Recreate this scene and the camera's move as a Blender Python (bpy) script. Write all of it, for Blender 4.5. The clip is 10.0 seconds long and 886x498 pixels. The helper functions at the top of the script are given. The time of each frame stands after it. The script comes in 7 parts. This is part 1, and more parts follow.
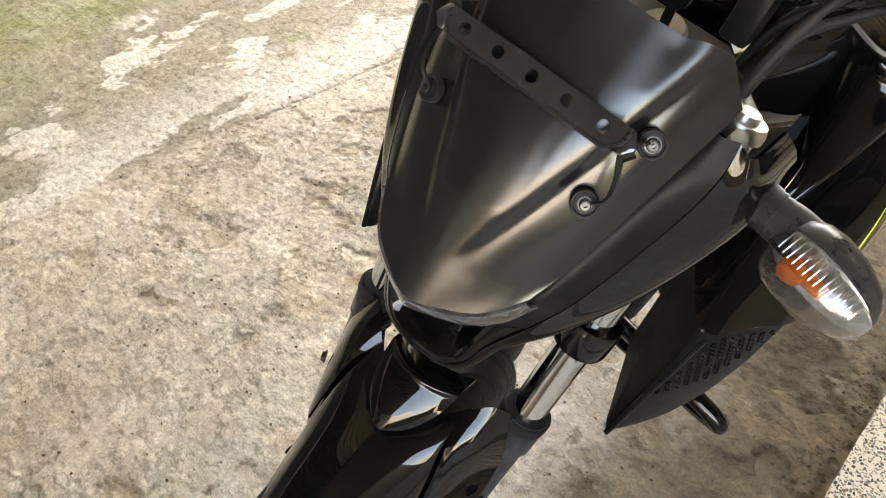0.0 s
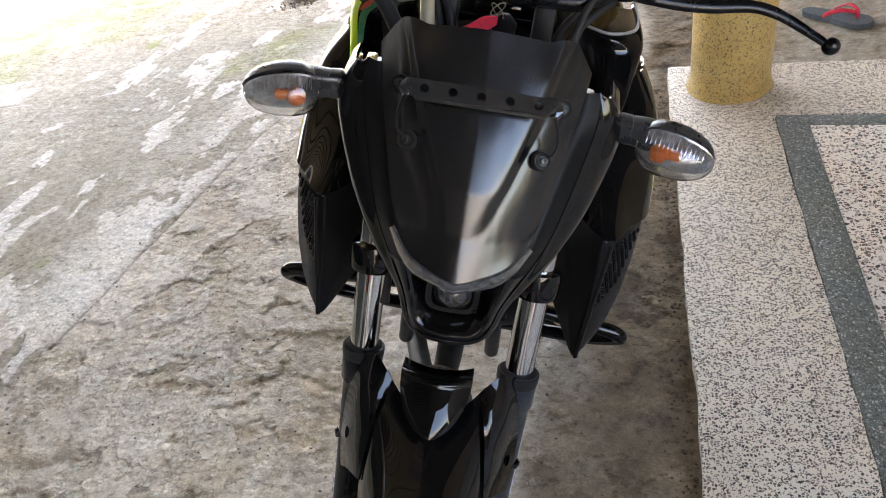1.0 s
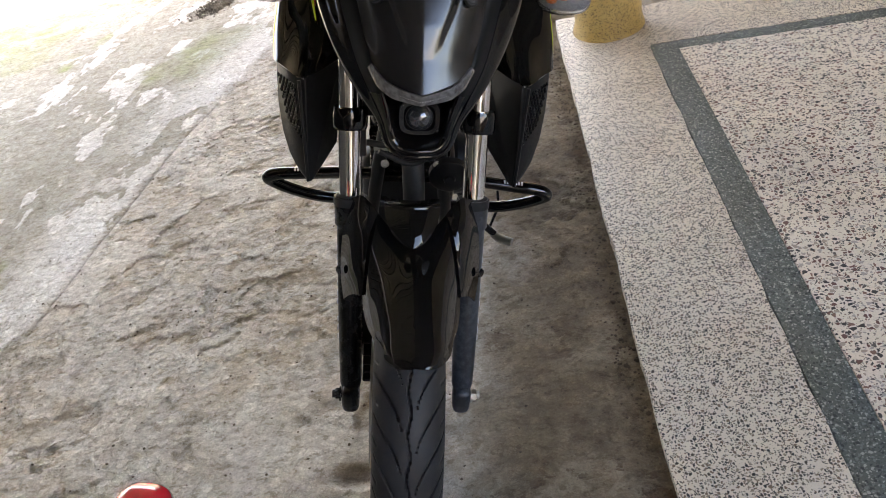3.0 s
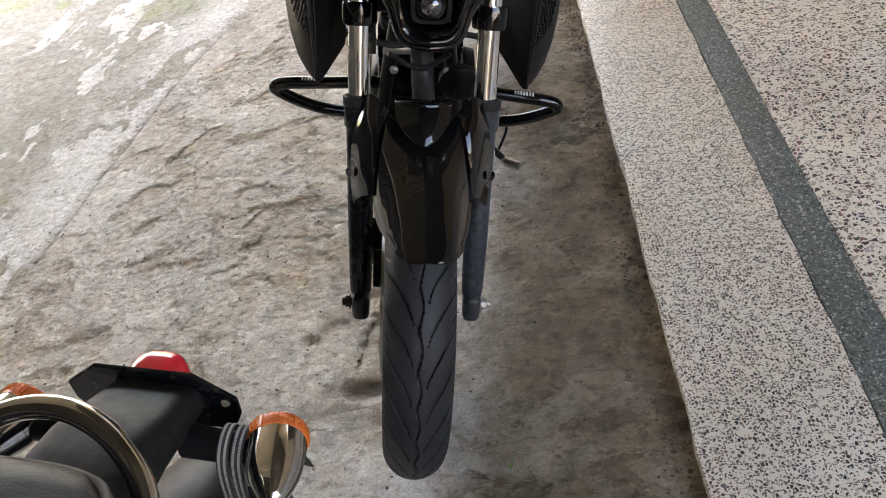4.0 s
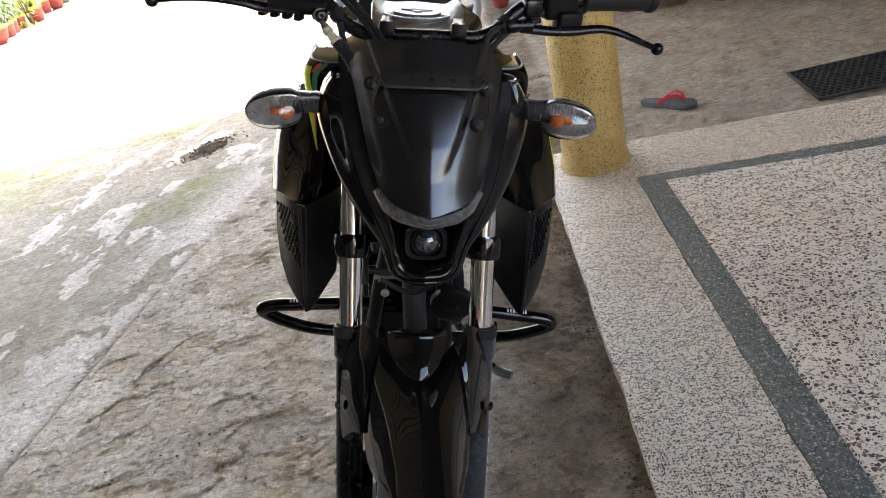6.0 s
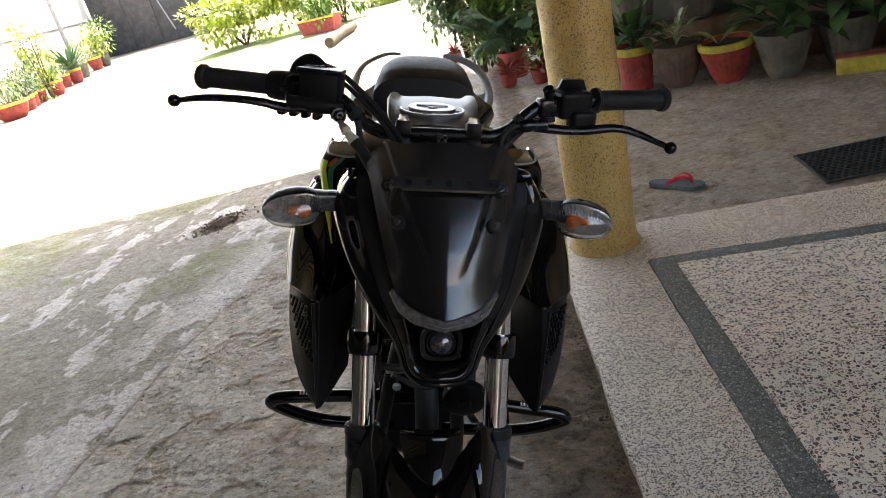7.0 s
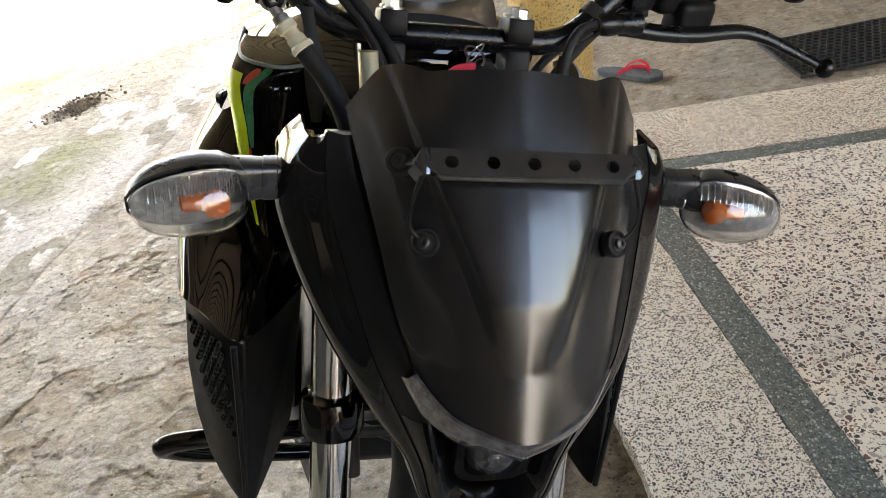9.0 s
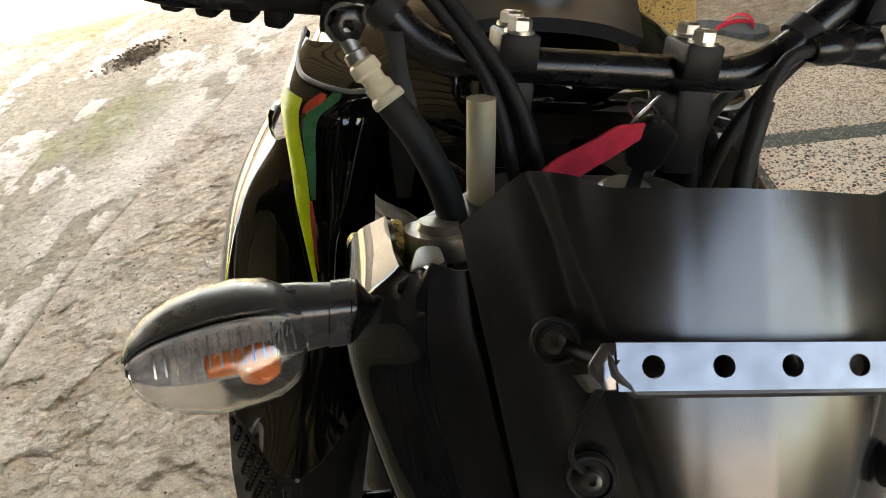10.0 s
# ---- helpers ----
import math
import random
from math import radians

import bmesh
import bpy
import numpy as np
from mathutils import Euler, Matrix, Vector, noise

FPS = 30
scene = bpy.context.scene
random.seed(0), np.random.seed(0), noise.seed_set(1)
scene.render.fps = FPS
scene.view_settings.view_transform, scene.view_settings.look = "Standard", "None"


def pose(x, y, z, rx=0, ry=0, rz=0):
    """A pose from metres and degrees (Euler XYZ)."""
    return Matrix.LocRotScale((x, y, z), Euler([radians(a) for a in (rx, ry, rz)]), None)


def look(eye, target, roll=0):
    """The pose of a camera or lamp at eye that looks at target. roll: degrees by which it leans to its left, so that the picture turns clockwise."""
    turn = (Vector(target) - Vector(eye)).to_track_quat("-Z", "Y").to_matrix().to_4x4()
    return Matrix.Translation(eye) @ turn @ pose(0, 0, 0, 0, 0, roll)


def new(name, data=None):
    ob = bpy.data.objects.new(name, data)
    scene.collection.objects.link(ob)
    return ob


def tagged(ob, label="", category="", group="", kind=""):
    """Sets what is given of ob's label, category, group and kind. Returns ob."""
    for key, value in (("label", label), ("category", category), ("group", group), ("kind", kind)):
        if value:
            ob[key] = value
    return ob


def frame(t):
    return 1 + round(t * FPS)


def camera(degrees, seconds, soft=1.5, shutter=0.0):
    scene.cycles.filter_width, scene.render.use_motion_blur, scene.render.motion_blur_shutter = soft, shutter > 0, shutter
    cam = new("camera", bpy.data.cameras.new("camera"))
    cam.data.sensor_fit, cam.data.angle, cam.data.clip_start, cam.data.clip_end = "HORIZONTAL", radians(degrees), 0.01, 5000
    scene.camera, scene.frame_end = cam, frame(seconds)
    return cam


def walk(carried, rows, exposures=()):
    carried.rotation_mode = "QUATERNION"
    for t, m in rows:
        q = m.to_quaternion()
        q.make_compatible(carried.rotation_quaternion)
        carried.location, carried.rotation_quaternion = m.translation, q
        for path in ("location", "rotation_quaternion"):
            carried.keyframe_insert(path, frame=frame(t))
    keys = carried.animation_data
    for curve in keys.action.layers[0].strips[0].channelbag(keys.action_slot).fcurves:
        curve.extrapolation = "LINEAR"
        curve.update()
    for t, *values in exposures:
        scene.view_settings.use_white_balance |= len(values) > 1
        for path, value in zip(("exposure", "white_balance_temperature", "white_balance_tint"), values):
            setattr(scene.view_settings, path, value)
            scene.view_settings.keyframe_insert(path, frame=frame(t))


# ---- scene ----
cam = camera(62.8, 10.0, 0.9)
EXPOSURE = [(0, 4.95, 9700, 13), (0.5, 4.58, 7500, 14), (1, 4.27, 7600, 15), (2.5, 4.16, 7800, 15), (4.5, 4.3, 7900, 15), (5.5, 4.2, 7700, 15), (6.2, 3.8, 7600, 15), (7.3, 3.22, 7600, 14), (8, 3.36, 7700, 14), (8.5, 3.95, 8000, 14), (9, 4.32, 8200, 12), (10, 4.12, 9300, 12)]
PATH = [
    (0, (0.5208, -0.2299, 1.284), (-0.558, 0.7295, -0.099), -6.2),
    (0.3, (0.5192, -0.3493, 1.317), (-0.4416, 0.8005, -0.008), -9.9),
    (0.5, (0.4886, -0.3845, 1.322), (-0.369, 0.8959, 0.047), -12.3),
    (1, (0.424, -0.5218, 1.366), (-0.129, 0.9559, 0.137), -15.2),
    (1.5, (0.3925, -0.7207, 1.405), (0.0919, 0.872, 0.234), -15.9),
    (2, (0.3796, -0.832, 1.417), (0.088, 0.7709, 0.256), -16.6),
    (2.5, (0.3919, -0.8714, 1.388), (0.0727, 0.6961, 0.188), -17.5),
    (3, (0.3937, -0.9037, 1.352), (0.0536, 0.6246, 0.108), -18.4),
    (3.2, (0.3893, -0.9183, 1.334), (0.0261, 0.579, 0.059), -18.5),
    (4.3, (0.3602, -0.9587, 1.271), (-0.0038, 0.4885, -0.061), -19.8),
    (4.5, (0.3618, -0.9528, 1.267), (0.0133, 0.4999, -0.062), -19.9),
    (5, (0.364, -0.9299, 1.272), (0.0644, 0.5904, 0.008), -18.2),
    (5.5, (0.36, -0.8994, 1.285), (0.0932, 0.7212, 0.146), -16.8),
    (6, (0.3501, -0.8673, 1.319), (0.1263, 0.8747, 0.363), -16.4),
    (6.2, (0.3393, -0.8642, 1.336), (0.1367, 0.9089, 0.432), -16.2),
    (7.3, (0.3544, -0.8024, 1.356), (0.1515, 1.03, 0.579), -15.4),
    (7.5, (0.3592, -0.7536, 1.352), (0.1354, 1.0707, 0.563), -15.5),
    (8, (0.3601, -0.5899, 1.338), (-0.0494, 1.1641, 0.469), -15.1),
    (8.5, (0.2661, -0.4612, 1.302), (-0.069, 1.2414, 0.308), -13.7),
    (9, (0.2054, -0.3216, 1.282), (0.2256, 1.3151, 0.132), -12.4),
    (9.5, (0.1967, -0.1741, 1.286), (0.0933, 1.4526, 0.127), -13.7),
    (9.6, (0.193, -0.163, 1.286), (0.0480, 1.464, 0.131), -13.4),
    (10, (0.184, -0.0985, 1.275), (0.015, 1.4533, 0.026), -15.0),
]
walk(cam, [(t, look(eye, target, roll)) for t, eye, target, roll in PATH], EXPOSURE)

# ---- light ----
SUN_EL, SUN_AZ = radians(62), radians(14)  # azimuth from +y towards +x
world = bpy.data.worlds.new("sky")
scene.world = world
world.use_nodes = True
wn = world.node_tree
sky = wn.nodes.new("ShaderNodeTexSky")
sky.sky_type, sky.sun_disc = "NISHITA", False
sky.sun_elevation, sky.sun_rotation = SUN_EL, SUN_AZ
sky.dust_density = 2.0
wn.links.new(sky.outputs[0], wn.nodes["Background"].inputs[0])
wn.nodes["Background"].inputs[1].default_value = 0.15
sun = new("sun", bpy.data.lights.new("sun", "SUN"))
sun.data.energy, sun.data.angle, sun.data.color = 3.6, radians(0.6), (1.0, 0.95, 0.86)
sun_way = Vector((math.sin(SUN_AZ) * math.cos(SUN_EL), math.cos(SUN_AZ) * math.cos(SUN_EL), math.sin(SUN_EL)))
sun.matrix_world = look(sun_way * 30, (0, 0, 0))


# ---- materials ----
def node_mat(name):
    m = bpy.data.materials.new(name)
    m.use_nodes = True
    nt = m.node_tree
    return m, nt, nt.nodes["Principled BSDF"]


def coords(nt, scale=(1, 1, 1)):
    tc = nt.nodes.new("ShaderNodeTexCoord")
    mp = nt.nodes.new("ShaderNodeMapping")
    mp.inputs["Scale"].default_value = scale
    nt.links.new(tc.outputs["Object"], mp.inputs[0])
    return mp.outputs[0]


def noise_tex(nt, vec, scale, detail=4, rough=0.55):
    n = nt.nodes.new("ShaderNodeTexNoise")
    n.inputs["Scale"].default_value = scale
    n.inputs["Detail"].default_value = detail
    n.inputs["Roughness"].default_value = rough
    nt.links.new(vec, n.inputs["Vector"])
    return n.outputs[0]


def ramp(nt, fac, stops, interp="LINEAR"):
    r = nt.nodes.new("ShaderNodeValToRGB")
    r.color_ramp.interpolation = interp
    el = r.color_ramp.elements
    while len(el) < len(stops):
        el.new(0.5)
    for e, (p, c) in zip(el, stops):
        e.position = p
        e.color = (*c, 1) if len(c) == 3 else c
    nt.links.new(fac, r.inputs[0])
    return r.outputs[0]


def mix(nt, fac, a, b, mode="MIX"):
    n = nt.nodes.new("ShaderNodeMix")
    n.data_type, n.blend_type = "RGBA", mode
    for sock, v in ((n.inputs[0], fac), (n.inputs[6], a), (n.inputs[7], b)):
        if isinstance(v, (int, float)):
            sock.default_value = v
        elif isinstance(v, tuple):
            sock.default_value = (*v, 1)
        else:
            nt.links.new(v, sock)
    return n.outputs[2]


def bump(nt, height, strength, dist, bsdf, under=None):
    b = nt.nodes.new("ShaderNodeBump")
    b.inputs["Strength"].default_value = strength
    b.inputs["Distance"].default_value = dist
    nt.links.new(height, b.inputs["Height"])
    if under is not None:
        nt.links.new(under, b.inputs["Normal"])
    nt.links.new(b.outputs[0], bsdf.inputs["Normal"])
    return b.outputs[0]


def surface(name, col, rough=0.5, metal=0.0, var=0.12, scale=18, fine=0.0, fscale=900, coat=0.0, rvar=0.08, dust=0.0, dustcol=(0.3, 0.27, 0.23), trans=0.0, ior=1.45, spec=0.5):
    """A plain surface with two scales of variation in colour and gloss, an optional fine relief and an optional film of dust."""
    m, nt, b = node_mat(name)
    v = coords(nt)
    n1 = noise_tex(nt, v, scale, 5)
    lo = tuple(c * (1 - var) for c in col)
    hi = tuple(min(1, c * (1 + var)) for c in col)
    c = ramp(nt, n1, [(0.3, lo), (0.7, hi)])
    if dust:
        n3 = noise_tex(nt, v, scale * 2.7, 8, 0.7)
        f = ramp(nt, n3, [(0.45, (0, 0, 0)), (0.8, (dust, dust, dust))])
        c = mix(nt, f, c, dustcol)
    nt.links.new(c, b.inputs["Base Color"])
    n2 = noise_tex(nt, v, scale * 3.1, 6, 0.65)
    r = ramp(nt, n2, [(0.3, (rough - rvar,) * 3), (0.75, (rough + rvar,) * 3)])
    nt.links.new(r, b.inputs["Roughness"])
    b.inputs["Metallic"].default_value = metal
    b.inputs["Coat Weight"].default_value = coat
    b.inputs["Coat Roughness"].default_value = 0.04
    b.inputs["Transmission Weight"].default_value = trans
    b.inputs["IOR"].default_value = ior
    b.inputs["Specular IOR Level"].default_value = spec
    if fine:
        n4 = noise_tex(nt, v, fscale, 3)
        bump(nt, n4, fine, 0.001, b)
    return m


def glass(name, col=(0.95, 0.95, 0.95), rough=0.05):
    m, nt, b = node_mat(name)
    b.inputs["Base Color"].default_value = (*col, 1)
    b.inputs["Transmission Weight"].default_value = 1
    v = coords(nt)
    n = noise_tex(nt, v, 60, 5)
    nt.links.new(ramp(nt, n, [(0.3, (rough,) * 3), (0.8, (rough + 0.08,) * 3)]), b.inputs["Roughness"])
    return m


def terrazzo(name, matrix, chips, big, small, dens, sdens, dirt):
    """Angular chips of stone in cement: two sizes of cells, a share of which are coloured stone, each cut back from its neighbours by its own margin."""
    m, nt, b = node_mat(name)
    v = coords(nt)
    wob = nt.nodes.new("ShaderNodeTexNoise")
    wob.inputs["Scale"].default_value = big * 1.6
    wob.inputs["Detail"].default_value = 2
    nt.links.new(v, wob.inputs["Vector"])
    add = nt.nodes.new("ShaderNodeVectorMath")
    add.operation = "MULTIPLY_ADD"
    add.inputs[1].default_value = (0.4 / big,) * 3
    nt.links.new(wob.outputs[1], add.inputs[0])
    nt.links.new(v, add.inputs[2])
    base = ramp(nt, noise_tex(nt, v, 5, 7, 0.6), [(0.3, tuple(c * 0.9 for c in matrix)), (0.7, matrix)])
    c = mix(nt, 1.0, base, ramp(nt, noise_tex(nt, v, big * 3.1, 3, 0.7), [(0.35, (0.86, 0.85, 0.83)), (0.55, (1, 1, 1))]), "MULTIPLY")
    for scale, share, margin in ((small, sdens, 0.03), (big, dens, 0.045)):
        cells = []
        for feature in ("F1", "DISTANCE_TO_EDGE"):
            vo = nt.nodes.new("ShaderNodeTexVoronoi")
            vo.feature = feature
            vo.inputs["Scale"].default_value = scale
            nt.links.new(add.outputs[0], vo.inputs["Vector"])
            cells.append(vo)
        sep = nt.nodes.new("ShaderNodeSeparateColor")
        nt.links.new(cells[0].outputs["Color"], sep.inputs[0])
        cut = nt.nodes.new("ShaderNodeMath")
        cut.operation = "MULTIPLY_ADD"
        cut.inputs[1].default_value, cut.inputs[2].default_value = -0.16, -margin
        nt.links.new(sep.outputs[2], cut.inputs[0])
        left = nt.nodes.new("ShaderNodeMath")
        left.operation = "ADD"
        nt.links.new(cells[1].outputs["Distance"], left.inputs[0])
        nt.links.new(cut.outputs[0], left.inputs[1])
        near = ramp(nt, left.outputs[0], [(0.0, (0, 0, 0)), (0.03, (1, 1, 1))])
        pick = ramp(nt, sep.outputs[0], [(0.0, (1, 1, 1)), (share, (0, 0, 0))], "CONSTANT")
        stone = ramp(nt, sep.outputs[1], [(i / len(chips), k) for i, k in enumerate(chips)], "CONSTANT")
        c = mix(nt, mix(nt, 1.0, pick, near, "MULTIPLY"), c, stone)
    stain = ramp(nt, noise_tex(nt, v, 2.2, 9, 0.7), [(0.42, (1, 1, 1)), (0.75, dirt)])
    c = mix(nt, 1.0, c, stain, "MULTIPLY")
    nt.links.new(c, b.inputs["Base Color"])
    rr = ramp(nt, noise_tex(nt, v, 9, 6), [(0.3, (0.36,) * 3), (0.75, (0.6,) * 3)])
    nt.links.new(rr, b.inputs["Roughness"])
    bump(nt, noise_tex(nt, v, 350, 4), 0.12, 0.001, b)
    return m


GLOSS = surface("gloss black paint", (0.003, 0.003, 0.0034), 0.035, var=0.3, rvar=0.02)
VISOR = surface("satin black acrylic", (0.0065, 0.0065, 0.007), 0.235, var=0.15, rvar=0.03, fine=0.03, fscale=2500, ior=1.6)
MATTE = surface("matte black plastic", (0.006, 0.006, 0.0065), 0.42, var=0.25, fine=0.15, fscale=1500, dust=0.012, spec=0.14)
SATIN = surface("satin black metal", (0.005, 0.005, 0.0058), 0.27, var=0.15, rvar=0.02, spec=0.34)
RUBBER = surface("black rubber", (0.01, 0.01, 0.0105), 0.62, var=0.25, fine=0.2, fscale=700, dust=0.04, spec=0.25)
TYRE = surface("worn tyre rubber", (0.016, 0.0165, 0.018), 0.55, var=0.3, fine=0.25, fscale=500, dust=0.3, dustcol=(0.06, 0.05, 0.042), spec=0.3)
CHROME = surface("polished chrome", (0.66, 0.66, 0.65), 0.07, 1.0, var=0.05, rvar=0.03)
# darker copy of the chrome, with its dark surroundings put into the colour
CHROMED = surface("chrome toned for dark reflections", (0.46, 0.46, 0.455), 0.09, 1.0, var=0.12, rvar=0.05)
STEEL = surface("zinc plated steel", (0.46, 0.45, 0.42), 0.36, 1.0, var=0.2, scale=60)
DARKSTEEL = surface("blackened steel", (0.07, 0.07, 0.068), 0.42, 1.0, var=0.2, scale=60)
DULL = surface("dull cast alloy", (0.22, 0.22, 0.22), 0.5, 0.8, var=0.2, dust=0.2)
DUSTY = surface("dusty black enamel", (0.014, 0.017, 0.022), 0.36, var=0.3, scale=30, dust=0.45, dustcol=(0.13, 0.14, 0.155))
SILVER = surface("silver painted plastic", (0.25, 0.26, 0.27), 0.5, 0.45, var=0.06, rvar=0.03)
CAPM = surface("brushed fuel cap alloy", (0.26, 0.265, 0.27), 0.32, 0.85, var=0.05, scale=90, rvar=0.02)
NEON = surface("neon yellow film", (0.62, 0.78, 0.03), 0.3, var=0.06)
REDFILM = surface("red film", (0.55, 0.07, 0.04), 0.35, var=0.1)
GREENFILM = surface("green film", (0.04, 0.2, 0.09), 0.3, var=0.15)
WHITEINK = surface("white ink", (0.6, 0.6, 0.6), 0.5)
ORANGE = surface("orange plastic", (0.74, 0.17, 0.035), 0.25, var=0.1, trans=0.25)
REDLENS = surface("red lens plastic", (0.62, 0.015, 0.03), 0.15, var=0.1, coat=0.5)
CLEAR = glass("clear lens")
STRAP = surface("red woven strap", (0.55, 0.02, 0.05), 0.8, var=0.25, scale=120, fine=0.5, fscale=600)
LEATHER = surface("black seat leather", (0.009, 0.009, 0.01), 0.5, var=0.2, fine=0.5, fscale=420, spec=0.2)
WEB = surface("black elastic cord", (0.02, 0.02, 0.02), 0.8)
WEBW = surface("pale cord thread", (0.3, 0.28, 0.25), 0.85)
CREAMY = surface("clear yellowed sleeve", (0.45, 0.42, 0.32), 0.3, var=0.15)
GOLD = surface("yellow passivated steel", (0.62, 0.5, 0.25), 0.3, 0.9, var=0.2, scale=70)
WALLP = surface("weathered white wall paint", (0.72, 0.67, 0.59), 0.8, var=0.12, scale=1.3, fine=0.4, fscale=60, dust=0.35, dustcol=(0.3, 0.28, 0.25))
WALLG = surface("grey cement render", (0.21, 0.205, 0.195), 0.85, var=0.2, scale=1.6, fine=0.4, fscale=50, dust=0.3)
GATEM = surface("dark painted sheet", (0.035, 0.036, 0.04), 0.6, var=0.3, scale=1.5, dust=0.2)
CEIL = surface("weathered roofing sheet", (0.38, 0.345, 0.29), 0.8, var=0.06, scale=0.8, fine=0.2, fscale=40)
# near black only so that glossy parts below reflect darkness
SLAB = surface("near-black unseen roof underside", (0.035, 0.032, 0.028), 0.9, var=0.2, scale=2.2, fine=0.3, fscale=50, dust=0.2)
# unseen wall colour, darkened so right-hand facets reflect less light
WALLE = surface("unseen house wall, browned for dark reflections", (0.34, 0.285, 0.22), 0.85, var=0.15, scale=1.6, fine=0.3, fscale=60, dust=0.2)
CLAYRED = surface("red painted pot", (0.26, 0.03, 0.022), 0.65, var=0.45, scale=9, fine=0.4, fscale=80, dust=0.3, dustcol=(0.3, 0.2, 0.15))
CLAYBROWN = surface("bare clay pot", (0.1, 0.066, 0.043), 0.85, var=0.45, scale=8, fine=0.5, fscale=80, dust=0.5, dustcol=(0.13, 0.115, 0.09))
CEMPOT = surface("grey cement pot", (0.115, 0.105, 0.082), 0.88, var=0.45, scale=7, fine=0.5, fscale=80, dust=0.6, dustcol=(0.05, 0.055, 0.03))
YELLOWP = surface("yellow paint", (0.46, 0.38, 0.05), 0.65, var=0.3, scale=14, dust=0.45, dustcol=(0.16, 0.12, 0.07))
SOIL = surface("dark soil", (0.06, 0.045, 0.032), 0.95, var=0.4, scale=30, fine=0.8, fscale=150)
BARK = surface("bark", (0.085, 0.058, 0.036), 0.9, var=0.3, scale=12, fine=0.8, fscale=60)
LEAFS = [surface("dark green leaf", (0.035, 0.085, 0.022), 0.4, var=0.4, scale=6), surface("bright green leaf", (0.11, 0.2, 0.03), 0.45, var=0.4, scale=5),
         surface("yellow green leaf", (0.3, 0.36, 0.05), 0.5, var=0.35, scale=5), surface("blue green frond", (0.06, 0.13, 0.06), 0.5, var=0.35, scale=5),
         surface("variegated leaf", (0.24, 0.3, 0.14), 0.45, var=0.6, scale=40), surface("red croton leaf", (0.32, 0.07, 0.05), 0.5, var=0.5, scale=12)]
MATRUB = surface("black doormat rubber", (0.022, 0.022, 0.022), 0.7, var=0.3, dust=0.2)
SOLE = surface("grey blue foam sole", (0.06, 0.075, 0.085), 0.75, var=0.2, scale=30, dust=0.3)
BRICKR = surface("red painted brick", (0.36, 0.1, 0.06), 0.8, var=0.3, scale=14, fine=0.5, fscale=90, dust=0.3)

BORDER = terrazzo("pale fine terrazzo", (0.92, 0.82, 0.68), [(0.05, 0.042, 0.035), (0.22, 0.15, 0.10), (0.08, 0.06, 0.045), (0.03, 0.03, 0.03), (0.34, 0.28, 0.2), (0.16, 0.135, 0.105)], 150, 300, 0.50, 0.32, (0.86, 0.83, 0.79))
STRIPM = terrazzo("green grey terrazzo", (0.14, 0.155, 0.14), [(0.42, 0.43, 0.38), (0.05, 0.06, 0.055), (0.2, 0.23, 0.21), (0.08, 0.1, 0.09)], 150, 300, 0.55, 0.5, (0.8, 0.78, 0.75))
INNER = terrazzo("cream terrazzo with brown chips", (0.88, 0.79, 0.67), [(0.05, 0.042, 0.04), (0.16, 0.075, 0.06), (0.12, 0.1, 0.09), (0.4, 0.33, 0.27), (0.035, 0.035, 0.035), (0.22, 0.12, 0.09), (0.42, 0.38, 0.34)], 84, 180, 0.56, 0.36, (0.87, 0.84, 0.81))
PILLAR = terrazzo("yellow speckled terrazzo", (0.62, 0.43, 0.15), [(0.14, 0.1, 0.04), (0.3, 0.2, 0.08), (0.09, 0.07, 0.04), (0.5, 0.36, 0.15)], 170, 330, 0.34, 0.3, (0.66, 0.5, 0.28))


# ---- mesh helpers ----
def part(name, bm, material, parent=None, label="", m=None, angle=38):
    """One bmesh becomes one mesh object, under parent if given."""
    if m is not None:
        bm.transform(m)
    bmesh.ops.recalc_face_normals(bm, faces=bm.faces)
    lim = radians(angle)
    for f in bm.faces:
        f.smooth = True
    for e in bm.edges:
        if len(e.link_faces) == 2:
            e.smooth = e.calc_face_angle(0) < lim
    me = bpy.data.meshes.new(name)
    bm.to_mesh(me)
    bm.free()
    me.materials.append(material)
    ob = new(name, me)
    if parent is not None:
        ob.parent = parent
    if label:
        tagged(ob, label)
    return ob


def thing(name, label, category, at=None, group=""):
    ob = new(name)
    ob.empty_display_size = 0.1
    if at is not None:
        ob.matrix_world = at
    return tagged(ob, label, category, group)


def box(bm, size, at=(0, 0, 0), rot=(0, 0, 0), bev=0.0, seg=2):
    r = bmesh.ops.create_cube(bm, size=1)
    vs = r["verts"]
    bmesh.ops.scale(bm, vec=size, verts=vs)
    if bev:
        es = list({e for v in vs for e in v.link_edges})
        q = bmesh.ops.bevel(bm, geom=es, offset=bev, segments=seg, affect="EDGES", profile=0.5)
        vs = list({v for f in q["faces"] for v in f.verts} | {v for v in vs if v.is_valid})
    bmesh.ops.transform(bm, matrix=pose(*at, *rot), verts=vs)
    return vs


def rings(bm, pts, close=True, cap=True):
    """Joins rows of points (all of one length) into a skin."""
    vv = [[bm.verts.new(p) for p in row] for row in pts]
    n = len(vv[0])
    for a, b in zip(vv, vv[1:]):
        for i in range(n if close else n - 1):
            j = (i + 1) % n
            bm.faces.new((a[i], a[j], b[j], b[i]))
    if cap and close:
        bm.faces.new(vv[0][::-1])
        bm.faces.new(vv[-1])
    return vv


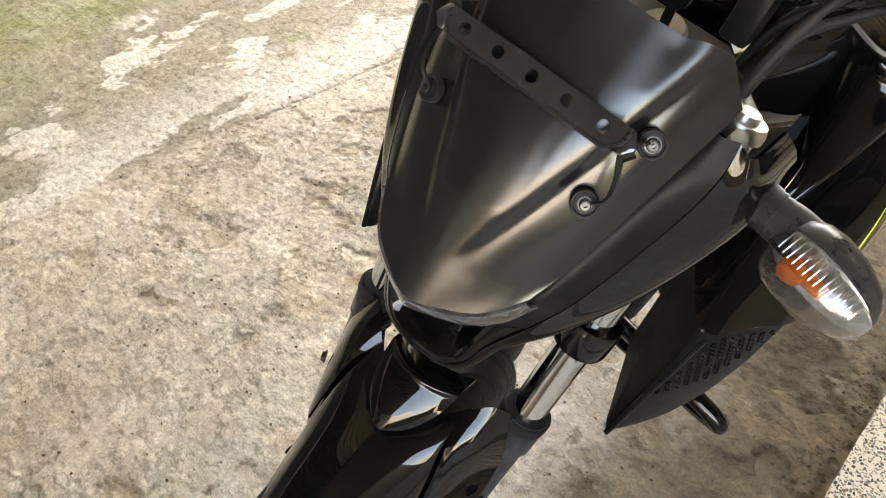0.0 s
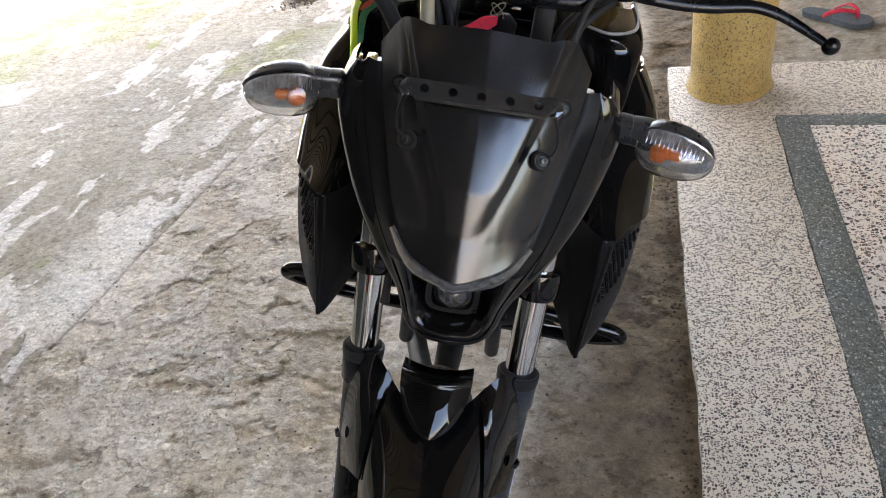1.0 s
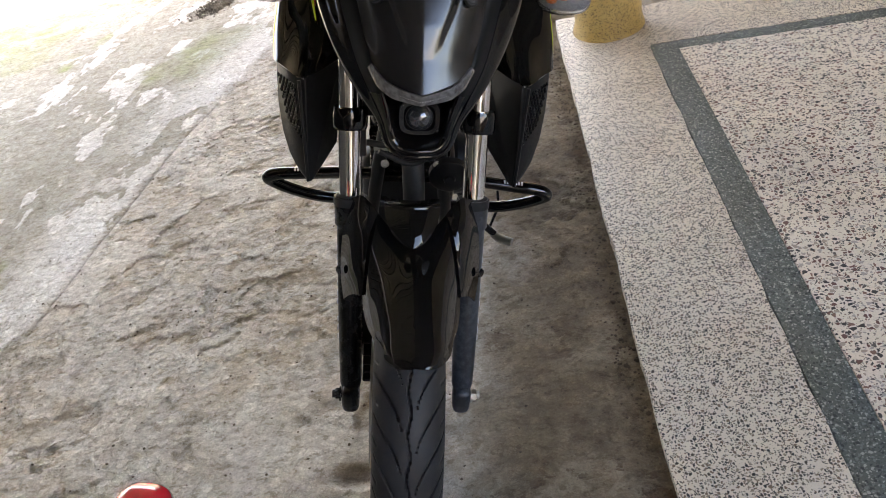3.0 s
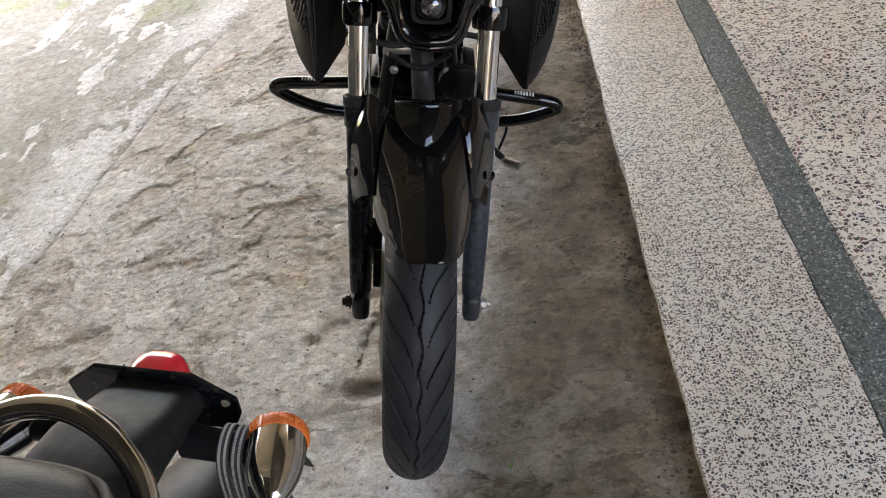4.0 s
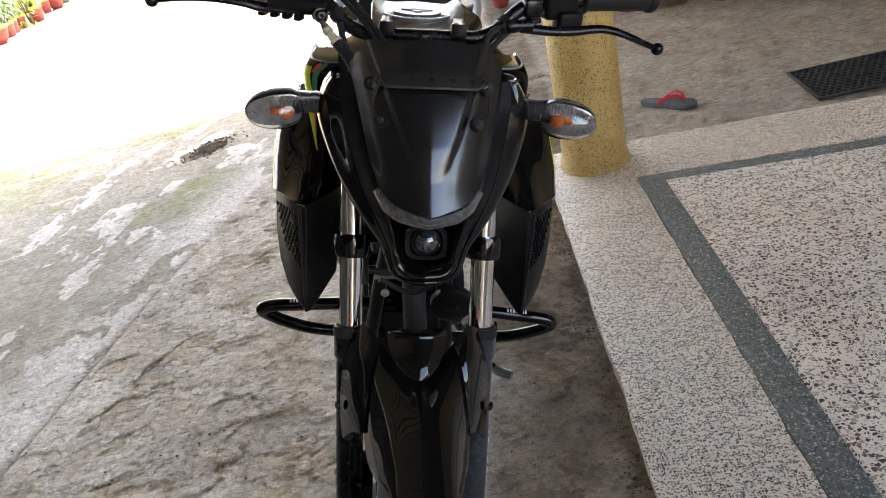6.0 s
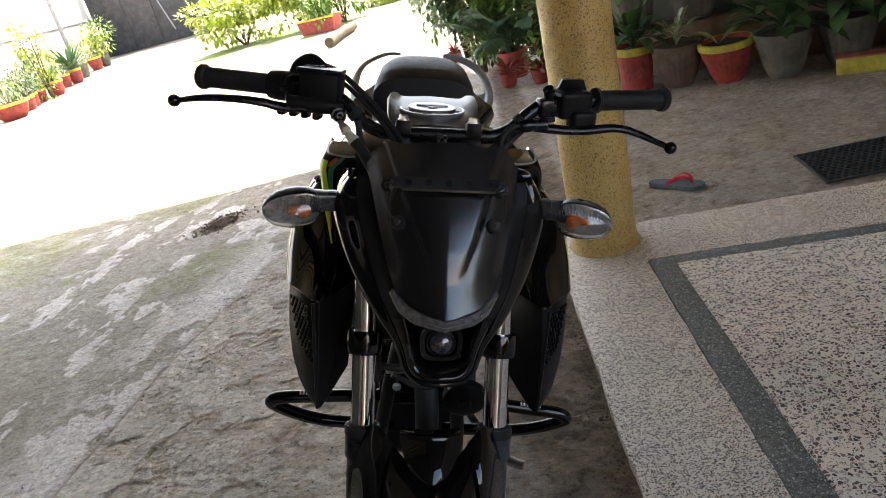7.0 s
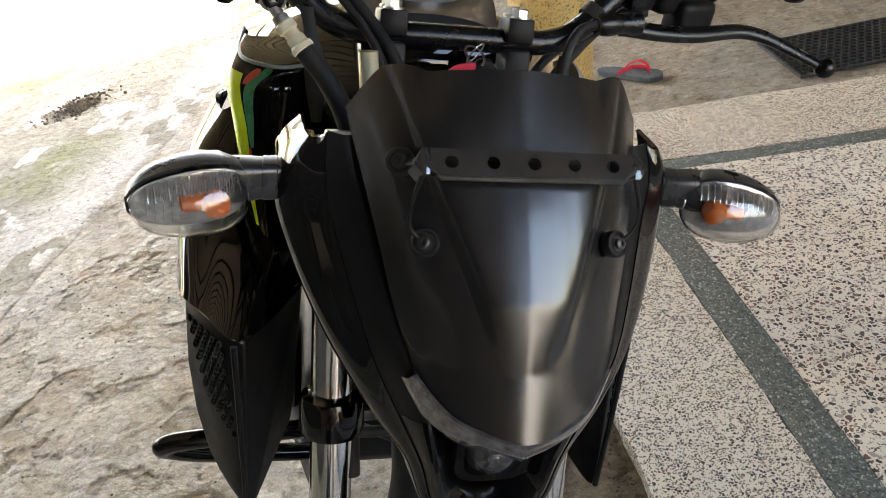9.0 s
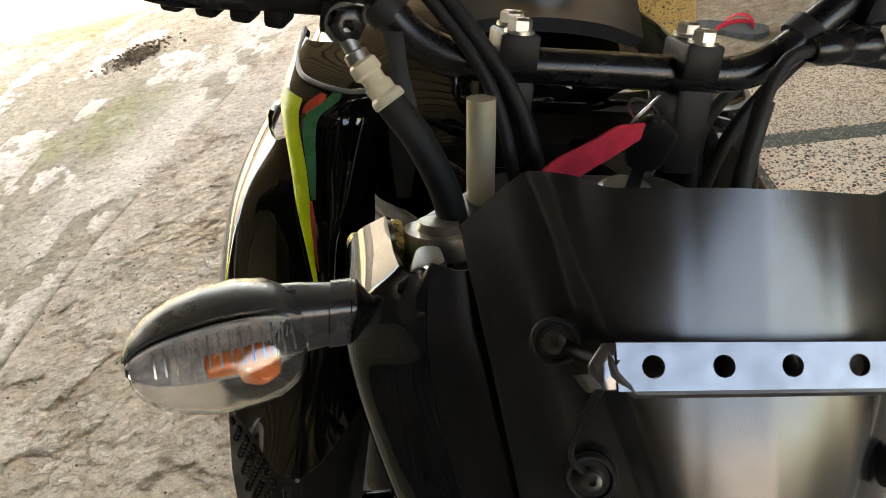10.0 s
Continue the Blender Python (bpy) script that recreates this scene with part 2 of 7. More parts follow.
def spline(pts, k=6):
    """Catmull-Rom points through pts."""
    p = [Vector(q) for q in pts]
    if len(p) < 3:
        return p
    p = [2 * p[0] - p[1]] + p + [2 * p[-1] - p[-2]]
    out = []
    for i in range(1, len(p) - 2):
        a, b, c, d = p[i - 1], p[i], p[i + 1], p[i + 2]
        for s in range(k):
            t = s / k
            out.append(0.5 * ((2 * b) + (c - a) * t + (2 * a - 5 * b + 4 * c - d) * t * t + (3 * b - a - 3 * c + d) * t ** 3))
    return out + [p[-2]]


def tube(bm, pts, r, n=12, k=6, flat=1.0):
    p = spline(pts, k)
    rr = r if isinstance(r, (list, tuple)) else [r] * len(p)
    if len(rr) != len(p):
        rr = [float(q) for q in np.interp(np.linspace(0, 1, len(p)), np.linspace(0, 1, len(rr)), rr)]
    t = (p[1] - p[0]).normalized()
    u = t.orthogonal().normalized()
    rows = []
    for i, q in enumerate(p):
        d = (p[min(i + 1, len(p) - 1)] - p[max(i - 1, 0)]).normalized()
        u = (u - d * u.dot(d)).normalized()
        w = d.cross(u)
        rows.append([q + rr[i] * (math.cos(2 * math.pi * j / n) * u + flat * math.sin(2 * math.pi * j / n) * w) for j in range(n)])
    rings(bm, rows)


def lathe(bm, prof, m=None, n=32, cap=True):
    """Turns (radius, height) pairs about z, then places the result by m."""
    m = m or Matrix()
    rows = [[m @ Vector((r * math.cos(2 * math.pi * j / n), r * math.sin(2 * math.pi * j / n), h)) for j in range(n)] for r, h in prof]
    rings(bm, rows, cap=cap)


def along(a, b):
    """A pose at a whose z axis points to b."""
    a, b = Vector(a), Vector(b)
    return Matrix.Translation(a) @ (b - a).to_track_quat("Z", "Y").to_matrix().to_4x4()


def rod(bm, a, b, r, n=16, r2=None):
    L = (Vector(b) - Vector(a)).length
    lathe(bm, [(r, 0), (r if r2 is None else r2, L)], along(a, b), n)


def bolt(bm, at, way, r=0.006, h=0.005, sides=6):
    a = Vector(at)
    w = Vector(way).normalized()
    lathe(bm, [(r * 1.35, 0), (r * 1.35, h * 0.25)], along(a, a + w), 16)
    lathe(bm, [(r * 1.1, h * 0.25), (r * 1.1, h * 0.85), (r * 0.85, h), (r * 0.45, h), (r * 0.4, h * 0.6)], along(a, a + w), sides)


def sheet(bm, P, thick=0.003):
    """A grid of points (rows x columns x 3) as a solid skin of that thickness."""
    P = np.array(P, float)
    du = np.gradient(P, axis=1)
    dv = np.gradient(P, axis=0)
    nn = np.cross(du, dv)
    nn /= np.maximum(np.linalg.norm(nn, axis=2, keepdims=True), 1e-9)
    Q = P - nn * thick
    R, C = P.shape[:2]
    a = [[bm.verts.new(p) for p in row] for row in P]
    b = [[bm.verts.new(p) for p in row] for row in Q]
    for i in range(R - 1):
        for j in range(C - 1):
            bm.faces.new((a[i][j], a[i][j + 1], a[i + 1][j + 1], a[i + 1][j]))
            bm.faces.new((b[i][j], b[i + 1][j], b[i + 1][j + 1], b[i][j + 1]))
    for i in range(R - 1):
        bm.faces.new((a[i][0], a[i + 1][0], b[i + 1][0], b[i][0]))
        bm.faces.new((a[i][-1], b[i][-1], b[i + 1][-1], a[i + 1][-1]))
    for j in range(C - 1):
        bm.faces.new((a[0][j], b[0][j], b[0][j + 1], a[0][j + 1]))
        bm.faces.new((a[-1][j], a[-1][j + 1], b[-1][j + 1], b[-1][j]))


def smooth_grid(ctrl, ku=8, kv=8):
    """A dense grid through a coarse grid of control points."""
    rows = [spline(r, ku) for r in ctrl]
    cols = [spline([r[j] for r in rows], kv) for j in range(len(rows[0]))]
    return np.array([[cols[j][i] for j in range(len(cols))] for i in range(len(cols[0]))])


def hull(bm, pts, bev=0.006, seg=2):
    vs = [bm.verts.new(p) for p in pts]
    r = bmesh.ops.convex_hull(bm, input=vs)
    bmesh.ops.delete(bm, geom=[v for v in r["geom_interior"] if isinstance(v, bmesh.types.BMVert)], context="VERTS")
    bmesh.ops.dissolve_limit(bm, angle_limit=radians(4), verts=bm.verts, edges=bm.edges)
    if bev:
        bmesh.ops.bevel(bm, geom=list(bm.edges), offset=bev, segments=seg, affect="EDGES", profile=0.5, clamp_overlap=True)


def flip_x(bm):
    bmesh.ops.scale(bm, vec=(-1, 1, 1), verts=bm.verts)
    bmesh.ops.reverse_faces(bm, faces=bm.faces)
    return bm


def value_noise(x, y, seed):
    xi, yi = np.floor(x).astype(np.int64), np.floor(y).astype(np.int64)
    fx, fy = x - xi, y - yi
    fx, fy = fx * fx * fx * (fx * (fx * 6 - 15) + 10), fy * fy * fy * (fy * (fy * 6 - 15) + 10)

    def h(i, j):
        k = (i * 374761393 + j * 668265263 + seed * 974634777) & 0x7FFFFFFF
        k = ((k ^ (k >> 13)) * 1274126177) & 0x7FFFFFFF
        return ((k ^ (k >> 16)) & 0xFFFF) / 65535.0

    return (h(xi, yi) * (1 - fx) + h(xi + 1, yi) * fx) * (1 - fy) + (h(xi, yi + 1) * (1 - fx) + h(xi + 1, yi + 1) * fx) * fy


def fbm(x, y, seed, octaves=5, gain=0.55):
    s, a, t = 0, 1.0, 0
    for o in range(octaves):
        s = s + a * value_noise(x * 2.03 ** o + 17.3 * o, y * 2.03 ** o - 9.1 * o, seed + o)
        t += a
        a *= gain
    return s / t


def step(a, b, v):
    t = np.clip((v - a) / (b - a), 0, 1)
    return t * t * (3 - 2 * t)


# ---- ground ----
KERB = 0.505


def ground_sheet():
    far = [0.02 * 1.22 ** i for i in range(48)]
    grow = np.cumsum(far)
    grow = grow[grow < 500]
    xs = np.concatenate([(-2.3 - grow)[::-1], np.arange(-2.3, 0.5301, 0.0055), np.arange(0.542, 2.6, 0.013), 2.6 + grow])
    ys = np.concatenate([(-0.6 - grow)[::-1], np.arange(-0.6, 2.6, 0.006), np.arange(2.612, 4.4, 0.013), 4.4 + grow])
    X, Y = np.meshgrid(xs, ys)
    line = np.interp(Y, [-0.5, 0.62, 1.91, 3.46, 5], [-1.58, -1.41, -1.18, -0.66, -0.3]) + 0.05 * (fbm(X * 2, Y * 2, 90) - 0.5)
    near = step(-6, -2, X) * (1 - step(3, 8, X)) * step(-4, -1.5, Y) * (1 - step(4, 9, Y))
    stretch = fbm(X * 2.6 + 0.7 * Y, Y * 2.2, 3, 6)
    skin = step(0.0, 0.012, stretch - 0.53 + 0.02 * (fbm(X * 30, Y * 30, 7, 3) - 0.5))
    skin2 = step(0.0, 0.01, fbm(X * 7.0, Y * 4.6, 21, 5) - 0.60)
    pits = step(0.0, 0.05, fbm(X * 8.0, Y * 7.0, 33, 5) - 0.60)
    left = step(-0.03, 0.05, line - X)
    whiteband = left * (1 - step(0.08, 0.5, line - X)) * step(0.0, 0.015, fbm(X * 4.2, Y * 3.1, 51, 6) - 0.44)
    specks = left * step(0.0, 0.012, fbm(X * 7, Y * 5, 61, 5) - 0.63)
    white = np.clip(whiteband + specks, 0, 1)
    moss = left * step(0.42, 0.62, fbm(X * 1.1, Y * 1.1, 71, 5)) * step(0.1, 0.6, line - X) * (1 - step(4, 8, -X))
    soil = step(0.0, 0.28, X + 0.35 * (fbm(X * 3, Y * 3, 81, 5) - 0.5)) * (1 - step(0.6, 1.5, X)) * (1 - step(1.0, 2.2, Y))
    soil = np.maximum(soil, 0.42 * step(0.35, 0.75, X + 0.4 * (fbm(X * 2.5, Y * 2.5, 85, 5) - 0.5)) * step(1.6, 2.2, Y) * (1 - step(4.6, 5.6, Y)) * (1 - step(4, 6, X)))
    edge = step(KERB - 0.10, KERB - 0.01, X + 0.06 * (fbm(X * 9, Y * 9, 83, 4) - 0.5)) * (1 - step(0.6, 0.7, X))
    wear = (1 - skin) * (1 - left) * (1 - 0.75 * soil * (1 - pits))
    grain = fbm(X * 42, Y * 42, 11, 4) - 0.5
    lumps = fbm(X * 14, Y * 12, 13, 4) - 0.5
    chip = step(0.0, 0.04, fbm(X * 5.5 + 4, Y * 5.5, 95, 5) - 0.55) * np.exp(-(((X - 0.38) / 0.12) ** 2 + ((Y - 0.82) / 0.3) ** 2) * 0.8)
    skin3 = step(0.0, 0.008, fbm(X * 15.0, Y * 11.0, 25, 4) - 0.56)
    hh = fbm(X * 2.3 + 0.5 * Y, Y * 2.0, 14, 7, 0.62) * 15
    fr = hh - np.floor(hh)
    terr = np.floor(hh) + step(0.0, 0.035, fr)
    lip = np.exp(-(fr / 0.05) ** 2) * step(0.42, 0.55, fbm(X * 3.1, Y * 3.1, 17, 4)) * (1 - left)
    tone = np.sin(np.floor(hh) * 2.4) * 0.5 + 0.5
    spot = fbm(X * 3.3 - 1.7 * Y, Y * 4.1 + 0.8 * X, 131, 6, 0.6)
    flake = step(0.0, 0.010, spot - 0.615) * (1 - left) * (1 - 0.6 * soil) * near
    Z = 0.0018 * (terr - 7.5) * (1 - 0.75 * left) + 0.002 * skin * (1 - left) + 0.002 * skin2 + wear * (0.0015 * lumps + 0.0015 * grain + 0.001 * skin3) - 0.0035 * pits * wear - 0.0045 * flake - 0.005
    Z += left * (0.0025 * white + 0.0015 * grain + 0.002 * lumps) - 0.010 * chip - 0.012 * edge * (0.5 + lumps)
    crack = np.exp(-((X - line) / 0.006) ** 2) * step(0.3, 0.5, fbm(X * 3, Y * 3, 44, 3))
    Z -= 0.004 * crack
    hole = np.exp(-(((X + 1.50) / 0.17) ** 2 + ((Y - 3.55 - 0.3 * (X + 1.50)) / 0.11) ** 2) ** 1.5) * step(0.3, 0.55, fbm(X * 12, Y * 12, 48, 4))
    pot2 = np.exp(-(((X + 0.16) / 0.07) ** 2 + ((Y - 0.02) / 0.03) ** 2) ** 2)
    Z -= 0.02 * hole + 0.012 * pot2
    Z = Z * near + 0.03 * (1 - near) * (fbm(X * 0.3, Y * 0.3, 5, 3) - 0.5)
    lawn = step(0.0, 0.08, fbm(X * 0.9, Y * 0.9, 27, 5) - 0.5 + 0.6 * (np.exp(-(((X + 4.0) / 2.6) ** 2 + ((Y - 15.8) / 3.2) ** 2)) - 0.5))
    rim = np.clip(4 * skin * (1 - skin) + 3 * skin2 * (1 - skin2), 0, 1) * (1 - left)
    lawn = np.maximum(lawn, step(34, 40, np.hypot(X, Y)))
    R, C = X.shape
    me = bpy.data.meshes.new("ground")
    idx = np.arange(R * C).reshape(R, C)
    quads = np.stack([idx[:-1, :-1], idx[:-1, 1:], idx[1:, 1:], idx[1:, :-1]], -1).reshape(-1, 4)
    me.vertices.add(R * C)
    me.vertices.foreach_set("co", np.stack([X, Y, Z], -1).ravel())
    me.loops.add(quads.size)
    me.loops.foreach_set("vertex_index", quads.ravel())
    me.polygons.add(len(quads))
    me.polygons.foreach_set("loop_start", np.arange(0, quads.size, 4))
    me.polygons.foreach_set("use_smooth", np.ones(len(quads), bool))
    me.update()
    skinc = np.clip((0.15 + skin * 0.45 + 0.35 * tone) * (1 - left) + skin2 * 0.3 - 0.8 * flake, 0, 1)
    # dark also paints crevice shade along the flake rims and lips
    for nm, val in (("skin", skinc), ("white", white), ("moss", moss), ("soil", np.clip(1.0 * soil + edge, 0, 1)), ("left", left), ("dark", np.clip(crack * 0.6 + hole + pot2 + 0.22 * pits * wear * near + chip * 0.6 + 0.12 * rim * near + 0.15 * lip * near, 0, 1)), ("lawn", lawn)):
        at = me.attributes.new(nm, "FLOAT", "POINT")
        at.data.foreach_set("value", np.ascontiguousarray(val, dtype=np.float32).ravel())
    m, nt, b = node_mat("worn concrete yard")
    v = coords(nt)

    def attr(n):
        a = nt.nodes.new("ShaderNodeAttribute")
        a.attribute_name = n
        return a.outputs["Fac"]

    w = coords(nt, (0.62, 1.0, 1.0))
    w.node.inputs["Rotation"].default_value = (0, 0, 0.3)
    big = noise_tex(nt, v, 1.7, 8, 0.62)
    mid = noise_tex(nt, v, 17, 8, 0.68)
    fine = noise_tex(nt, v, 190, 5, 0.7)
    worn = ramp(nt, mid, [(0.28, (0.50, 0.435, 0.335)), (0.5, (0.58, 0.51, 0.405)), (0.72, (0.66, 0.60, 0.49))])
    top = ramp(nt, mid, [(0.3, (0.60, 0.565, 0.50)), (0.7, (0.74, 0.705, 0.64))])
    c = mix(nt, attr("skin"), worn, top)
    lf = ramp(nt, mid, [(0.3, (0.33, 0.305, 0.235)), (0.7, (0.46, 0.43, 0.345))])
    c = mix(nt, attr("left"), c, lf)
    c = mix(nt, attr("white"), c, ramp(nt, mid, [(0.3, (0.74, 0.73, 0.69)), (0.7, (0.86, 0.855, 0.82))]))
    ms = ramp(nt, noise_tex(nt, v, 6, 6), [(0.35, (0.31, 0.31, 0.17)), (0.7, (0.25, 0.30, 0.08))])
    mf = mix(nt, 1.0, attr("moss"), (0.75, 0.75, 0.75), "MULTIPLY")
    c = mix(nt, mf, c, ms)
    sl = ramp(nt, mid, [(0.3, (0.10, 0.069, 0.036)), (0.7, (0.24, 0.17, 0.095))])
    sf = mix(nt, 1.0, attr("soil"), (0.9, 0.9, 0.9), "MULTIPLY")
    c = mix(nt, sf, c, sl)
    peel = ramp(nt, noise_tex(nt, w, 8.5, 11, 0.66), [(0.0, (0, 0, 0)), (0.485, (0, 0, 0)), (0.497, (1, 1, 1))])
    dry = mix(nt, 1.0, peel, ramp(nt, attr("left"), [(0.0, (0.62,) * 3), (1.0, (0.12,) * 3)]), "MULTIPLY")
    bare = mix(nt, 1.0, dry, ramp(nt, attr("soil"), [(0.05, (1, 1, 1)), (0.4, (0, 0, 0))]), "MULTIPLY")
    c = mix(nt, bare, c, ramp(nt, mid, [(0.3, (0.66, 0.625, 0.555)), (0.7, (0.78, 0.75, 0.685))]))
    damp = mix(nt, 1.0, ramp(nt, attr("soil"), [(0.3, (0, 0, 0)), (0.9, (0.4, 0.4, 0.4))]), peel, "MULTIPLY")
    c = mix(nt, damp, c, ramp(nt, mid, [(0.3, (0.24, 0.185, 0.115)), (0.7, (0.36, 0.29, 0.195))]))
    # broken scabs and pale laitance in the soiled strip beside the kerb
    damped = ramp(nt, attr("soil"), [(0.3, (0, 0, 0)), (0.7, (1, 1, 1))])
    zone = ramp(nt, noise_tex(nt, v, 2.6, 4), [(0.44, (0, 0, 0)), (0.56, (1, 1, 1))])
    zone = mix(nt, 1.0, zone, damped, "MULTIPLY")
    pale = ramp(nt, noise_tex(nt, w, 7.0, 8, 0.62), [(0.46, (0, 0, 0)), (0.56, (0.6, 0.6, 0.6))])
    c = mix(nt, mix(nt, 1.0, pale, zone, "MULTIPLY"), c, (0.43, 0.375, 0.285))
    scab = ramp(nt, noise_tex(nt, w, 15.0, 9, 0.64), [(0.0, (1, 1, 1)), (0.435, (1, 1, 1)), (0.447, (0, 0, 0))])
    scab = mix(nt, 1.0, scab, zone, "MULTIPLY")
    c = mix(nt, mix(nt, 1.0, scab, (0.8, 0.8, 0.8), "MULTIPLY"), c, (0.15, 0.10, 0.058))
    df = mix(nt, 1.0, attr("dark"), (0.75, 0.75, 0.75), "MULTIPLY")
    c = mix(nt, df, c, (0.09, 0.068, 0.045))
    c = mix(nt, 1.0, c, ramp(nt, fine, [(0.25, (0.72, 0.7, 0.67)), (0.55, (1, 1, 1)), (0.8, (1.12, 1.12, 1.12))]), "MULTIPLY")
    c = mix(nt, 1.0, c, ramp(nt, noise_tex(nt, v, 60, 6, 0.7), [(0.3, (0.86, 0.845, 0.82)), (0.6, (1.04, 1.04, 1.04))]), "MULTIPLY")
    c = mix(nt, 1.0, c, ramp(nt, big, [(0.3, (0.82, 0.8, 0.77)), (0.7, (1.1, 1.09, 1.07))]), "MULTIPLY")
    c = mix(nt, 1.0, c, ramp(nt, noise_tex(nt, v, 520, 3, 0.75), [(0.3, (0.8, 0.78, 0.75)), (0.5, (1, 1, 1)), (0.75, (1.14, 1.14, 1.14))]), "MULTIPLY")
    for sc, lo, hi in ((7.0, 0.93, 1.05), (22.0, 0.94, 1.04)):
        wide = noise_tex(nt, w, sc, 7, 0.58)
        tones = [(0.26 + 0.048 * k, ((lo, lo * 0.985, lo * 0.97) if k % 2 else (hi, hi, hi))) for k in range(11)]
        c = mix(nt, 1.0, c, ramp(nt, wide, tones, "CONSTANT"), "MULTIPLY")
    gr = ramp(nt, noise_tex(nt, v, 9, 6), [(0.3, (0.13, 0.2, 0.03)), (0.7, (0.3, 0.34, 0.08))])
    chipn = noise_tex(nt, v, 17, 8, 0.62)
    chips = ramp(nt, chipn, [(0.0, (0.0, 0.0, 0.0)), (0.385, (0.0, 0.0, 0.0)), (0.39, (0.5, 0.5, 0.5)), (0.575, (0.5, 0.5, 0.5)), (0.58, (1, 1, 1))])
    c = mix(nt, 1.0, c, ramp(nt, chips, [(0.0, (0.84, 0.82, 0.785)), (0.5, (1, 1, 1)), (1.0, (1.1, 1.1, 1.1))]), "MULTIPLY")
    nick = noise_tex(nt, w, 48, 5, 0.62)
    nicks = ramp(nt, nick, [(0.0, (0, 0, 0)), (0.40, (0.35,) * 3), (0.47, (0.65,) * 3), (0.60, (1, 1, 1))], "CONSTANT")
    c = mix(nt, 1.0, c, ramp(nt, nicks, [(0.0, (0.70, 0.665, 0.61)), (0.35, (0.95, 0.94, 0.925)), (0.65, (1.0, 1.0, 1.0)), (1.0, (1.09, 1.09, 1.09))]), "MULTIPLY")
    specks = ramp(nt, noise_tex(nt, v, 75, 6, 0.7), [(0.30, (0.6, 0.57, 0.53)), (0.33, (1, 1, 1)), (0.68, (1, 1, 1)), (0.70, (1.14, 1.14, 1.14))])
    c = mix(nt, 1.0, c, specks, "MULTIPLY")
    c = mix(nt, attr("lawn"), c, gr)
    nt.links.new(c, b.inputs["Base Color"])
    b.inputs["Roughness"].default_value = 0.85
    flakes = []
    for sc, cnt in ((7.0, 11), (22.0, 9)):
        wide = noise_tex(nt, w, sc, 7, 0.58)
        flakes.append(ramp(nt, wide, [(0.26 + 0.48 * k / cnt, (k / cnt,) * 3) for k in range(cnt + 1)], "CONSTANT"))
    b0 = bump(nt, flakes[0], 0.8, 0.022, b)
    b0 = bump(nt, flakes[1], 0.8, 0.014, b, b0)
    b0 = bump(nt, peel, 1.0, 0.0035, b, b0)
    b0 = bump(nt, nicks, 1.0, 0.014, b, b0)
    b0 = bump(nt, ramp(nt, scab, [(0.0, (1, 1, 1)), (1.0, (0, 0, 0))]), 1.0, 0.006, b, b0)
    b0 = bump(nt, chips, 1.0, 0.0045, b, b0)
    b1 = bump(nt, fine, 0.5, 0.003, b, b0)
    b2 = bump(nt, noise_tex(nt, v, 60, 6, 0.7), 0.4, 0.005, b, b1)
    bump(nt, mid, 0.35, 0.010, b, b2)
    me.materials.append(m)
    return tagged(new("ground", me), "worn flaking concrete yard with soil, moss and lawn", "ground", kind="structure")


ground_sheet()


# ---- terrazzo veranda floor ----
def slab(name, poly, z0, z1, material, parent, label="", bev=0.006, wobble=0.0):
    bm = bmesh.new()
    pts = []
    for i, p in enumerate(poly):
        q = poly[(i + 1) % len(poly)]
        n = max(1, int(math.dist(p, q) / 0.03)) if wobble else 1
        for s in range(n):
            t = s / n
            x, y = p[0] + (q[0] - p[0]) * t, p[1] + (q[1] - p[1]) * t
            if wobble:
                x += wobble * (noise.noise((x * 9, y * 9, 1)) + 0.6 * noise.noise((x * 40, y * 40, 4)))
                y += wobble * noise.noise((x * 11, y * 11, 8))
            pts.append((x, y))
    up = [[(x, y, z0) for x, y in pts], [(x, y, z1) for x, y in pts]]
    vv = rings(bm, up)
    if bev:
        tops = [e for e in bm.edges if all(v in vv[1] for v in e.verts)]
        bmesh.ops.bevel(bm, geom=tops, offset=bev, segments=2, affect="EDGES", profile=0.5)
    return part(name, bm, material, parent, label, angle=30)


floor = tagged(new("floor"), "terrazzo veranda floor one low step above the yard", "floor", kind="structure")
TOP = 0.03
slab("border", [(KERB, -4.0), (0.818, -4.0), (0.818, 1.70), (4.0, 1.23), (4.0, 1.60), (KERB, 2.105)], -0.08, TOP, BORDER, floor, "pale fine-chipped terrazzo edge border", 0.005, 0.006)
slab("green_strip", [(0.8205, -4.0), (0.91, -4.0), (0.91, 1.624), (4.0, 1.16), (4.0, 1.228), (0.8205, 1.697)], -0.08, TOP - 0.001, STRIPM, floor, "dark green-grey terrazzo strip", 0.002)
JOINT = 0.725
slab("panel", [(0.9125, -1.35), (4.0, -1.35), (4.0, JOINT - 0.03), (0.9125, JOINT)], -0.08, TOP, INNER, floor, "cream terrazzo with brown stone chips", 0.003)
slab("panel", [(0.9125, JOINT + 0.003), (4.0, JOINT - 0.027), (4.0, 1.157), (0.9125, 1.621)], -0.08, TOP, INNER, floor, "cream terrazzo with brown stone chips", 0.003)
slab("panel", [(0.9125, -4.0), (4.0, -4.0), (4.0, -1.353), (0.9125, -1.353)], -0.08, TOP, INNER, floor, "cream terrazzo with brown stone chips", 0.003)


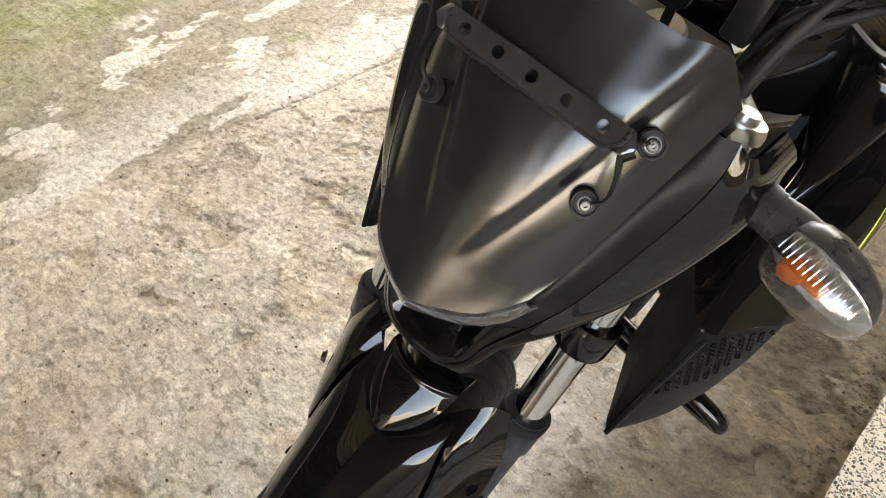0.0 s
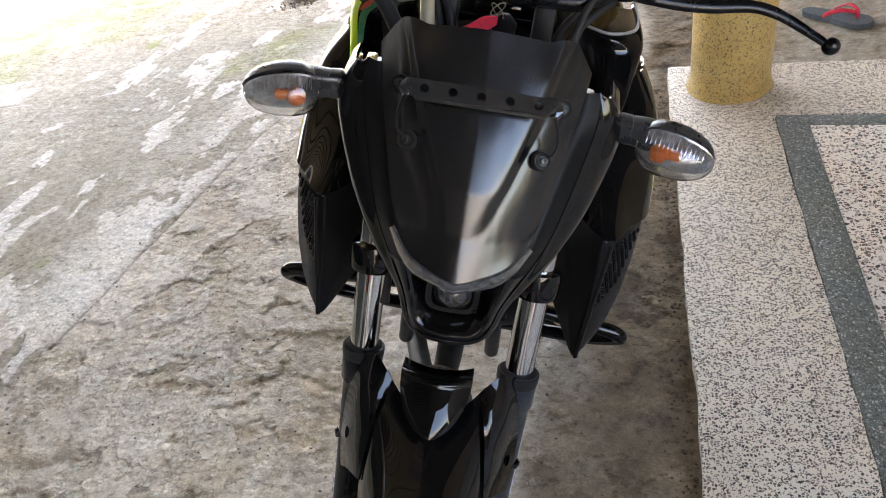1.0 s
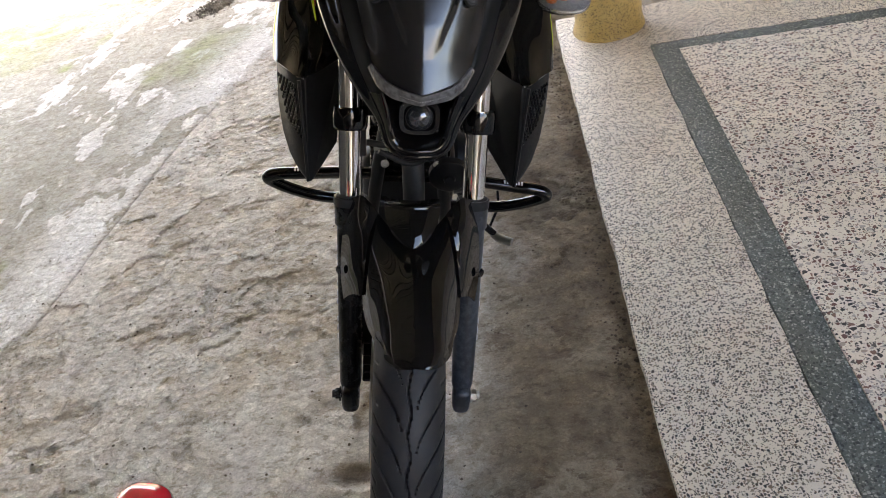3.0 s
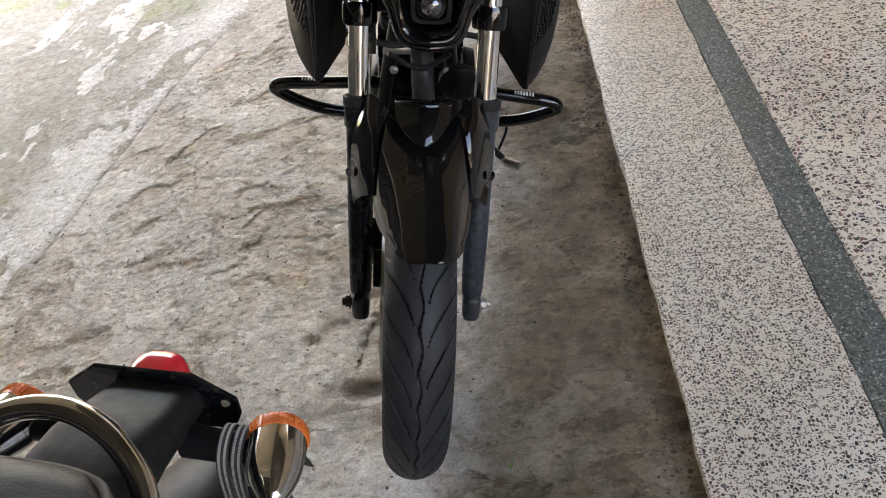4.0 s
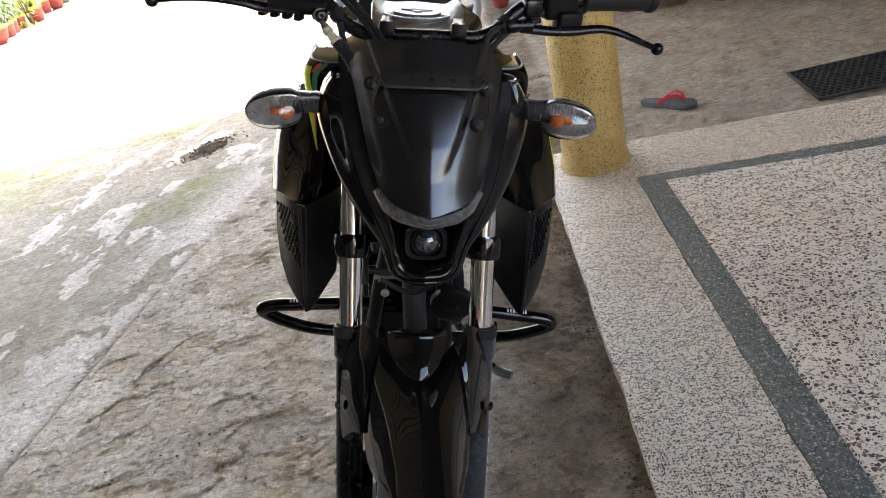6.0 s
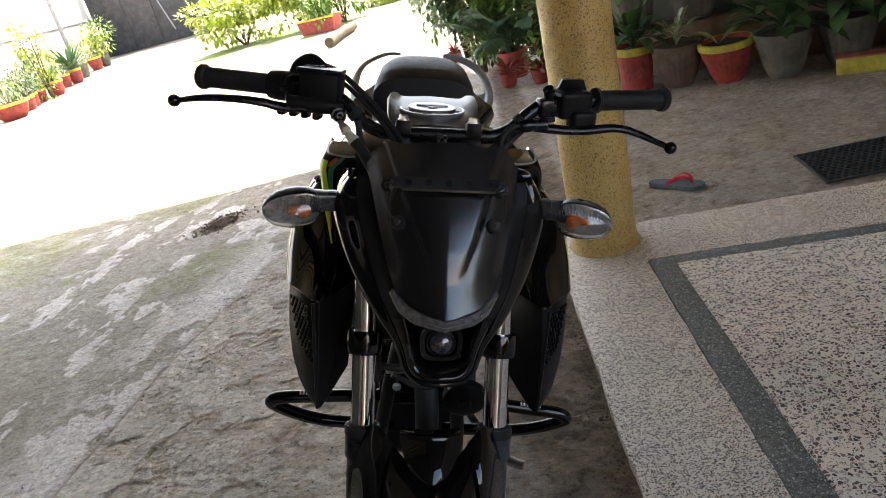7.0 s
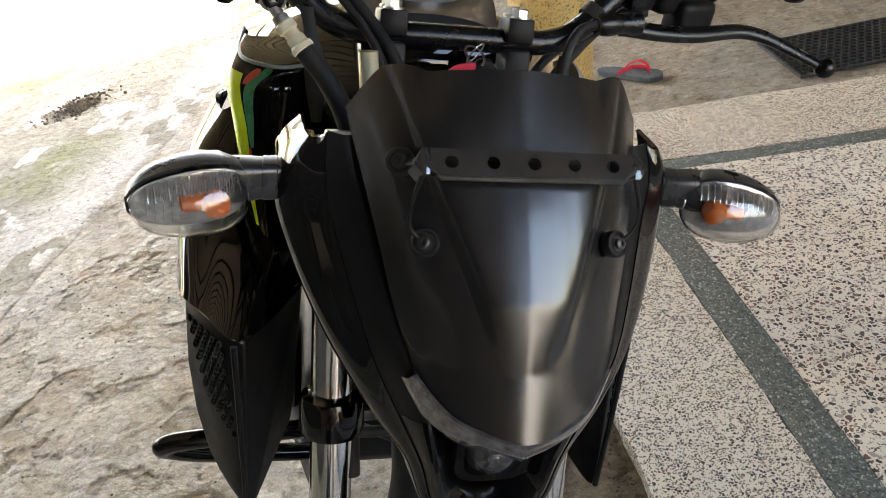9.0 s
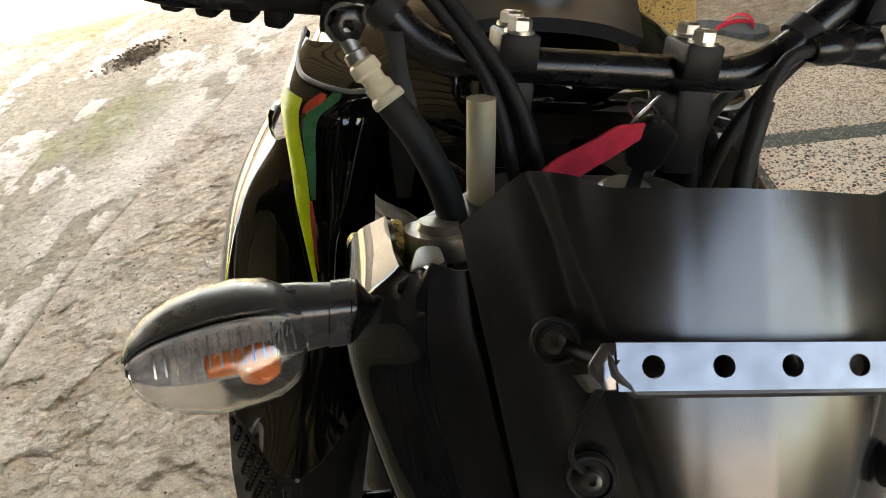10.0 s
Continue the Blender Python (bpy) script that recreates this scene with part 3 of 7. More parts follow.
# ---- veranda roof, column and unseen walls ----
def column():
    bm = bmesh.new()
    rows, n = [], 64
    for z in np.linspace(TOP - 0.002, 2.72, 60):
        r = 0.131 + (0.012 * max(0, 1 - (z - TOP) / 0.03)) + 0.0015 * noise.noise((0, 0, z * 3))
        rows.append([(r * math.cos(2 * math.pi * j / n), r * math.sin(2 * math.pi * j / n), z) for j in range(n)])
    rings(bm, rows)
    ob = part("column", bm, PILLAR)
    ob.matrix_world = pose(0.705, 1.93, 0, 0, 2.2, 0)
    return tagged(ob, "round yellow speckled terrazzo veranda column", "column", kind="structure")


column()


def roof():
    """Ribbed sheets over the yard, ribs across it; the corner beside the added gateway is left open so the sky
    reflects.
    """
    bm = bmesh.new()
    pitch = 0.155
    # unseen sheets in the near-black colour keep the screen's left half dark
    dark_sheets = bmesh.new()
    # the last sheet is an unseen extension, added to shade the garden corner
    for bm, lift, x0, x1, y0, y1 in ((dark_sheets, 0.0, -4.2, 1.95, -6.0, -0.75), (bm, 0.03, -4.2, 0.66, -0.9, 2.2), (bm, 0.0, -4.2, 4.3, 2.0, 5.9), (bm, 0.03, -0.35, 4.3, 5.8, 7.3)):
        prof, y = [], y0
        while y < y1:
            for dy, z in ((0.0, 3.10), (0.122, 3.10), (0.124, 3.21), (0.153, 3.21)):
                prof.append((min(y + dy, y1 + 0.001 * len(prof) / 1000), z + lift + 0.004 * math.sin(y * 7.0)))
            y += pitch
        rows = [[bm.verts.new(p) for p in ((x0, y, z), (x1, y, z), (x1, y, z + 0.02), (x0, y, z + 0.02))] for y, z in prof]
        for a, b in zip(rows, rows[1:]):
            for j in range(4):
                bm.faces.new((a[j], a[(j + 1) % 4], b[(j + 1) % 4], b[j]))
        bm.faces.new(rows[0])
        bm.faces.new(rows[-1][::-1])
    tagged(part("ceiling", bm, CEIL), "weathered ribbed roof sheets over the yard", "ceiling", kind="structure")
    tagged(part("ceiling_dark", dark_sheets, SLAB), "unseen ribbed roof sheets, coloured near black for dark reflections", "ceiling", kind="structure")
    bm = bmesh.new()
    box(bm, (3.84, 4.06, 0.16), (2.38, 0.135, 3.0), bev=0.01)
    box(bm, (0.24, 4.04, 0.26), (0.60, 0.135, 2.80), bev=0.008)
    tagged(part("ceiling_slab", bm, SLAB), "unseen veranda slab with an edge beam, coloured near black for dark reflections", "ceiling", kind="structure")


roof()
bm = bmesh.new()
box(bm, (0.22, 7.9, 3.3), (4.41, 1.95, 1.6), bev=0.01)
tagged(part("wall_east", bm, WALLE), "unseen house wall, browned for dark reflections", "wall", kind="structure")
# unseen low wall, added to block sunlit floor from the screen's reflection
bm = bmesh.new()
box(bm, (3.36, 0.12, 0.92), (2.58, -2.2, 0.44), bev=0.01)
tagged(part("wall_blocker", bm, WALLE), "added low wall that hides the sunlit floor from reflections", "wall", kind="structure")
# unseen closing south wall; its open gateway is added to light the screen
bm = bmesh.new()
for x0, x1, z0, z1 in ((-4.2, 2.2, -0.05, 3.25),):
    box(bm, (x1 - x0, 0.22, z1 - z0), ((x0 + x1) / 2, -6.11, (z0 + z1) / 2))
tagged(part("wall_south", bm, WALLG), "unseen grey closing wall with a gap added for bright reflections", "wall", kind="structure")
# unseen dark wall, added to keep left-side reflections narrow and dark
bm = bmesh.new()
for k in range(34):
    box(bm, (0.05, 0.22, 3.2), (-4.3 + 0.03 * (k % 2), -6.0 + 0.255 * k, 1.58), bev=0.004)
box(bm, (0.04, 8.7, 3.1), (-4.35, -1.8, 1.53))
tagged(part("wall_left_blocker", bm, GATEM), "unseen dark ribbed wall that dims reflections from the left", "wall", kind="structure")
# unseen pale wall, added as a sunlit reflector for the screen highlight
bm = bmesh.new()
box(bm, (12.0, 0.22, 4.2), (4.0, -9.6, 2.05), bev=0.01)
tagged(part("wall_reflector", bm, surface("pale reflector wall", (0.40, 0.40, 0.41), 0.85, var=0.08, scale=2)), "unseen pale wall added as a bright surface to reflect", "wall", kind="structure")

from mathutils.bvhtree import BVHTree


# ---- the motorcycle ----
HOUSE = surface("satin grey plastic", (0.022, 0.023, 0.025), 0.3, var=0.2)
BRACKET = surface("black electroplated steel", (0.10, 0.103, 0.11), 0.10, 0.85, var=0.25, scale=90, rvar=0.05, fine=0.12, fscale=110)
PALE = surface("pale metallised plastic", (0.50, 0.49, 0.48), 0.22, 0.6, var=0.35, scale=160)
AX, AZ = -0.02, 0.283  # front axle
RAKE = 0.345
TRUNK = 0.35
moto = thing("motorcycle", "black naked motorcycle leaning on its side stand", "motorcycle",
             pose(-0.0739, -0.0058, 0, 0, 17.6, 0) @ pose(0, TRUNK, 0.040, 0, 0, 2.73) @ pose(0, -TRUNK, 0) @ Matrix.Diagonal((1.02, 1, 1, 1)))
STEER = Matrix()


def fork_y(z):
    return AX + RAKE * (z - AZ)


def tyre_mesh(bm, R, W, grooves=True):
    """A tyre about the x axis with cut tread grooves."""
    A, C = (1000, 112) if grooves else (96, 20)
    rows = []
    for i in range(A):
        th = 2 * math.pi * i / A
        row = []
        for j in range(C):
            s = -1 + 2 * j / (C - 1)
            ang = s * radians(118)
            rx = W * math.sin(ang) * (1.0 if abs(s) < 0.75 else 1.0 - 0.5 * (abs(s) - 0.75))
            rr = R - W * 0.98 + W * 0.98 * math.cos(ang)
            if abs(s) > 0.8:
                rr -= 0.02 * (abs(s) - 0.8) / 0.2
            if grooves and abs(s) < 0.72:
                L = th * R / 0.066
                d = 0.0
                wav = 0.030 * (2 * abs((L % 1.0) * 2 - 1) - 1)
                d = 0.005 * max(0.0, 1 - (abs(s - wav) / 0.016) ** 4)
                for sg in (1, -1):
                    ph = L + (0.5 if sg < 0 else 0)
                    u = sg * s
                    if 0.09 < u < 0.62:
                        q = (u - 0.09) / 0.53
                        a = (ph - 1.5 * q ** 0.6) % 1.0
                        d = max(d, 0.0045 * max(0.0, 1 - (min(a, 1 - a) / (0.055 * (1 - 0.5 * abs(2 * q - 1)))) ** 4))
                    if 0.46 < u < 0.70:
                        a = (ph + 0.35 - 1.2 * (u - 0.46)) % 1.0
                        d = max(d, 0.0035 * max(0.0, 1 - (min(a, 1 - a) / 0.045) ** 4))
                rr -= d
            row.append((rx, rr * math.sin(th), rr * math.cos(th)))
        rows.append(row)
    vv = [[bm.verts.new(p) for p in r] for r in rows]
    for i in range(A):
        k = (i + 1) % A
        for j in range(C - 1):
            bm.faces.new((vv[i][j], vv[i][j + 1], vv[k][j + 1], vv[k][j]))


def wheel(y, R, W, m, front):
    T = m @ pose(0, y, AZ)
    bm = bmesh.new()
    tyre_mesh(bm, R, W, front)
    w = part("front_wheel" if front else "rear_wheel", bm, TYRE, moto, "black tyre with a zigzag centre groove" if front else "black tyre", T, angle=50)
    X = pose(0, 0, 0, 0, 90, 0)
    bm = bmesh.new()
    lathe(bm, [(0.222, -W * 0.8), (0.232, -W * 0.78), (0.205, -0.02), (0.2, 0), (0.205, 0.02), (0.232, W * 0.78), (0.222, W * 0.8), (0.19, 0.018), (0.185, 0), (0.19, -0.018), (0.222, -W * 0.8)], X, 64, cap=False)
    part("rim", bm, SATIN, w, "black alloy rim", T)
    for i in range(5):
        bm = bmesh.new()
        for dx in (-0.012, 0.012):
            tube(bm, [(dx, 0.03 * math.sin(a), 0.03 * math.cos(a)) if q == 0 else (dx * 0.6, 0.192 * math.sin(a + 0.1 * (1 if dx > 0 else -1)), 0.192 * math.cos(a + 0.1 * (1 if dx > 0 else -1))) for q, a in ((0, i * 1.2566), (1, i * 1.2566))], 0.011, 8, 1)
        part("spoke", bm, SATIN, w, "", T)
    bm = bmesh.new()
    lathe(bm, [(0.012, -0.062), (0.03, -0.06), (0.034, -0.03), (0.03, 0), (0.034, 0.03), (0.03, 0.06), (0.012, 0.062)], X, 24)
    part("hub", bm, DULL, w, "", T)
    bm = bmesh.new()
    lathe(bm, [(0.075, -0.064), (0.135, -0.064), (0.135, -0.059), (0.075, -0.059), (0.075, -0.064)], X, 48, cap=False)
    for i in range(6):
        a = i * 1.047
        rod(bm, (-0.0615, 0.03 * math.sin(a), 0.03 * math.cos(a)), (-0.0615, 0.08 * math.sin(a + 0.3), 0.08 * math.cos(a + 0.3)), 0.005, 8)
    part("brake_disc", bm, STEEL, w, "steel brake disc", T)
    return w


wheel(AX, 0.3225, 0.0555, STEER, True)
wheel(AX + 1.357, 0.3225, 0.066, Matrix(), False)


def fork():
    def p(x, z, dy=0.0):
        return (x, fork_y(z) + dy, z)

    for sg in (-1, 1):
        x = 0.103 * sg
        bm = bmesh.new()
        rod(bm, p(x, 0.60), p(x, 1.005), 0.0188, 40)
        part("fork_tube", bm, CHROME, moto, "polished chrome fork tube", STEER)
        bm = bmesh.new()
        L = math.dist(p(x, 0.30), p(x, 0.655))
        lathe(bm, [(0.017, 0), (0.0195, 0.01), (0.0205, 0.05), (0.0215, 0.12), (0.0228, L - 0.07), (0.0228, L - 0.055), (0.0262, L - 0.05), (0.0268, L - 0.006), (0.0255, L), (0.0195, L)], along(p(x, 0.30), p(x, 0.655)), 36)
        box(bm, (0.032, 0.05, 0.062), (x, AX, AZ), (0, 0, 0), 0.012, 3)
        leg = part("fork_leg", bm, SATIN if sg < 0 else DUSTY, moto, "matte black lower fork leg" if sg < 0 else "dust-streaked dark lower fork leg", STEER)
        bm = bmesh.new()
        lathe(bm, [(0.0270, 0), (0.0278, 0.004), (0.0278, 0.014), (0.021, 0.018)], along(p(x, 0.64), p(x, 0.70)), 32)
        part("dust_seal", bm, RUBBER, leg, "", STEER)
        bm = bmesh.new()
        rod(bm, (x + sg * 0.014, AX, AZ), (x + sg * 0.034, AX, AZ), 0.0075, 16)
        bolt(bm, (x + sg * 0.018, AX, AZ), (sg, 0, 0), 0.0105, 0.011)
        part("axle_nut", bm, STEEL if sg > 0 else SATIN, leg, "zinc plated axle nut" if sg > 0 else "black axle bolt", STEER)
        bm = bmesh.new()
        for i in range(11):
            if i % 4 == 3:
                continue
            z = 0.565 - 0.0165 * i
            box(bm, (0.0012, 0.006 + 0.004 * (i % 2), 0.009), (x + sg * 0.0226, fork_y(z), z), (-19.8, 0, 0))
        tagged(part("decal", bm, WHITEINK, leg, "row of small white decal marks", STEER), kind="stuff")
        bm = bmesh.new()
        lathe(bm, [(0.0195, 0), (0.0270, 0.001), (0.0285, 0.006), (0.0285, 0.030), (0.0270, 0.036), (0.0195, 0.037)], along(p(x, 0.763), p(x, 0.80)), 36)
        box(bm, (0.012, 0.03, 0.028), (x + sg * 0.0, fork_y(0.78) + 0.032, 0.79), (-19, 0, 0), 0.003)
        part("fork_clamp", bm, GLOSS, moto, "glossy black fork clamp", STEER)
        bm = bmesh.new()
        lathe(bm, [(0.0215, 0), (0.0215, 0.006), (0.019, 0.012), (0.012, 0.012), (0.011, 0.017), (0.004, 0.017)], along(p(x, 1.0), p(x, 1.03)), 24)
        part("fork_cap", bm, STEEL, moto, "silver fork cap", STEER)
    bm = bmesh.new()
    box(bm, (0.20, 0.05, 0.03), (0, fork_y(0.775) + 0.035, 0.785), (-19.8, 0, 0), 0.008)
    part("lower_yoke", bm, MATTE, moto, "", STEER)
    bm = bmesh.new()
    hull(bm, [(sx * 0.119, fork_y(0.99) + dy, 0.985 + dz) for sx in (-1, 1) for dy in (-0.02, 0.025) for dz in (0, 0.018)] + [(sx * 0.055, fork_y(0.99) + 0.085, 0.985 + dz) for sx in (-1, 1) for dz in (0, 0.018)], 0.005)
    part("upper_yoke", bm, surface("dark cast yoke alloy", (0.07, 0.07, 0.072), 0.42, 0.5, var=0.2), moto, "dark cast alloy upper fork yoke", STEER)
    bm = bmesh.new()
    for i in range(4):
        box(bm, (0.018, 0.022, 0.008), (-0.07, AX - 0.02 + 0.01 * i, 0.36 + 0.012 * i), (10 * i, 0, 0), 0.002)
    box(bm, (0.035, 0.07, 0.09), (-0.075, AX + 0.085, 0.36), (25, 0, 0), 0.012)
    part("brake_caliper", bm, MATTE, moto, "", STEER)


fork()


def skew(bm, reach=0.005, y0=0.17, y1=0.05):
    """The front end is knocked slightly off the bike's middle line."""
    for v in bm.verts:
        v.co.x += reach * min(1.0, max(0.0, (y0 - v.co.y) / (y0 - y1)))
    return bm


def nose(name, bm, *rest, **more):
    return part(name, skew(bm), *rest, **more)


FENDER = [
    [(0, 0.030, 0.630), (0.030, 0.036, 0.640), (0.050, 0.052, 0.652), (0.062, 0.064, 0.664)],
    [(0, -0.010, 0.632), (0.035, 0.000, 0.634), (0.060, 0.014, 0.634), (0.074, 0.030, 0.628)],
    [(0, -0.060, 0.624), (0.040, -0.050, 0.614), (0.066, -0.026, 0.595), (0.080, -0.002, 0.574)],
    [(0, -0.108, 0.609), (0.041, -0.098, 0.597), (0.066, -0.068, 0.565), (0.079, -0.040, 0.538)],
    [(0, -0.150, 0.590), (0.036, -0.142, 0.582), (0.060, -0.110, 0.553), (0.073, -0.075, 0.528)],
    [(0, -0.178, 0.578), (0.034, -0.171, 0.572), (0.051, -0.147, 0.553), (0.062, -0.114, 0.534)],
    [(0, -0.194, 0.570), (0.025, -0.190, 0.567), (0.042, -0.176, 0.557), (0.053, -0.152, 0.542)],
    [(0, -0.201, 0.566), (0.015, -0.199, 0.565), (0.028, -0.193, 0.560), (0.039, -0.180, 0.552)],
]
COVER = [
    [(0.055, 0.053, 0.661), (0.066, 0.062, 0.672), (0.082, 0.076, 0.678), (0.100, 0.088, 0.664)],
    [(0.068, 0.018, 0.638), (0.078, 0.026, 0.643), (0.094, 0.042, 0.636), (0.114, 0.064, 0.606)],
    [(0.076, -0.012, 0.590), (0.086, -0.004, 0.588), (0.101, 0.014, 0.570), (0.118, 0.042, 0.540)],
    [(0.080, -0.034, 0.556), (0.089, -0.022, 0.546), (0.100, -0.004, 0.528), (0.113, 0.018, 0.496)],
]


def fender():
    def wing(name, bm, *rest, **more):
        return part(name, skew(bm, 0.008, 0.02, -0.15), *rest, **more)

    rows = [[(-x, y, z) for x, y, z in r[:0:-1]] + r for r in FENDER]
    P = smooth_grid(rows, 8, 7)
    P[:, :, 2] += 0.003 * np.exp(-(P[:, :, 0] / 0.008) ** 2)
    bm = bmesh.new()
    sheet(bm, P, -0.003)
    f = wing("front_fender", bm, GLOSS, moto, "glossy black front fender with fork covers", STEER, angle=55)
    for sg in (-1, 1):
        bm = bmesh.new()
        side = [[(sg * x, y, z) for x, y, z in r] for r in COVER]
        sheet(bm, smooth_grid(side, 6, 8), -0.003 * sg)
        wing("fork_cover", bm, GLOSS, f, "glossy black fork cover", STEER, angle=55)
        bm = bmesh.new()
        bolt(bm, (sg * 0.119, 0.034, 0.550), (sg, -0.5, 0), 0.006, 0.005)
        wing("fender_bolt", bm, SATIN, f, "", STEER)
    # rounded shield between the fork covers
    bm = bmesh.new()
    rows = []
    for t in (0.0, 0.12, 0.3, 0.5, 0.68, 0.82, 0.92, 0.98):
        w = 0.044 * (1 - t ** 2.2) ** 0.55 + 0.001
        c = Vector((0, 0.048, 0.676)).lerp(Vector((0, -0.014, 0.640)), t)
        rows.append([c + Vector((w * u, 0.3 * w * u * u, 0)) + Vector((0, -0.5, 0.86)) * (0.010 * (1 - u * u) * (1 - t ** 3)) for u in (-1, -0.75, -0.4, 0, 0.4, 0.75, 1)])
    rows.insert(0, [r + Vector((0, 0.03, -0.012)) for r in rows[0]])
    sheet(bm, smooth_grid(rows, 5, 5), -0.003)
    wing("fender_crown", bm, GLOSS, f, "glossy black raised crown", STEER)


fender()


# headlamp cowl and screen: rows of (x, y, z) for one half, from the middle outwards
SCREEN = [
    [(0, -0.010, 0.9125), (0.024, -0.001, 0.9160), (0.047, 0.013, 0.9215), (0.067, 0.037, 0.935)],
    [(0, 0.014, 0.950), (0.030, 0.021, 0.951), (0.058, 0.041, 0.953), (0.0755, 0.062, 0.957)],
    [(0, 0.041, 0.989), (0.033, 0.046, 0.990), (0.064, 0.065, 0.992), (0.084, 0.086, 0.990)],
    [(0, 0.074, 1.033), (0.036, 0.077, 1.033), (0.070, 0.093, 1.032), (0.0935, 0.117, 1.026)],
    [(0, 0.108, 1.071), (0.038, 0.109, 1.071), (0.075, 0.122, 1.067), (0.101, 0.147, 1.053)],
    [(0, 0.1395, 1.1095), (0.040, 0.1415, 1.1055), (0.0775, 0.154, 1.1015), (0.104, 0.161, 1.066)],
]


def screen():
    ctrl = [[(-x, y, z) for x, y, z in r[:0:-1]] + r for r in SCREEN]
    P = smooth_grid(ctrl, 16, 14)
    x, z = P[:, :, 0], P[:, :, 2]
    w = np.interp(z, [0.93, 0.968, 1.003, 1.037, 1.085, 1.10], [0.004, 0.021, 0.036, 0.0515, 0.071, 0.0775])
    raise_ = 1 / (1 + np.exp((np.abs(x) - w) / 0.0022))
    rim = 0.5 * np.exp(-((np.abs(x) - w - 0.006) / 0.004) ** 2)
    P[:, :, 1] -= (0.0075 * raise_ - 0.0012 * rim) * np.clip((z - 0.95) / 0.04, 0, 1)
    P[:, :, 1] += 0.10 * np.minimum(np.abs(x), 0.028) * np.clip((z - 0.915) / 0.03, 0, 1)
    dip = np.exp(-((np.abs(x) - 0.058) / 0.010) ** 2) * np.clip((z - 1.075) / 0.025, 0, 1)
    P[:, :, 2] -= 0.0035 * dip
    bm = bmesh.new()
    sheet(bm, P, -0.003)
    s = nose("screen", bm, VISOR, moto, "satin black flyscreen with raised middle", STEER, angle=60)
    # drilled bracket
    B0, B1 = Vector((0, 0.0835, 1.0760)), Vector((0, 0.0715, 1.0640))
    up = (B0 - B1).normalized()
    out = Vector((0, -up.z, up.y))
    bm = bmesh.new()
    n = 20
    cell, hr = 0.0262, 0.0042
    half = (B0 - B1).length / 2
    mid = (B0 + B1) / 2

    def put(u, v, d):
        return mid + Vector((u, 0, 0)) + up * v + out * d

    def frame_ring(cx, d):
        w, q = cell / 2, 6
        ring = [(w, -half + 2 * half * k / q) for k in range(q)] + [(w - 2 * w * k / q, half) for k in range(q)] + [(-w, half - 2 * half * k / q) for k in range(q)] + [(-w + 2 * w * k / q, -half) for k in range(q)]
        inner = [put(cx + hr * u / math.hypot(u, v), hr * v / math.hypot(u, v), d) for u, v in ring]
        return inner, [put(cx + u, v, d) for u, v in ring]

    for i in range(-2, 3):
        a0, a1 = frame_ring(i * cell, 0.0)
        b0, b1 = frame_ring(i * cell, -0.003)
        rings(bm, [b1, b0, a0, a1], cap=False)
    bmesh.ops.remove_doubles(bm, verts=list(bm.verts), dist=0.0001)
    bmesh.ops.bridge_loops(bm, edges=[e for e in bm.edges if e.is_boundary])
    bmesh.ops.recalc_face_normals(bm, faces=list(bm.faces))
    for sg in (-1, 1):
        ends = [put(sg * u, v, d) for d in (0.0, -0.003) for u, v in ((0.0655, half), (0.0655, -half), (0.0700, -half), (0.0755, -half * 0.25), (0.0755, half * 0.1), (0.0700, half))]
        tab = bmesh.new()
        hull(tab, ends, 0.0006, 1)
        hull(tab, [put(sg * u, v, d) for u, v, d in ((0.0700, -half, 0.0), (0.0755, -half * 0.25, 0.0), (0.0700, -half, -0.003), (0.0755, -half * 0.25, -0.003), (0.0725, -half * 1.2, -0.012), (0.0775, -half * 0.4, -0.012))], 0.0004, 1)
        me = bpy.data.meshes.new("tab")
        tab.to_mesh(me)
        bm.from_mesh(me)
        bpy.data.meshes.remove(me)
        tab.free()
    br = nose("screen_bracket", bm, BRACKET, moto, "dark plated drilled bracket bar", STEER, angle=25)
    bm = bmesh.new()
    tube(bm, [put(x_, v, d) for x_, v, d in ((-0.0685, half - 0.003, -0.002), (-0.0665, -half + 0.006, -0.001), (-0.059, -half - 0.0008, -0.002), (0.059, -half - 0.0008, -0.002), (0.0665, -half + 0.006, -0.001), (0.0685, half - 0.003, -0.002))], 0.0021, 8, 1)
    nose("folded_lip", bm, DARKSTEEL, br, "bright folded lower lip", STEER)
    for sg in (-1, 1):
        bm = bmesh.new()
        end = put(sg * 0.066, 0, 0)
        a = Vector((sg * 0.078, 0.1035, 1.056))
        b = Vector((sg * 0.065, 0.0685, 1.0165))
        tube(bm, [end, end.lerp(a, 0.5) + Vector((0, 0.002, -0.002)), a], 0.0030, 10, 5, 0.45)
        tube(bm, [end + Vector((sg * 0.002, 0, -0.004)), (sg * 0.0745, 0.072, 1.045), (sg * 0.075, 0.07, 1.028), b], [0.003, 0.0018, 0.0016, 0.0016], 10, 5, 0.6)
        nose("arm", bm, MATTE, br, "", STEER)
        for q, r in ((a, 0.0055), (b, 0.005)):
            bm = bmesh.new()
            nrm = Vector((sg * 0.35, -0.75, 0.6)).normalized()
            lathe(bm, [(0.0092, -0.005), (0.0096, 0.0), (0.0088, 0.0016), (0.0078, 0.0016), (0.0070, 0.0004), (0.005, 0.0004)], along(q, q + nrm), 28)
            nose("grommet", bm, RUBBER, br, "black rubber grommet", STEER)
            bm = bmesh.new()
            bolt(bm, q + nrm * 0.0006, nrm, r * 0.72, 0.0045, 12)
            nose("screen_bolt", bm, DARKSTEEL, br, "small dark steel hex socket bolt", STEER)


screen()

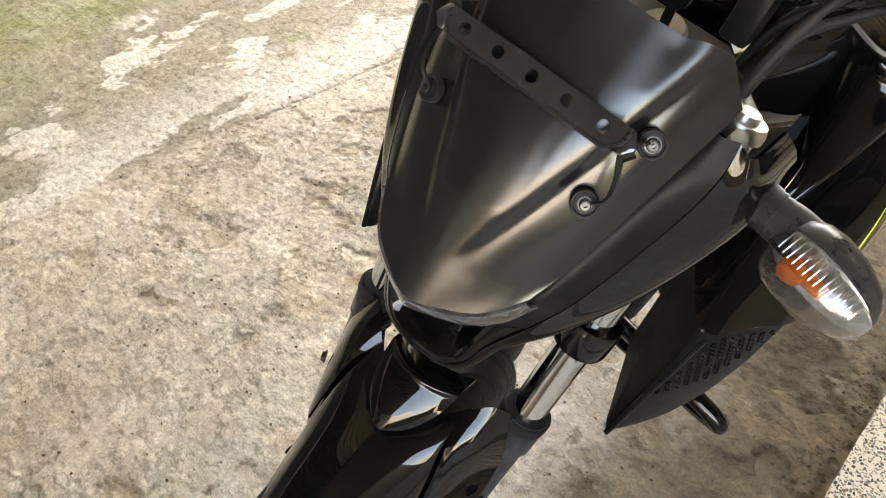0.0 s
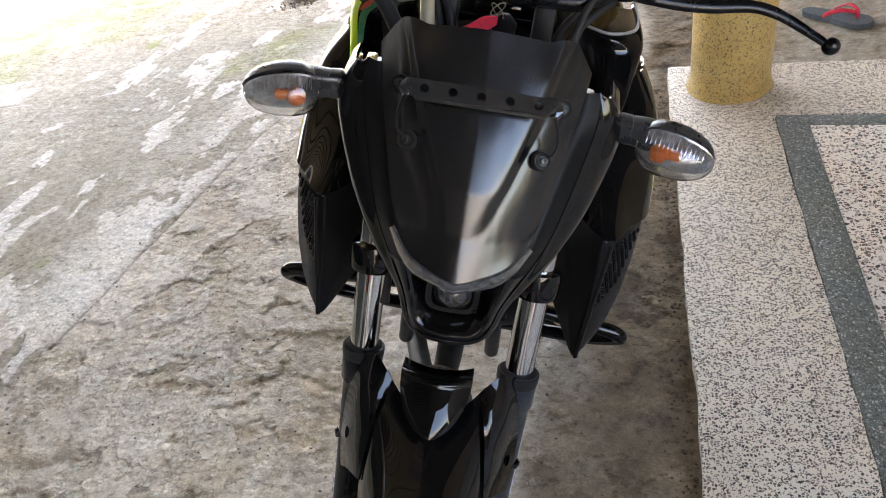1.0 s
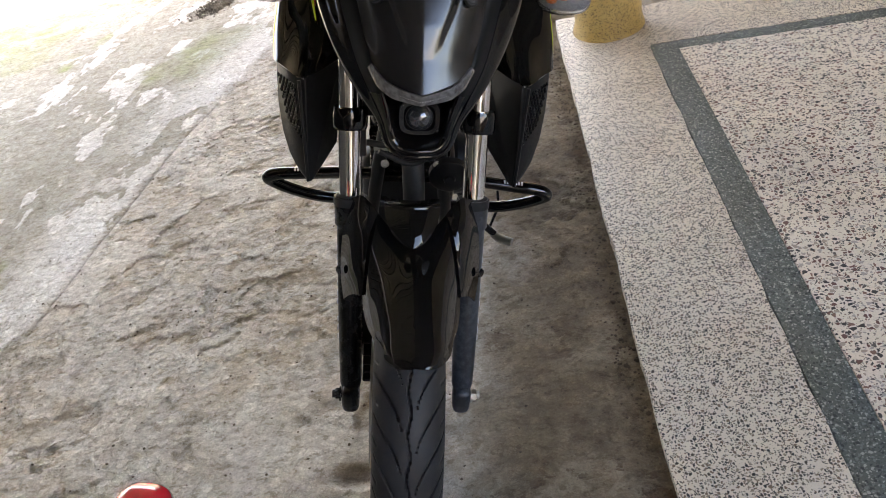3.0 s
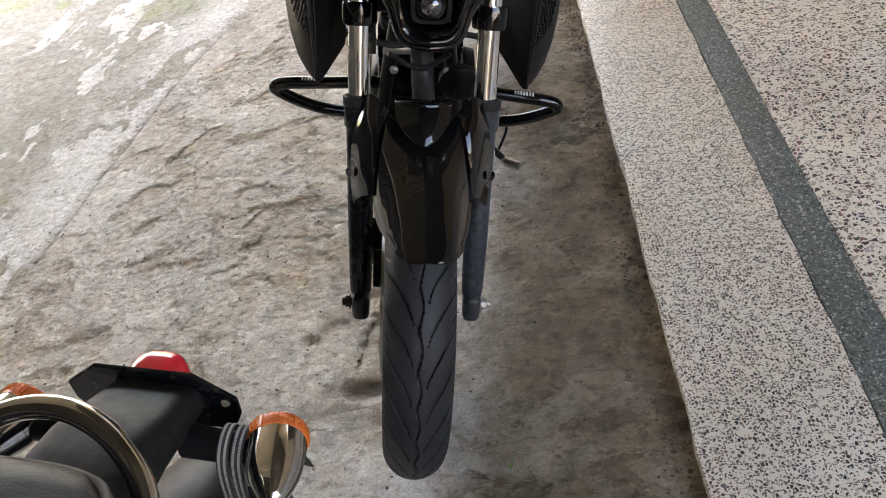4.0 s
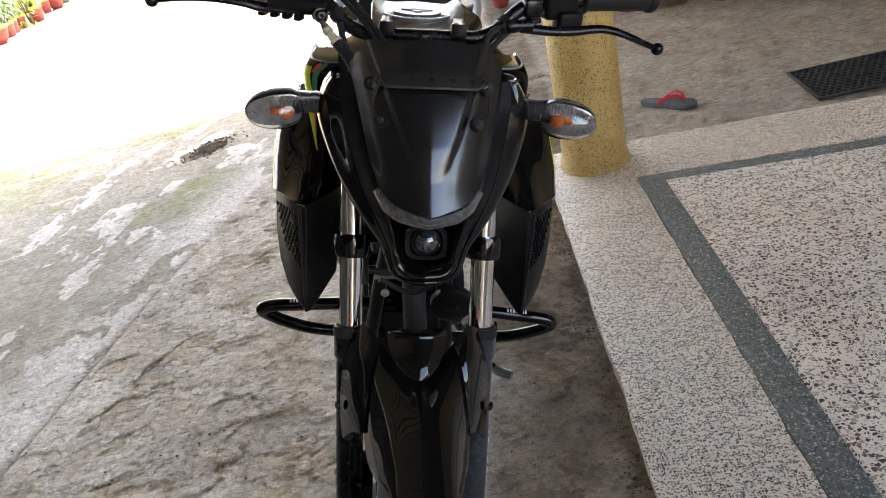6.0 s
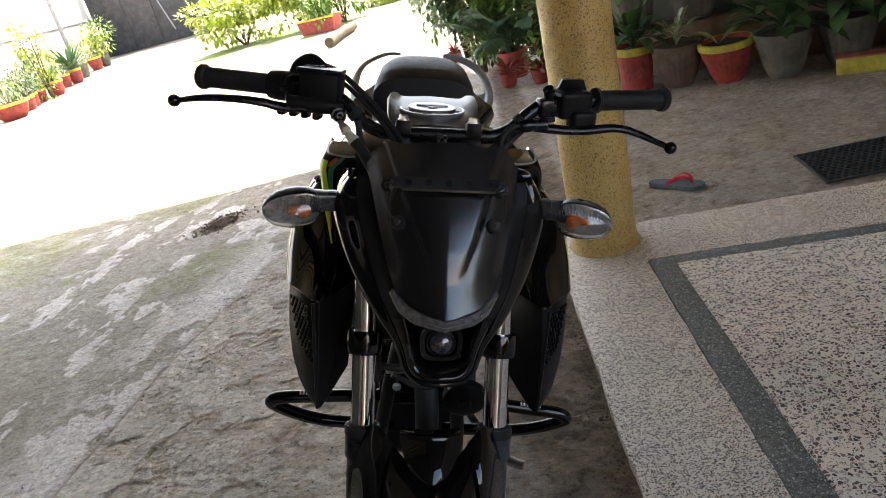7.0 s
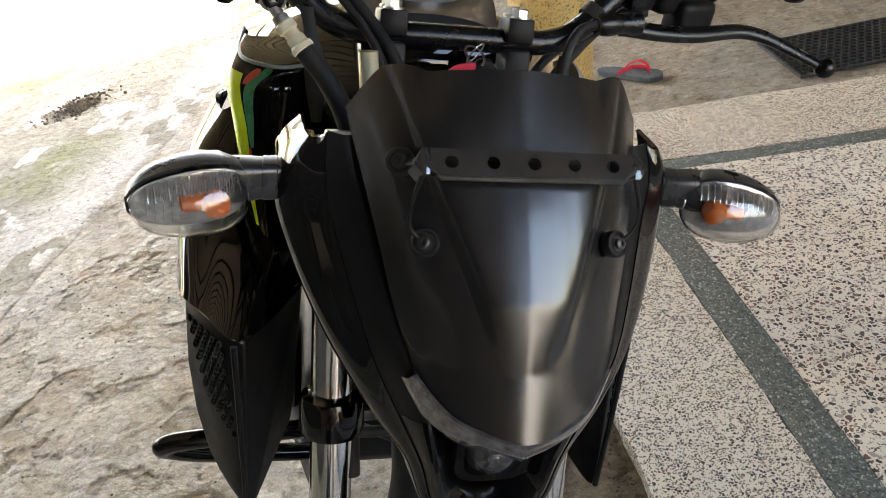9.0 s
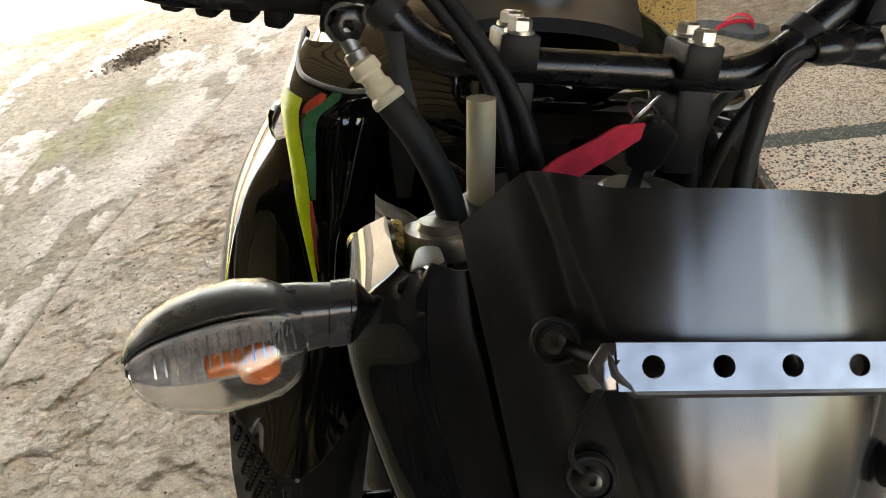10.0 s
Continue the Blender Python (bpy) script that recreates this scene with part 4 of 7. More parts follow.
COWL = [  # inner edge, groove, ridge, back edge
    [(0.104, 0.152, 1.050), (0.117, 0.157, 1.050), (0.128, 0.158, 1.045), (0.132, 0.200, 1.042)],
    [(0.100, 0.137, 1.028), (0.119, 0.143, 1.028), (0.141, 0.158, 1.022), (0.146, 0.215, 1.018)],
    [(0.092, 0.112, 1.000), (0.114, 0.128, 0.997), (0.148, 0.162, 0.990), (0.149, 0.225, 0.986)],
    [(0.080, 0.074, 0.958), (0.101, 0.094, 0.955), (0.133, 0.128, 0.946), (0.135, 0.205, 0.940)],
    [(0.070, 0.046, 0.926), (0.088, 0.067, 0.920), (0.113, 0.096, 0.910), (0.117, 0.180, 0.897)],
    [(0.055, 0.036, 0.888), (0.071, 0.050, 0.884), (0.088, 0.070, 0.873), (0.093, 0.150, 0.857)],
    [(0.044, 0.030, 0.850), (0.052, 0.037, 0.844), (0.061, 0.052, 0.836), (0.066, 0.120, 0.822)],
    [(0.037, 0.024, 0.820), (0.042, 0.028, 0.811), (0.047, 0.037, 0.803), (0.050, 0.105, 0.792)],
    [(0.024, 0.018, 0.808), (0.026, 0.021, 0.799), (0.028, 0.029, 0.791), (0.030, 0.100, 0.781)],
    [(0.000, 0.015, 0.806), (0.000, 0.018, 0.797), (0.000, 0.025, 0.789), (0.000, 0.100, 0.779)],
]


def cowl():
    bm = bmesh.new()
    lathe(bm, [(0.04, 0), (0.075, 0.03), (0.085, 0.08), (0.06, 0.12)], along((0, 0.19, 0.86), (0, 0.10, 0.93)), 24)
    body = nose("headlamp_cowl", bm, MATTE, moto, "black headlamp cowl", STEER)
    for sg in (-1, 1):
        bm = bmesh.new()
        sheet(bm, smooth_grid([r[1:] for r in COWL], 8, 7), 0.003)
        if sg < 0:
            flip_x(bm)
        nose("side_panel", bm, GLOSS, body, "glossy black cowl side", STEER)
        bm = bmesh.new()
        ins = [[(max(0.0, a[0] - 0.012) if i < 4 else a[0] - 0.004, a[1] + 0.012, a[2]), a, b] for i, (a, b, c, d) in enumerate(COWL[:6])]
        sheet(bm, smooth_grid(ins, 6, 7), 0.002)
        if sg < 0:
            flip_x(bm)
        nose("inner_panel", bm, MATTE, body, "matte black inner cowl strip", STEER)
        # lower rim round the lamp opening
        bm = bmesh.new()
        rim = [[(a[0] - 0.008 if a[0] > 0.01 else 0.0, a[1] + 0.02, a[2] + (0.008 if a[0] < 0.045 else 0)), a, b] for a, b, c, d in COWL[5:]]
        sheet(bm, smooth_grid(rim, 5, 7), 0.002)
        if sg < 0:
            flip_x(bm)
        nose("lamp_rim", bm, GLOSS, body, "", STEER)
    # lamp recess: a tub whose walls run back from the rim to a flat plate
    rim_in = [(sx * a[0], a[1], a[2]) for sx, row in ((1, COWL[5:]), (-1, COWL[5:-1][::-1])) for a, *_ in row]
    rim_in += [(-0.028, 0.026, 0.896), (0.0, 0.022, 0.897), (0.028, 0.026, 0.896)]
    bm = bmesh.new()
    back = [(x * 0.82, 0.072, 0.852 + (z - 0.852) * 0.84) for x, y, z in rim_in]
    midd = [(x * 0.93, y + 0.014, 0.852 + (z - 0.852) * 0.94) for x, y, z in rim_in]
    rings(bm, [rim_in, midd, back], cap=False)
    bm.faces.new([bm.verts.new(p) for p in back])
    bmesh.ops.remove_doubles(bm, verts=list(bm.verts), dist=0.0002)
    nose("lamp_recess", bm, GLOSS, body, "deep glossy black lamp recess", STEER)
    bm = bmesh.new()
    hull(bm, [(sx * 0.062, 0.085, 0.905) for sx in (-1, 1)] + [(sx * 0.05, 0.078, 0.85) for sx in (-1, 1)] + [(sx * 0.03, 0.078, 0.81) for sx in (-1, 1)] + [(sx * 0.05, 0.12, z) for sx in (-1, 1) for z in (0.81, 0.91)], 0.004)
    nose("lamp_backing", bm, MATTE, body, "", STEER)
    L0 = Vector((0, 0.042, 0.849))
    axis = Vector((0, -1, 0.12))
    LT = along(L0, L0 + axis)
    bm = bmesh.new()
    rows = []
    for w, h in ((0.033, -0.03), (0.031, 0.004), (0.029, 0.0065), (0.0225, 0.0065), (0.0205, 0.002)):
        rows.append([LT @ Vector((w * math.copysign(abs(math.cos(a)) ** 0.55, math.cos(a)), w * 0.9 * math.copysign(abs(math.sin(a)) ** 0.55, math.sin(a)), h)) for a in np.linspace(0, 2 * math.pi, 49)[:-1]])
    rings(bm, rows, cap=False)
    lathe(bm, [(0.0205, 0.004), (0.0205, -0.02), (0.002, -0.02)], LT, 40)
    lamp = nose("headlamp", bm, GLOSS, moto, "projector headlamp in a rounded square bezel", STEER)
    bm = bmesh.new()
    lathe(bm, [(0.0195 * math.cos(a), 0.001 + 0.017 * math.sin(a)) for a in np.linspace(0, 1.56, 14)], LT, 40)
    nose("lens", bm, surface("projector glass over a bright bowl", (0.11, 0.11, 0.118), 0.04, 0.75, var=0.2, rvar=0.02), lamp, "clear domed projector lens", STEER)
    for sx in (-1, 1):
        bm = bmesh.new()
        bolt(bm, LT @ Vector((sx * 0.026, -0.019 * sx, 0.0065)), axis, 0.002, 0.002)
        nose("bezel_screw", bm, SATIN, lamp, "", STEER)
    # ribbed position lamp below the screen
    edge_in = [Vector(p) for p in spline(SCREEN[0], 10)]
    bm = bmesh.new()
    low = []
    for i, q in enumerate(edge_in):
        t = i / (len(edge_in) - 1)
        low.append(Vector((q.x + 0.005 * t, q.y + 0.005 + 0.005 * t, float(np.interp(t, [0, 0.5, 0.8, 1], [0.8945, 0.8955, 0.9040, 0.9230])))))
    rows = [[(-p.x, p.y, p.z) for p in r[:0:-1]] + [tuple(p) for p in r] for r in ([p + Vector((0, -0.001, -0.001)) for p in edge_in], [(a + b) / 2 + Vector((0, -0.003, 0)) for a, b in zip(edge_in, low)], low)]
    sheet(bm, np.array(rows), 0.003)
    band = nose("position_lamp", bm, surface("smoked clear plastic", (0.07, 0.07, 0.074), 0.16, var=0.5, scale=150, coat=0.4), moto, "smoked ribbed position lamp band", STEER)
    bm = bmesh.new()
    n = 34
    for sg in (-1, 1):
        for i in range(n):
            t = (i + 0.5) / n
            k = t * (len(edge_in) - 1)
            q = edge_in[int(k)].lerp(edge_in[min(int(k) + 1, len(edge_in) - 1)], k % 1)
            e = low[int(k)].lerp(low[min(int(k) + 1, len(low) - 1)], k % 1)
            q, e = Vector((sg * q.x, q.y - 0.0022, q.z - 0.003)), Vector((sg * e.x, e.y - 0.0022, e.z + 0.001))
            tube(bm, [q, (q + e) / 2 + Vector((0, -0.003, 0)), e], 0.0010, 5, 1)
    tagged(nose("ribbing", bm, surface("frosted rib plastic", (0.42, 0.42, 0.43), 0.22, 0.3, var=0.4, scale=200), band, "fine pale ribs", STEER), kind="stuff")


cowl()


def indicator(sg):
    A, tip = Vector((sg * 0.1715, 0.163, 0.9985)), Vector((sg * 0.2465, 0.143, 0.998))
    bm = bmesh.new()
    arm = []
    for x, y, z, w, h in ((0.132, 0.180, 1.003, 0.013, 0.0150), (0.150, 0.174, 1.004, 0.012, 0.0138), (0.1505, 0.174, 1.004, 0.0128, 0.0146), (0.160, 0.171, 1.005, 0.0128, 0.0146), (0.1605, 0.171, 1.005, 0.012, 0.0138), (0.176, 0.168, 1.005, 0.013, 0.016), (0.190, 0.166, 1.004, 0.012, 0.017)):
        arm.append([(sg * x, y + w * math.copysign(abs(math.cos(a)) ** 0.5, math.cos(a)), z + h * math.copysign(abs(math.sin(a)) ** 0.5, math.sin(a))) for a in np.linspace(0, 2 * math.pi, 33)[:-1]])
    rings(bm, arm)
    root = part("turn_signal", bm, HOUSE, moto, "black stalk turn signal with clear lens", STEER)
    d = (tip - A)
    ux = d.normalized()
    uz = (Vector((0, -0.25, 1)) - ux * Vector((0, -0.25, 1)).dot(ux)).normalized()
    uy = uz.cross(ux) if sg > 0 else ux.cross(uz)
    if uy.y > 0:
        uy = -uy
    prof = [(0.0, 0.30), (0.03, 0.56), (0.09, 0.80), (0.2, 0.98), (0.36, 1.05), (0.55, 1.02), (0.72, 0.91), (0.86, 0.73), (0.95, 0.50), (1.0, 0.22)]

    def shell(a0, a1, k, grow=1.0, steps=16):
        rows = []
        for t, r in prof:
            row = []
            for j in range(steps + 1):
                a = a0 + (a1 - a0) * j / steps
                row.append(A + d * t + grow * r * (uy * k * 0.03 * math.cos(a) + uz * 0.0225 * math.sin(a)) - uz * 0.004 * t)
            rows.append(row)
        return rows

    bm = bmesh.new()
    sheet(bm, np.array([[q + uz * 0.003 for q in r] for r in shell(-math.pi / 2, math.pi / 2 + 0.02, -0.85, 1.14)]), 0.002)
    part("housing", bm, HOUSE, root, "satin dark grey housing", STEER)
    bm = bmesh.new()
    lens = [[q - uz * 0.0012 for q in r] for r in shell(-math.pi / 2, math.pi / 2, 0.78, 1.12)]
    sheet(bm, np.array(lens), 0.0015)
    part("lens", bm, CLEAR, root, "clear ribbed lens", STEER).visible_shadow = False
    bm = bmesh.new()
    sheet(bm, np.array([[q - uz * 0.0012 for q in r] for r in shell(-math.pi / 2, math.pi / 2, 0.10, 1.08)]), 0.001)
    part("reflector", bm, PALE, root, "pale silver reflector", STEER)
    bm = bmesh.new()
    c = A + d * 0.30 + uy * 0.006
    lathe(bm, [(0.0001, 0.0015), (0.006, 0.0035), (0.0095, 0.008), (0.0100, 0.013), (0.0085, 0.018), (0.004, 0.021), (0.0001, 0.0215)], along(c - uy * 0.008, c + uy), 20)
    lathe(bm, [(0.0001, 0.0), (0.0055, 0.001), (0.0065, 0.016), (0.005, 0.021)], along(c + d * 0.3 + uy * 0.001, c), 14)
    part("bulb", bm, ORANGE, root, "orange bulb", STEER)
    bm = bmesh.new()
    for row_f in (1.012,):
        edge = [A + d * t + row_f * r * uz * 0.0225 - uz * 0.004 * t for t, r in prof]
        tube(bm, edge, 0.0012, 6, 3)
        edge = [A + d * t - row_f * r * uz * 0.0225 - uz * 0.004 * t for t, r in prof]
        tube(bm, edge, 0.0012, 6, 3)
    for i in range(14):
        t = 0.1 + 0.75 * i / 13
        r = float(np.interp(t, [q[0] for q in prof], [q[1] for q in prof]))
        pts = [A + d * t + r * 1.01 * (uy * 0.72 * 0.03 * math.cos(a) + uz * 0.0225 * math.sin(a)) - uz * 0.004 * t for a in np.linspace(0.75, 1.45, 5)]
        tube(bm, pts, 0.0006, 4, 1)
    part("lens_trim", bm, PALE, root, "", STEER)
    # faceted cells of the reflector
    bm = bmesh.new()
    for i in range(34):
        t = 0.10 + 0.76 * i / 33
        r = float(np.interp(t, [q[0] for q in prof], [q[1] for q in prof]))
        tube(bm, [A + d * t + 0.86 * r * (uy * 0.003 + uz * 0.0225 * k) + uy * 0.0015 - uz * 0.004 * t for k in ((0.35, 0.7, 1.05) if i % 3 else (-0.9, -0.3, 0.3, 0.9))], 0.0004, 5, 1)
    tagged(part("flutes", bm, PALE, root, "bright upright flutes", STEER), kind="stuff")


indicator(-1)
indicator(1)


def handlebar():
    H = STEER
    bm = bmesh.new()
    half = [(0.0, 0.322, 1.070), (0.06, 0.322, 1.070), (0.092, 0.324, 1.072), (0.118, 0.330, 1.083), (0.145, 0.340, 1.107), (0.170, 0.352, 1.121), (0.20, 0.362, 1.125), (0.28, 0.386, 1.126), (0.395, 0.420, 1.126)]
    pts = [(-x, y, z) for x, y, z in half[:0:-1]] + half
    tube(bm, pts, 0.0113, 18, 6)
    bar = part("handlebar", bm, SATIN, moto, "satin black tubular handlebar", H)
    for sg in (-1, 1):
        # grip
        bm = bmesh.new()
        a, b = Vector((sg * 0.258, 0.3795, 1.126)), Vector((sg * 0.392, 0.4192, 1.126))
        L = (b - a).length
        prof = [(0.0125, 0), (0.0215, 0.001), (0.0215, 0.006), (0.0175, 0.009)]
        for i in range(14):
            z0 = 0.012 + (L - 0.03) * i / 14
            prof += [(0.0172, z0), (0.0166, z0 + 0.003), (0.0172, z0 + 0.006)]
        prof += [(0.0175, L - 0.014), (0.0205, L - 0.011), (0.021, L - 0.003), (0.0185, L + 0.001), (0.008, L + 0.004)]
        lathe(bm, prof, along(a, b), 28)
        part("grip", bm, RUBBER, bar, "black ribbed rubber grip", H)
        # riser
        bm = bmesh.new()
        x = sg * 0.056
        box(bm, (0.024, 0.034, 0.055), (x, 0.312, 1.038), (-14, 0, 0), 0.004)
        box(bm, (0.024, 0.036, 0.022), (x, 0.323, 1.080), (-14, 0, 0), 0.0025)
        ri = part("riser", bm, MATTE, moto, "satin black handlebar riser", H)
        for dy in (-0.011, 0.012):
            bm = bmesh.new()
            bolt(bm, (x, 0.326 + dy, 1.0905 - 0.2 * dy), (0, 0.24, 1), 0.0066, 0.009)
            part("riser_bolt", bm, STEEL, ri, "zinc plated bolt", H)
        bm = bmesh.new()
        tube(bm, [(sg * 0.128, 0.335, 1.091), (sg * 0.136, 0.338, 1.099)], 0.0135, 14, 1)
        part("cable_tie", bm, RUBBER, bar, "", H)
    # front brake side
    bm = bmesh.new()
    lathe(bm, [(0.014, 0), (0.023, 0.002), (0.025, 0.02), (0.023, 0.04), (0.014, 0.042)], along((-0.232, 0.371, 1.126), (-0.28, 0.386, 1.126)), 24)
    box(bm, (0.05, 0.045, 0.05), (-0.218, 0.360, 1.124), (0, 0, -17), 0.012, 3)
    tube(bm, [(-0.235, 0.385, 1.142), (-0.225, 0.392, 1.158), (-0.205, 0.385, 1.168), (-0.185, 0.37, 1.160)], [0.010, 0.012, 0.012, 0.008], 10, 4)
    for i in range(4):
        box(bm, (0.012, 0.02, 0.012), (-0.245 + 0.018 * i, 0.325, 1.098 - 0.002 * i), (0, 0, -17), 0.003)
    sw = part("throttle_housing", bm, MATTE, moto, "black throttle and switch housing", H)
    bm = bmesh.new()
    box(bm, (0.012, 0.004, 0.016), (-0.226, 0.334, 1.135), (20, 0, -17), 0.002)
    box(bm, (0.010, 0.006, 0.012), (-0.245, 0.338, 1.13), (20, 0, -17), 0.002)
    part("switch_button", bm, SATIN, sw, "", H)
    bm = bmesh.new()
    box(bm, (0.062, 0.05, 0.046), (-0.185, 0.338, 1.135), (-6, 2, -10), 0.004)
    tube(bm, [(-0.235, 0.318, 1.112), (-0.19, 0.315, 1.110), (-0.15, 0.318, 1.108)], 0.0125, 14, 4)
    mc = part("brake_master_cylinder", bm, MATTE, moto, "black square brake fluid reservoir", H)
    bm = bmesh.new()
    box(bm, (0.066, 0.054, 0.006), (-0.185, 0.340, 1.1615), (-6, 2, -10), 0.002)
    part("reservoir_lid", bm, SATIN, mc, "black reservoir lid", H)
    bm = bmesh.new()
    for r in range(4):
        for k in range(5):
            w = 0.0065 + 0.003 * ((r * 3 + k * 5) % 3) / 2
            box(bm, (w, 0.0028, 0.0006), (-0.206 + 0.0105 * k, 0.3225 + 0.0095 * r, 1.1635 + 0.0009 * r), (-6, 2, -10))
    tagged(part("print", bm, WHITEINK, mc, "rows of small white warning print", H), kind="stuff")
    bm = bmesh.new()
    tube(bm, [(-0.195, 0.312, 1.106), (-0.242, 0.308, 1.107), (-0.270, 0.302, 1.114), (-0.31, 0.297, 1.119), (-0.36, 0.297, 1.118), (-0.400, 0.301, 1.111)], [0.008, 0.0085, 0.0075, 0.0065, 0.006, 0.0045], 12, 5, 0.7)
    bmesh.ops.create_uvsphere(bm, u_segments=20, v_segments=12, radius=0.0098, matrix=pose(-0.4035, 0.302, 1.1105))
    part("brake_lever", bm, SATIN, moto, "dark brown-black brake lever with ball end", H)
    # banjo, sleeve and hose
    bm = bmesh.new()
    rod(bm, (-0.166, 0.300, 1.103), (-0.146, 0.296, 1.101), 0.0095, 20)
    bolt(bm, (-0.155, 0.294, 1.101), (0.25, -1, 0.2), 0.0085, 0.009)
    part("banjo_bolt", bm, SATIN, mc, "black banjo bolt", H)
    S = [Vector((-0.156, 0.291, 1.098)), Vector((-0.147, 0.283, 1.085)), Vector((-0.130, 0.272, 1.067))]
    bm = bmesh.new()
    lathe(bm, [(0.0048, 0), (0.0048, 0.012), (0.0066, 0.013), (0.0066, 0.018)], along(S[0], S[1]), 16)
    hose = part("brake_hose", bm, STEEL, moto, "black brake hose with a silver neck and clear yellowed sleeve", H)
    bm = bmesh.new()
    lathe(bm, [(0.006, 0), (0.0082, 0.002), (0.0084, 0.008), (0.0066, 0.0095), (0.0064, 0.014), (0.0078, 0.016), (0.0076, 0.021), (0.0094, 0.023), (0.0096, 0.0265), (0.0088, 0.0275)], along(S[1], S[2]), 18)
    part("sleeve", bm, CREAMY, hose, "clear yellowed plastic sleeve", H)
    bm = bmesh.new()
    tube(bm, [S[2], (-0.111, 0.259, 1.046), (-0.094, 0.242, 1.012), (-0.09, 0.22, 0.96), (-0.09, 0.20, 0.86), (-0.085, 0.13, 0.72)], 0.0088, 14, 6)
    part("hose_run", bm, RUBBER, hose, "black rubber hose", H)
    # clutch side
    bm = bmesh.new()
    box(bm, (0.058, 0.045, 0.046), (0.218, 0.366, 1.122), (0, 0, 17), 0.008, 3)
    hull(bm, [(0.193, 0.375, 1.135), (0.25, 0.392, 1.135), (0.20, 0.37, 1.16), (0.238, 0.382, 1.16), (0.205, 0.40, 1.158), (0.236, 0.405, 1.156), (0.193, 0.4, 1.13), (0.25, 0.41, 1.13)], 0.003)
    box(bm, (0.045, 0.03, 0.04), (0.235, 0.352, 1.095), (0, 0, 17), 0.008, 3)
    part("switch_housing", bm, MATTE, moto, "black switch housing", H)
    bm = bmesh.new()
    tube(bm, [(0.178, 0.35, 1.13), (0.176, 0.345, 1.142), (0.172, 0.342, 1.150)], 0.009, 12, 3)
    box(bm, (0.03, 0.03, 0.03), (0.172, 0.345, 1.118), (0, 0, 17), 0.006)
    tube(bm, [(0.128, 0.318, 1.092), (0.15, 0.322, 1.093), (0.172, 0.326, 1.094)], [0.0075, 0.011, 0.011, 0.0085, 0.0115, 0.0115], 14, 3)
    part("clutch_perch", bm, SATIN, moto, "black clutch lever perch", H)
    bm = bmesh.new()
    tube(bm, [(0.155, 0.325, 1.090), (0.20, 0.328, 1.086), (0.24, 0.333, 1.086), (0.285, 0.340, 1.090), (0.315, 0.338, 1.087), (0.345, 0.330, 1.078), (0.375, 0.318, 1.068)], [0.009, 0.0085, 0.0085, 0.0075, 0.0068, 0.006, 0.005], 12, 5, 0.75)
    bmesh.ops.create_uvsphere(bm, u_segments=20, v_segments=12, radius=0.0102, matrix=pose(0.379, 0.317, 1.067))
    part("clutch_lever", bm, SATIN, moto, "black clutch lever with ball end", H)
    bm = bmesh.new()
    tube(bm, [(0.130, 0.318, 1.092), (0.112, 0.312, 1.088), (0.100, 0.300, 1.072), (0.093, 0.285, 1.045), (0.088, 0.262, 1.0), (0.08, 0.24, 0.93), (0.06, 0.25, 0.8)], 0.0042, 12, 6)
    tube(bm, [(0.098, 0.297, 1.066), (0.091, 0.28, 1.035), (0.087, 0.26, 0.995)], 0.0062, 12, 4)
    part("clutch_cable", bm, RUBBER, moto, "black clutch cable", H)
    for off in (0.0, 0.012):
        bm = bmesh.new()
        tube(bm, [(0.19 - off, 0.352, 1.098), (0.15, 0.342 + off, 1.088), (0.115 - off, 0.325 + off, 1.06), (0.088 - off, 0.305 + off, 1.03), (0.07, 0.28, 0.98), (0.06, 0.25, 0.9)], 0.0048, 10, 6)
        part("wiring", bm, RUBBER, moto, "", H)
    bm = bmesh.new()
    tube(bm, [(-0.225, 0.388, 1.165), (-0.17, 0.372, 1.158), (-0.12, 0.345, 1.125), (-0.076, 0.31, 1.085), (-0.048, 0.28, 1.045), (-0.034, 0.25, 0.98), (-0.03, 0.25, 0.85)], 0.0048, 12, 6)
    tube(bm, [(-0.22, 0.38, 1.15), (-0.165, 0.36, 1.145), (-0.115, 0.335, 1.11), (-0.074, 0.30, 1.07), (-0.055, 0.27, 1.02), (-0.045, 0.24, 0.95)], 0.004, 12, 6)
    part("throttle_cable", bm, RUBBER, moto, "black throttle cables", H)
    bm = bmesh.new()
    rows = [[(x - 0.006 * w, y, z), (x, y - 0.001, z), (x + 0.006 * w, y, z)] for x, y, z, w in ((-0.128, 0.318, 1.088, 0.9), (-0.124, 0.305, 1.07, 0.8), (-0.121, 0.294, 1.05, 1.4), (-0.120, 0.284, 1.03, 1.3), (-0.119, 0.272, 1.005, 0.6))]
    sheet(bm, smooth_grid(rows, 6, 4), 0.002)
    part("hose_strap", bm, RUBBER, moto, "black rubber strap hanging from the bar", H)
    # upper chrome fork tube; the cream it reflects is put into its colour
    bm = bmesh.new()
    rod(bm, (-0.078, 0.288, 1.064), (-0.071, 0.272, 0.99), 0.0085, 18)
    part("fork_tube_top", bm, surface("chrome with painted cream reflection", (0.5, 0.46, 0.33), 0.35, 0.4, var=0.15), moto, "upper fork tube with its cream reflection in the colour", H)
    # ignition lock, key and strap
    bm = bmesh.new()
    lathe(bm, [(0.02, 0), (0.02, 0.022), (0.016, 0.027), (0.006, 0.027)], along((0.012, 0.262, 0.995), (0.012, 0.258, 1.03)), 24)
    part("ignition_lock", bm, STEEL, moto, "steel ignition lock", H)
    bm = bmesh.new()
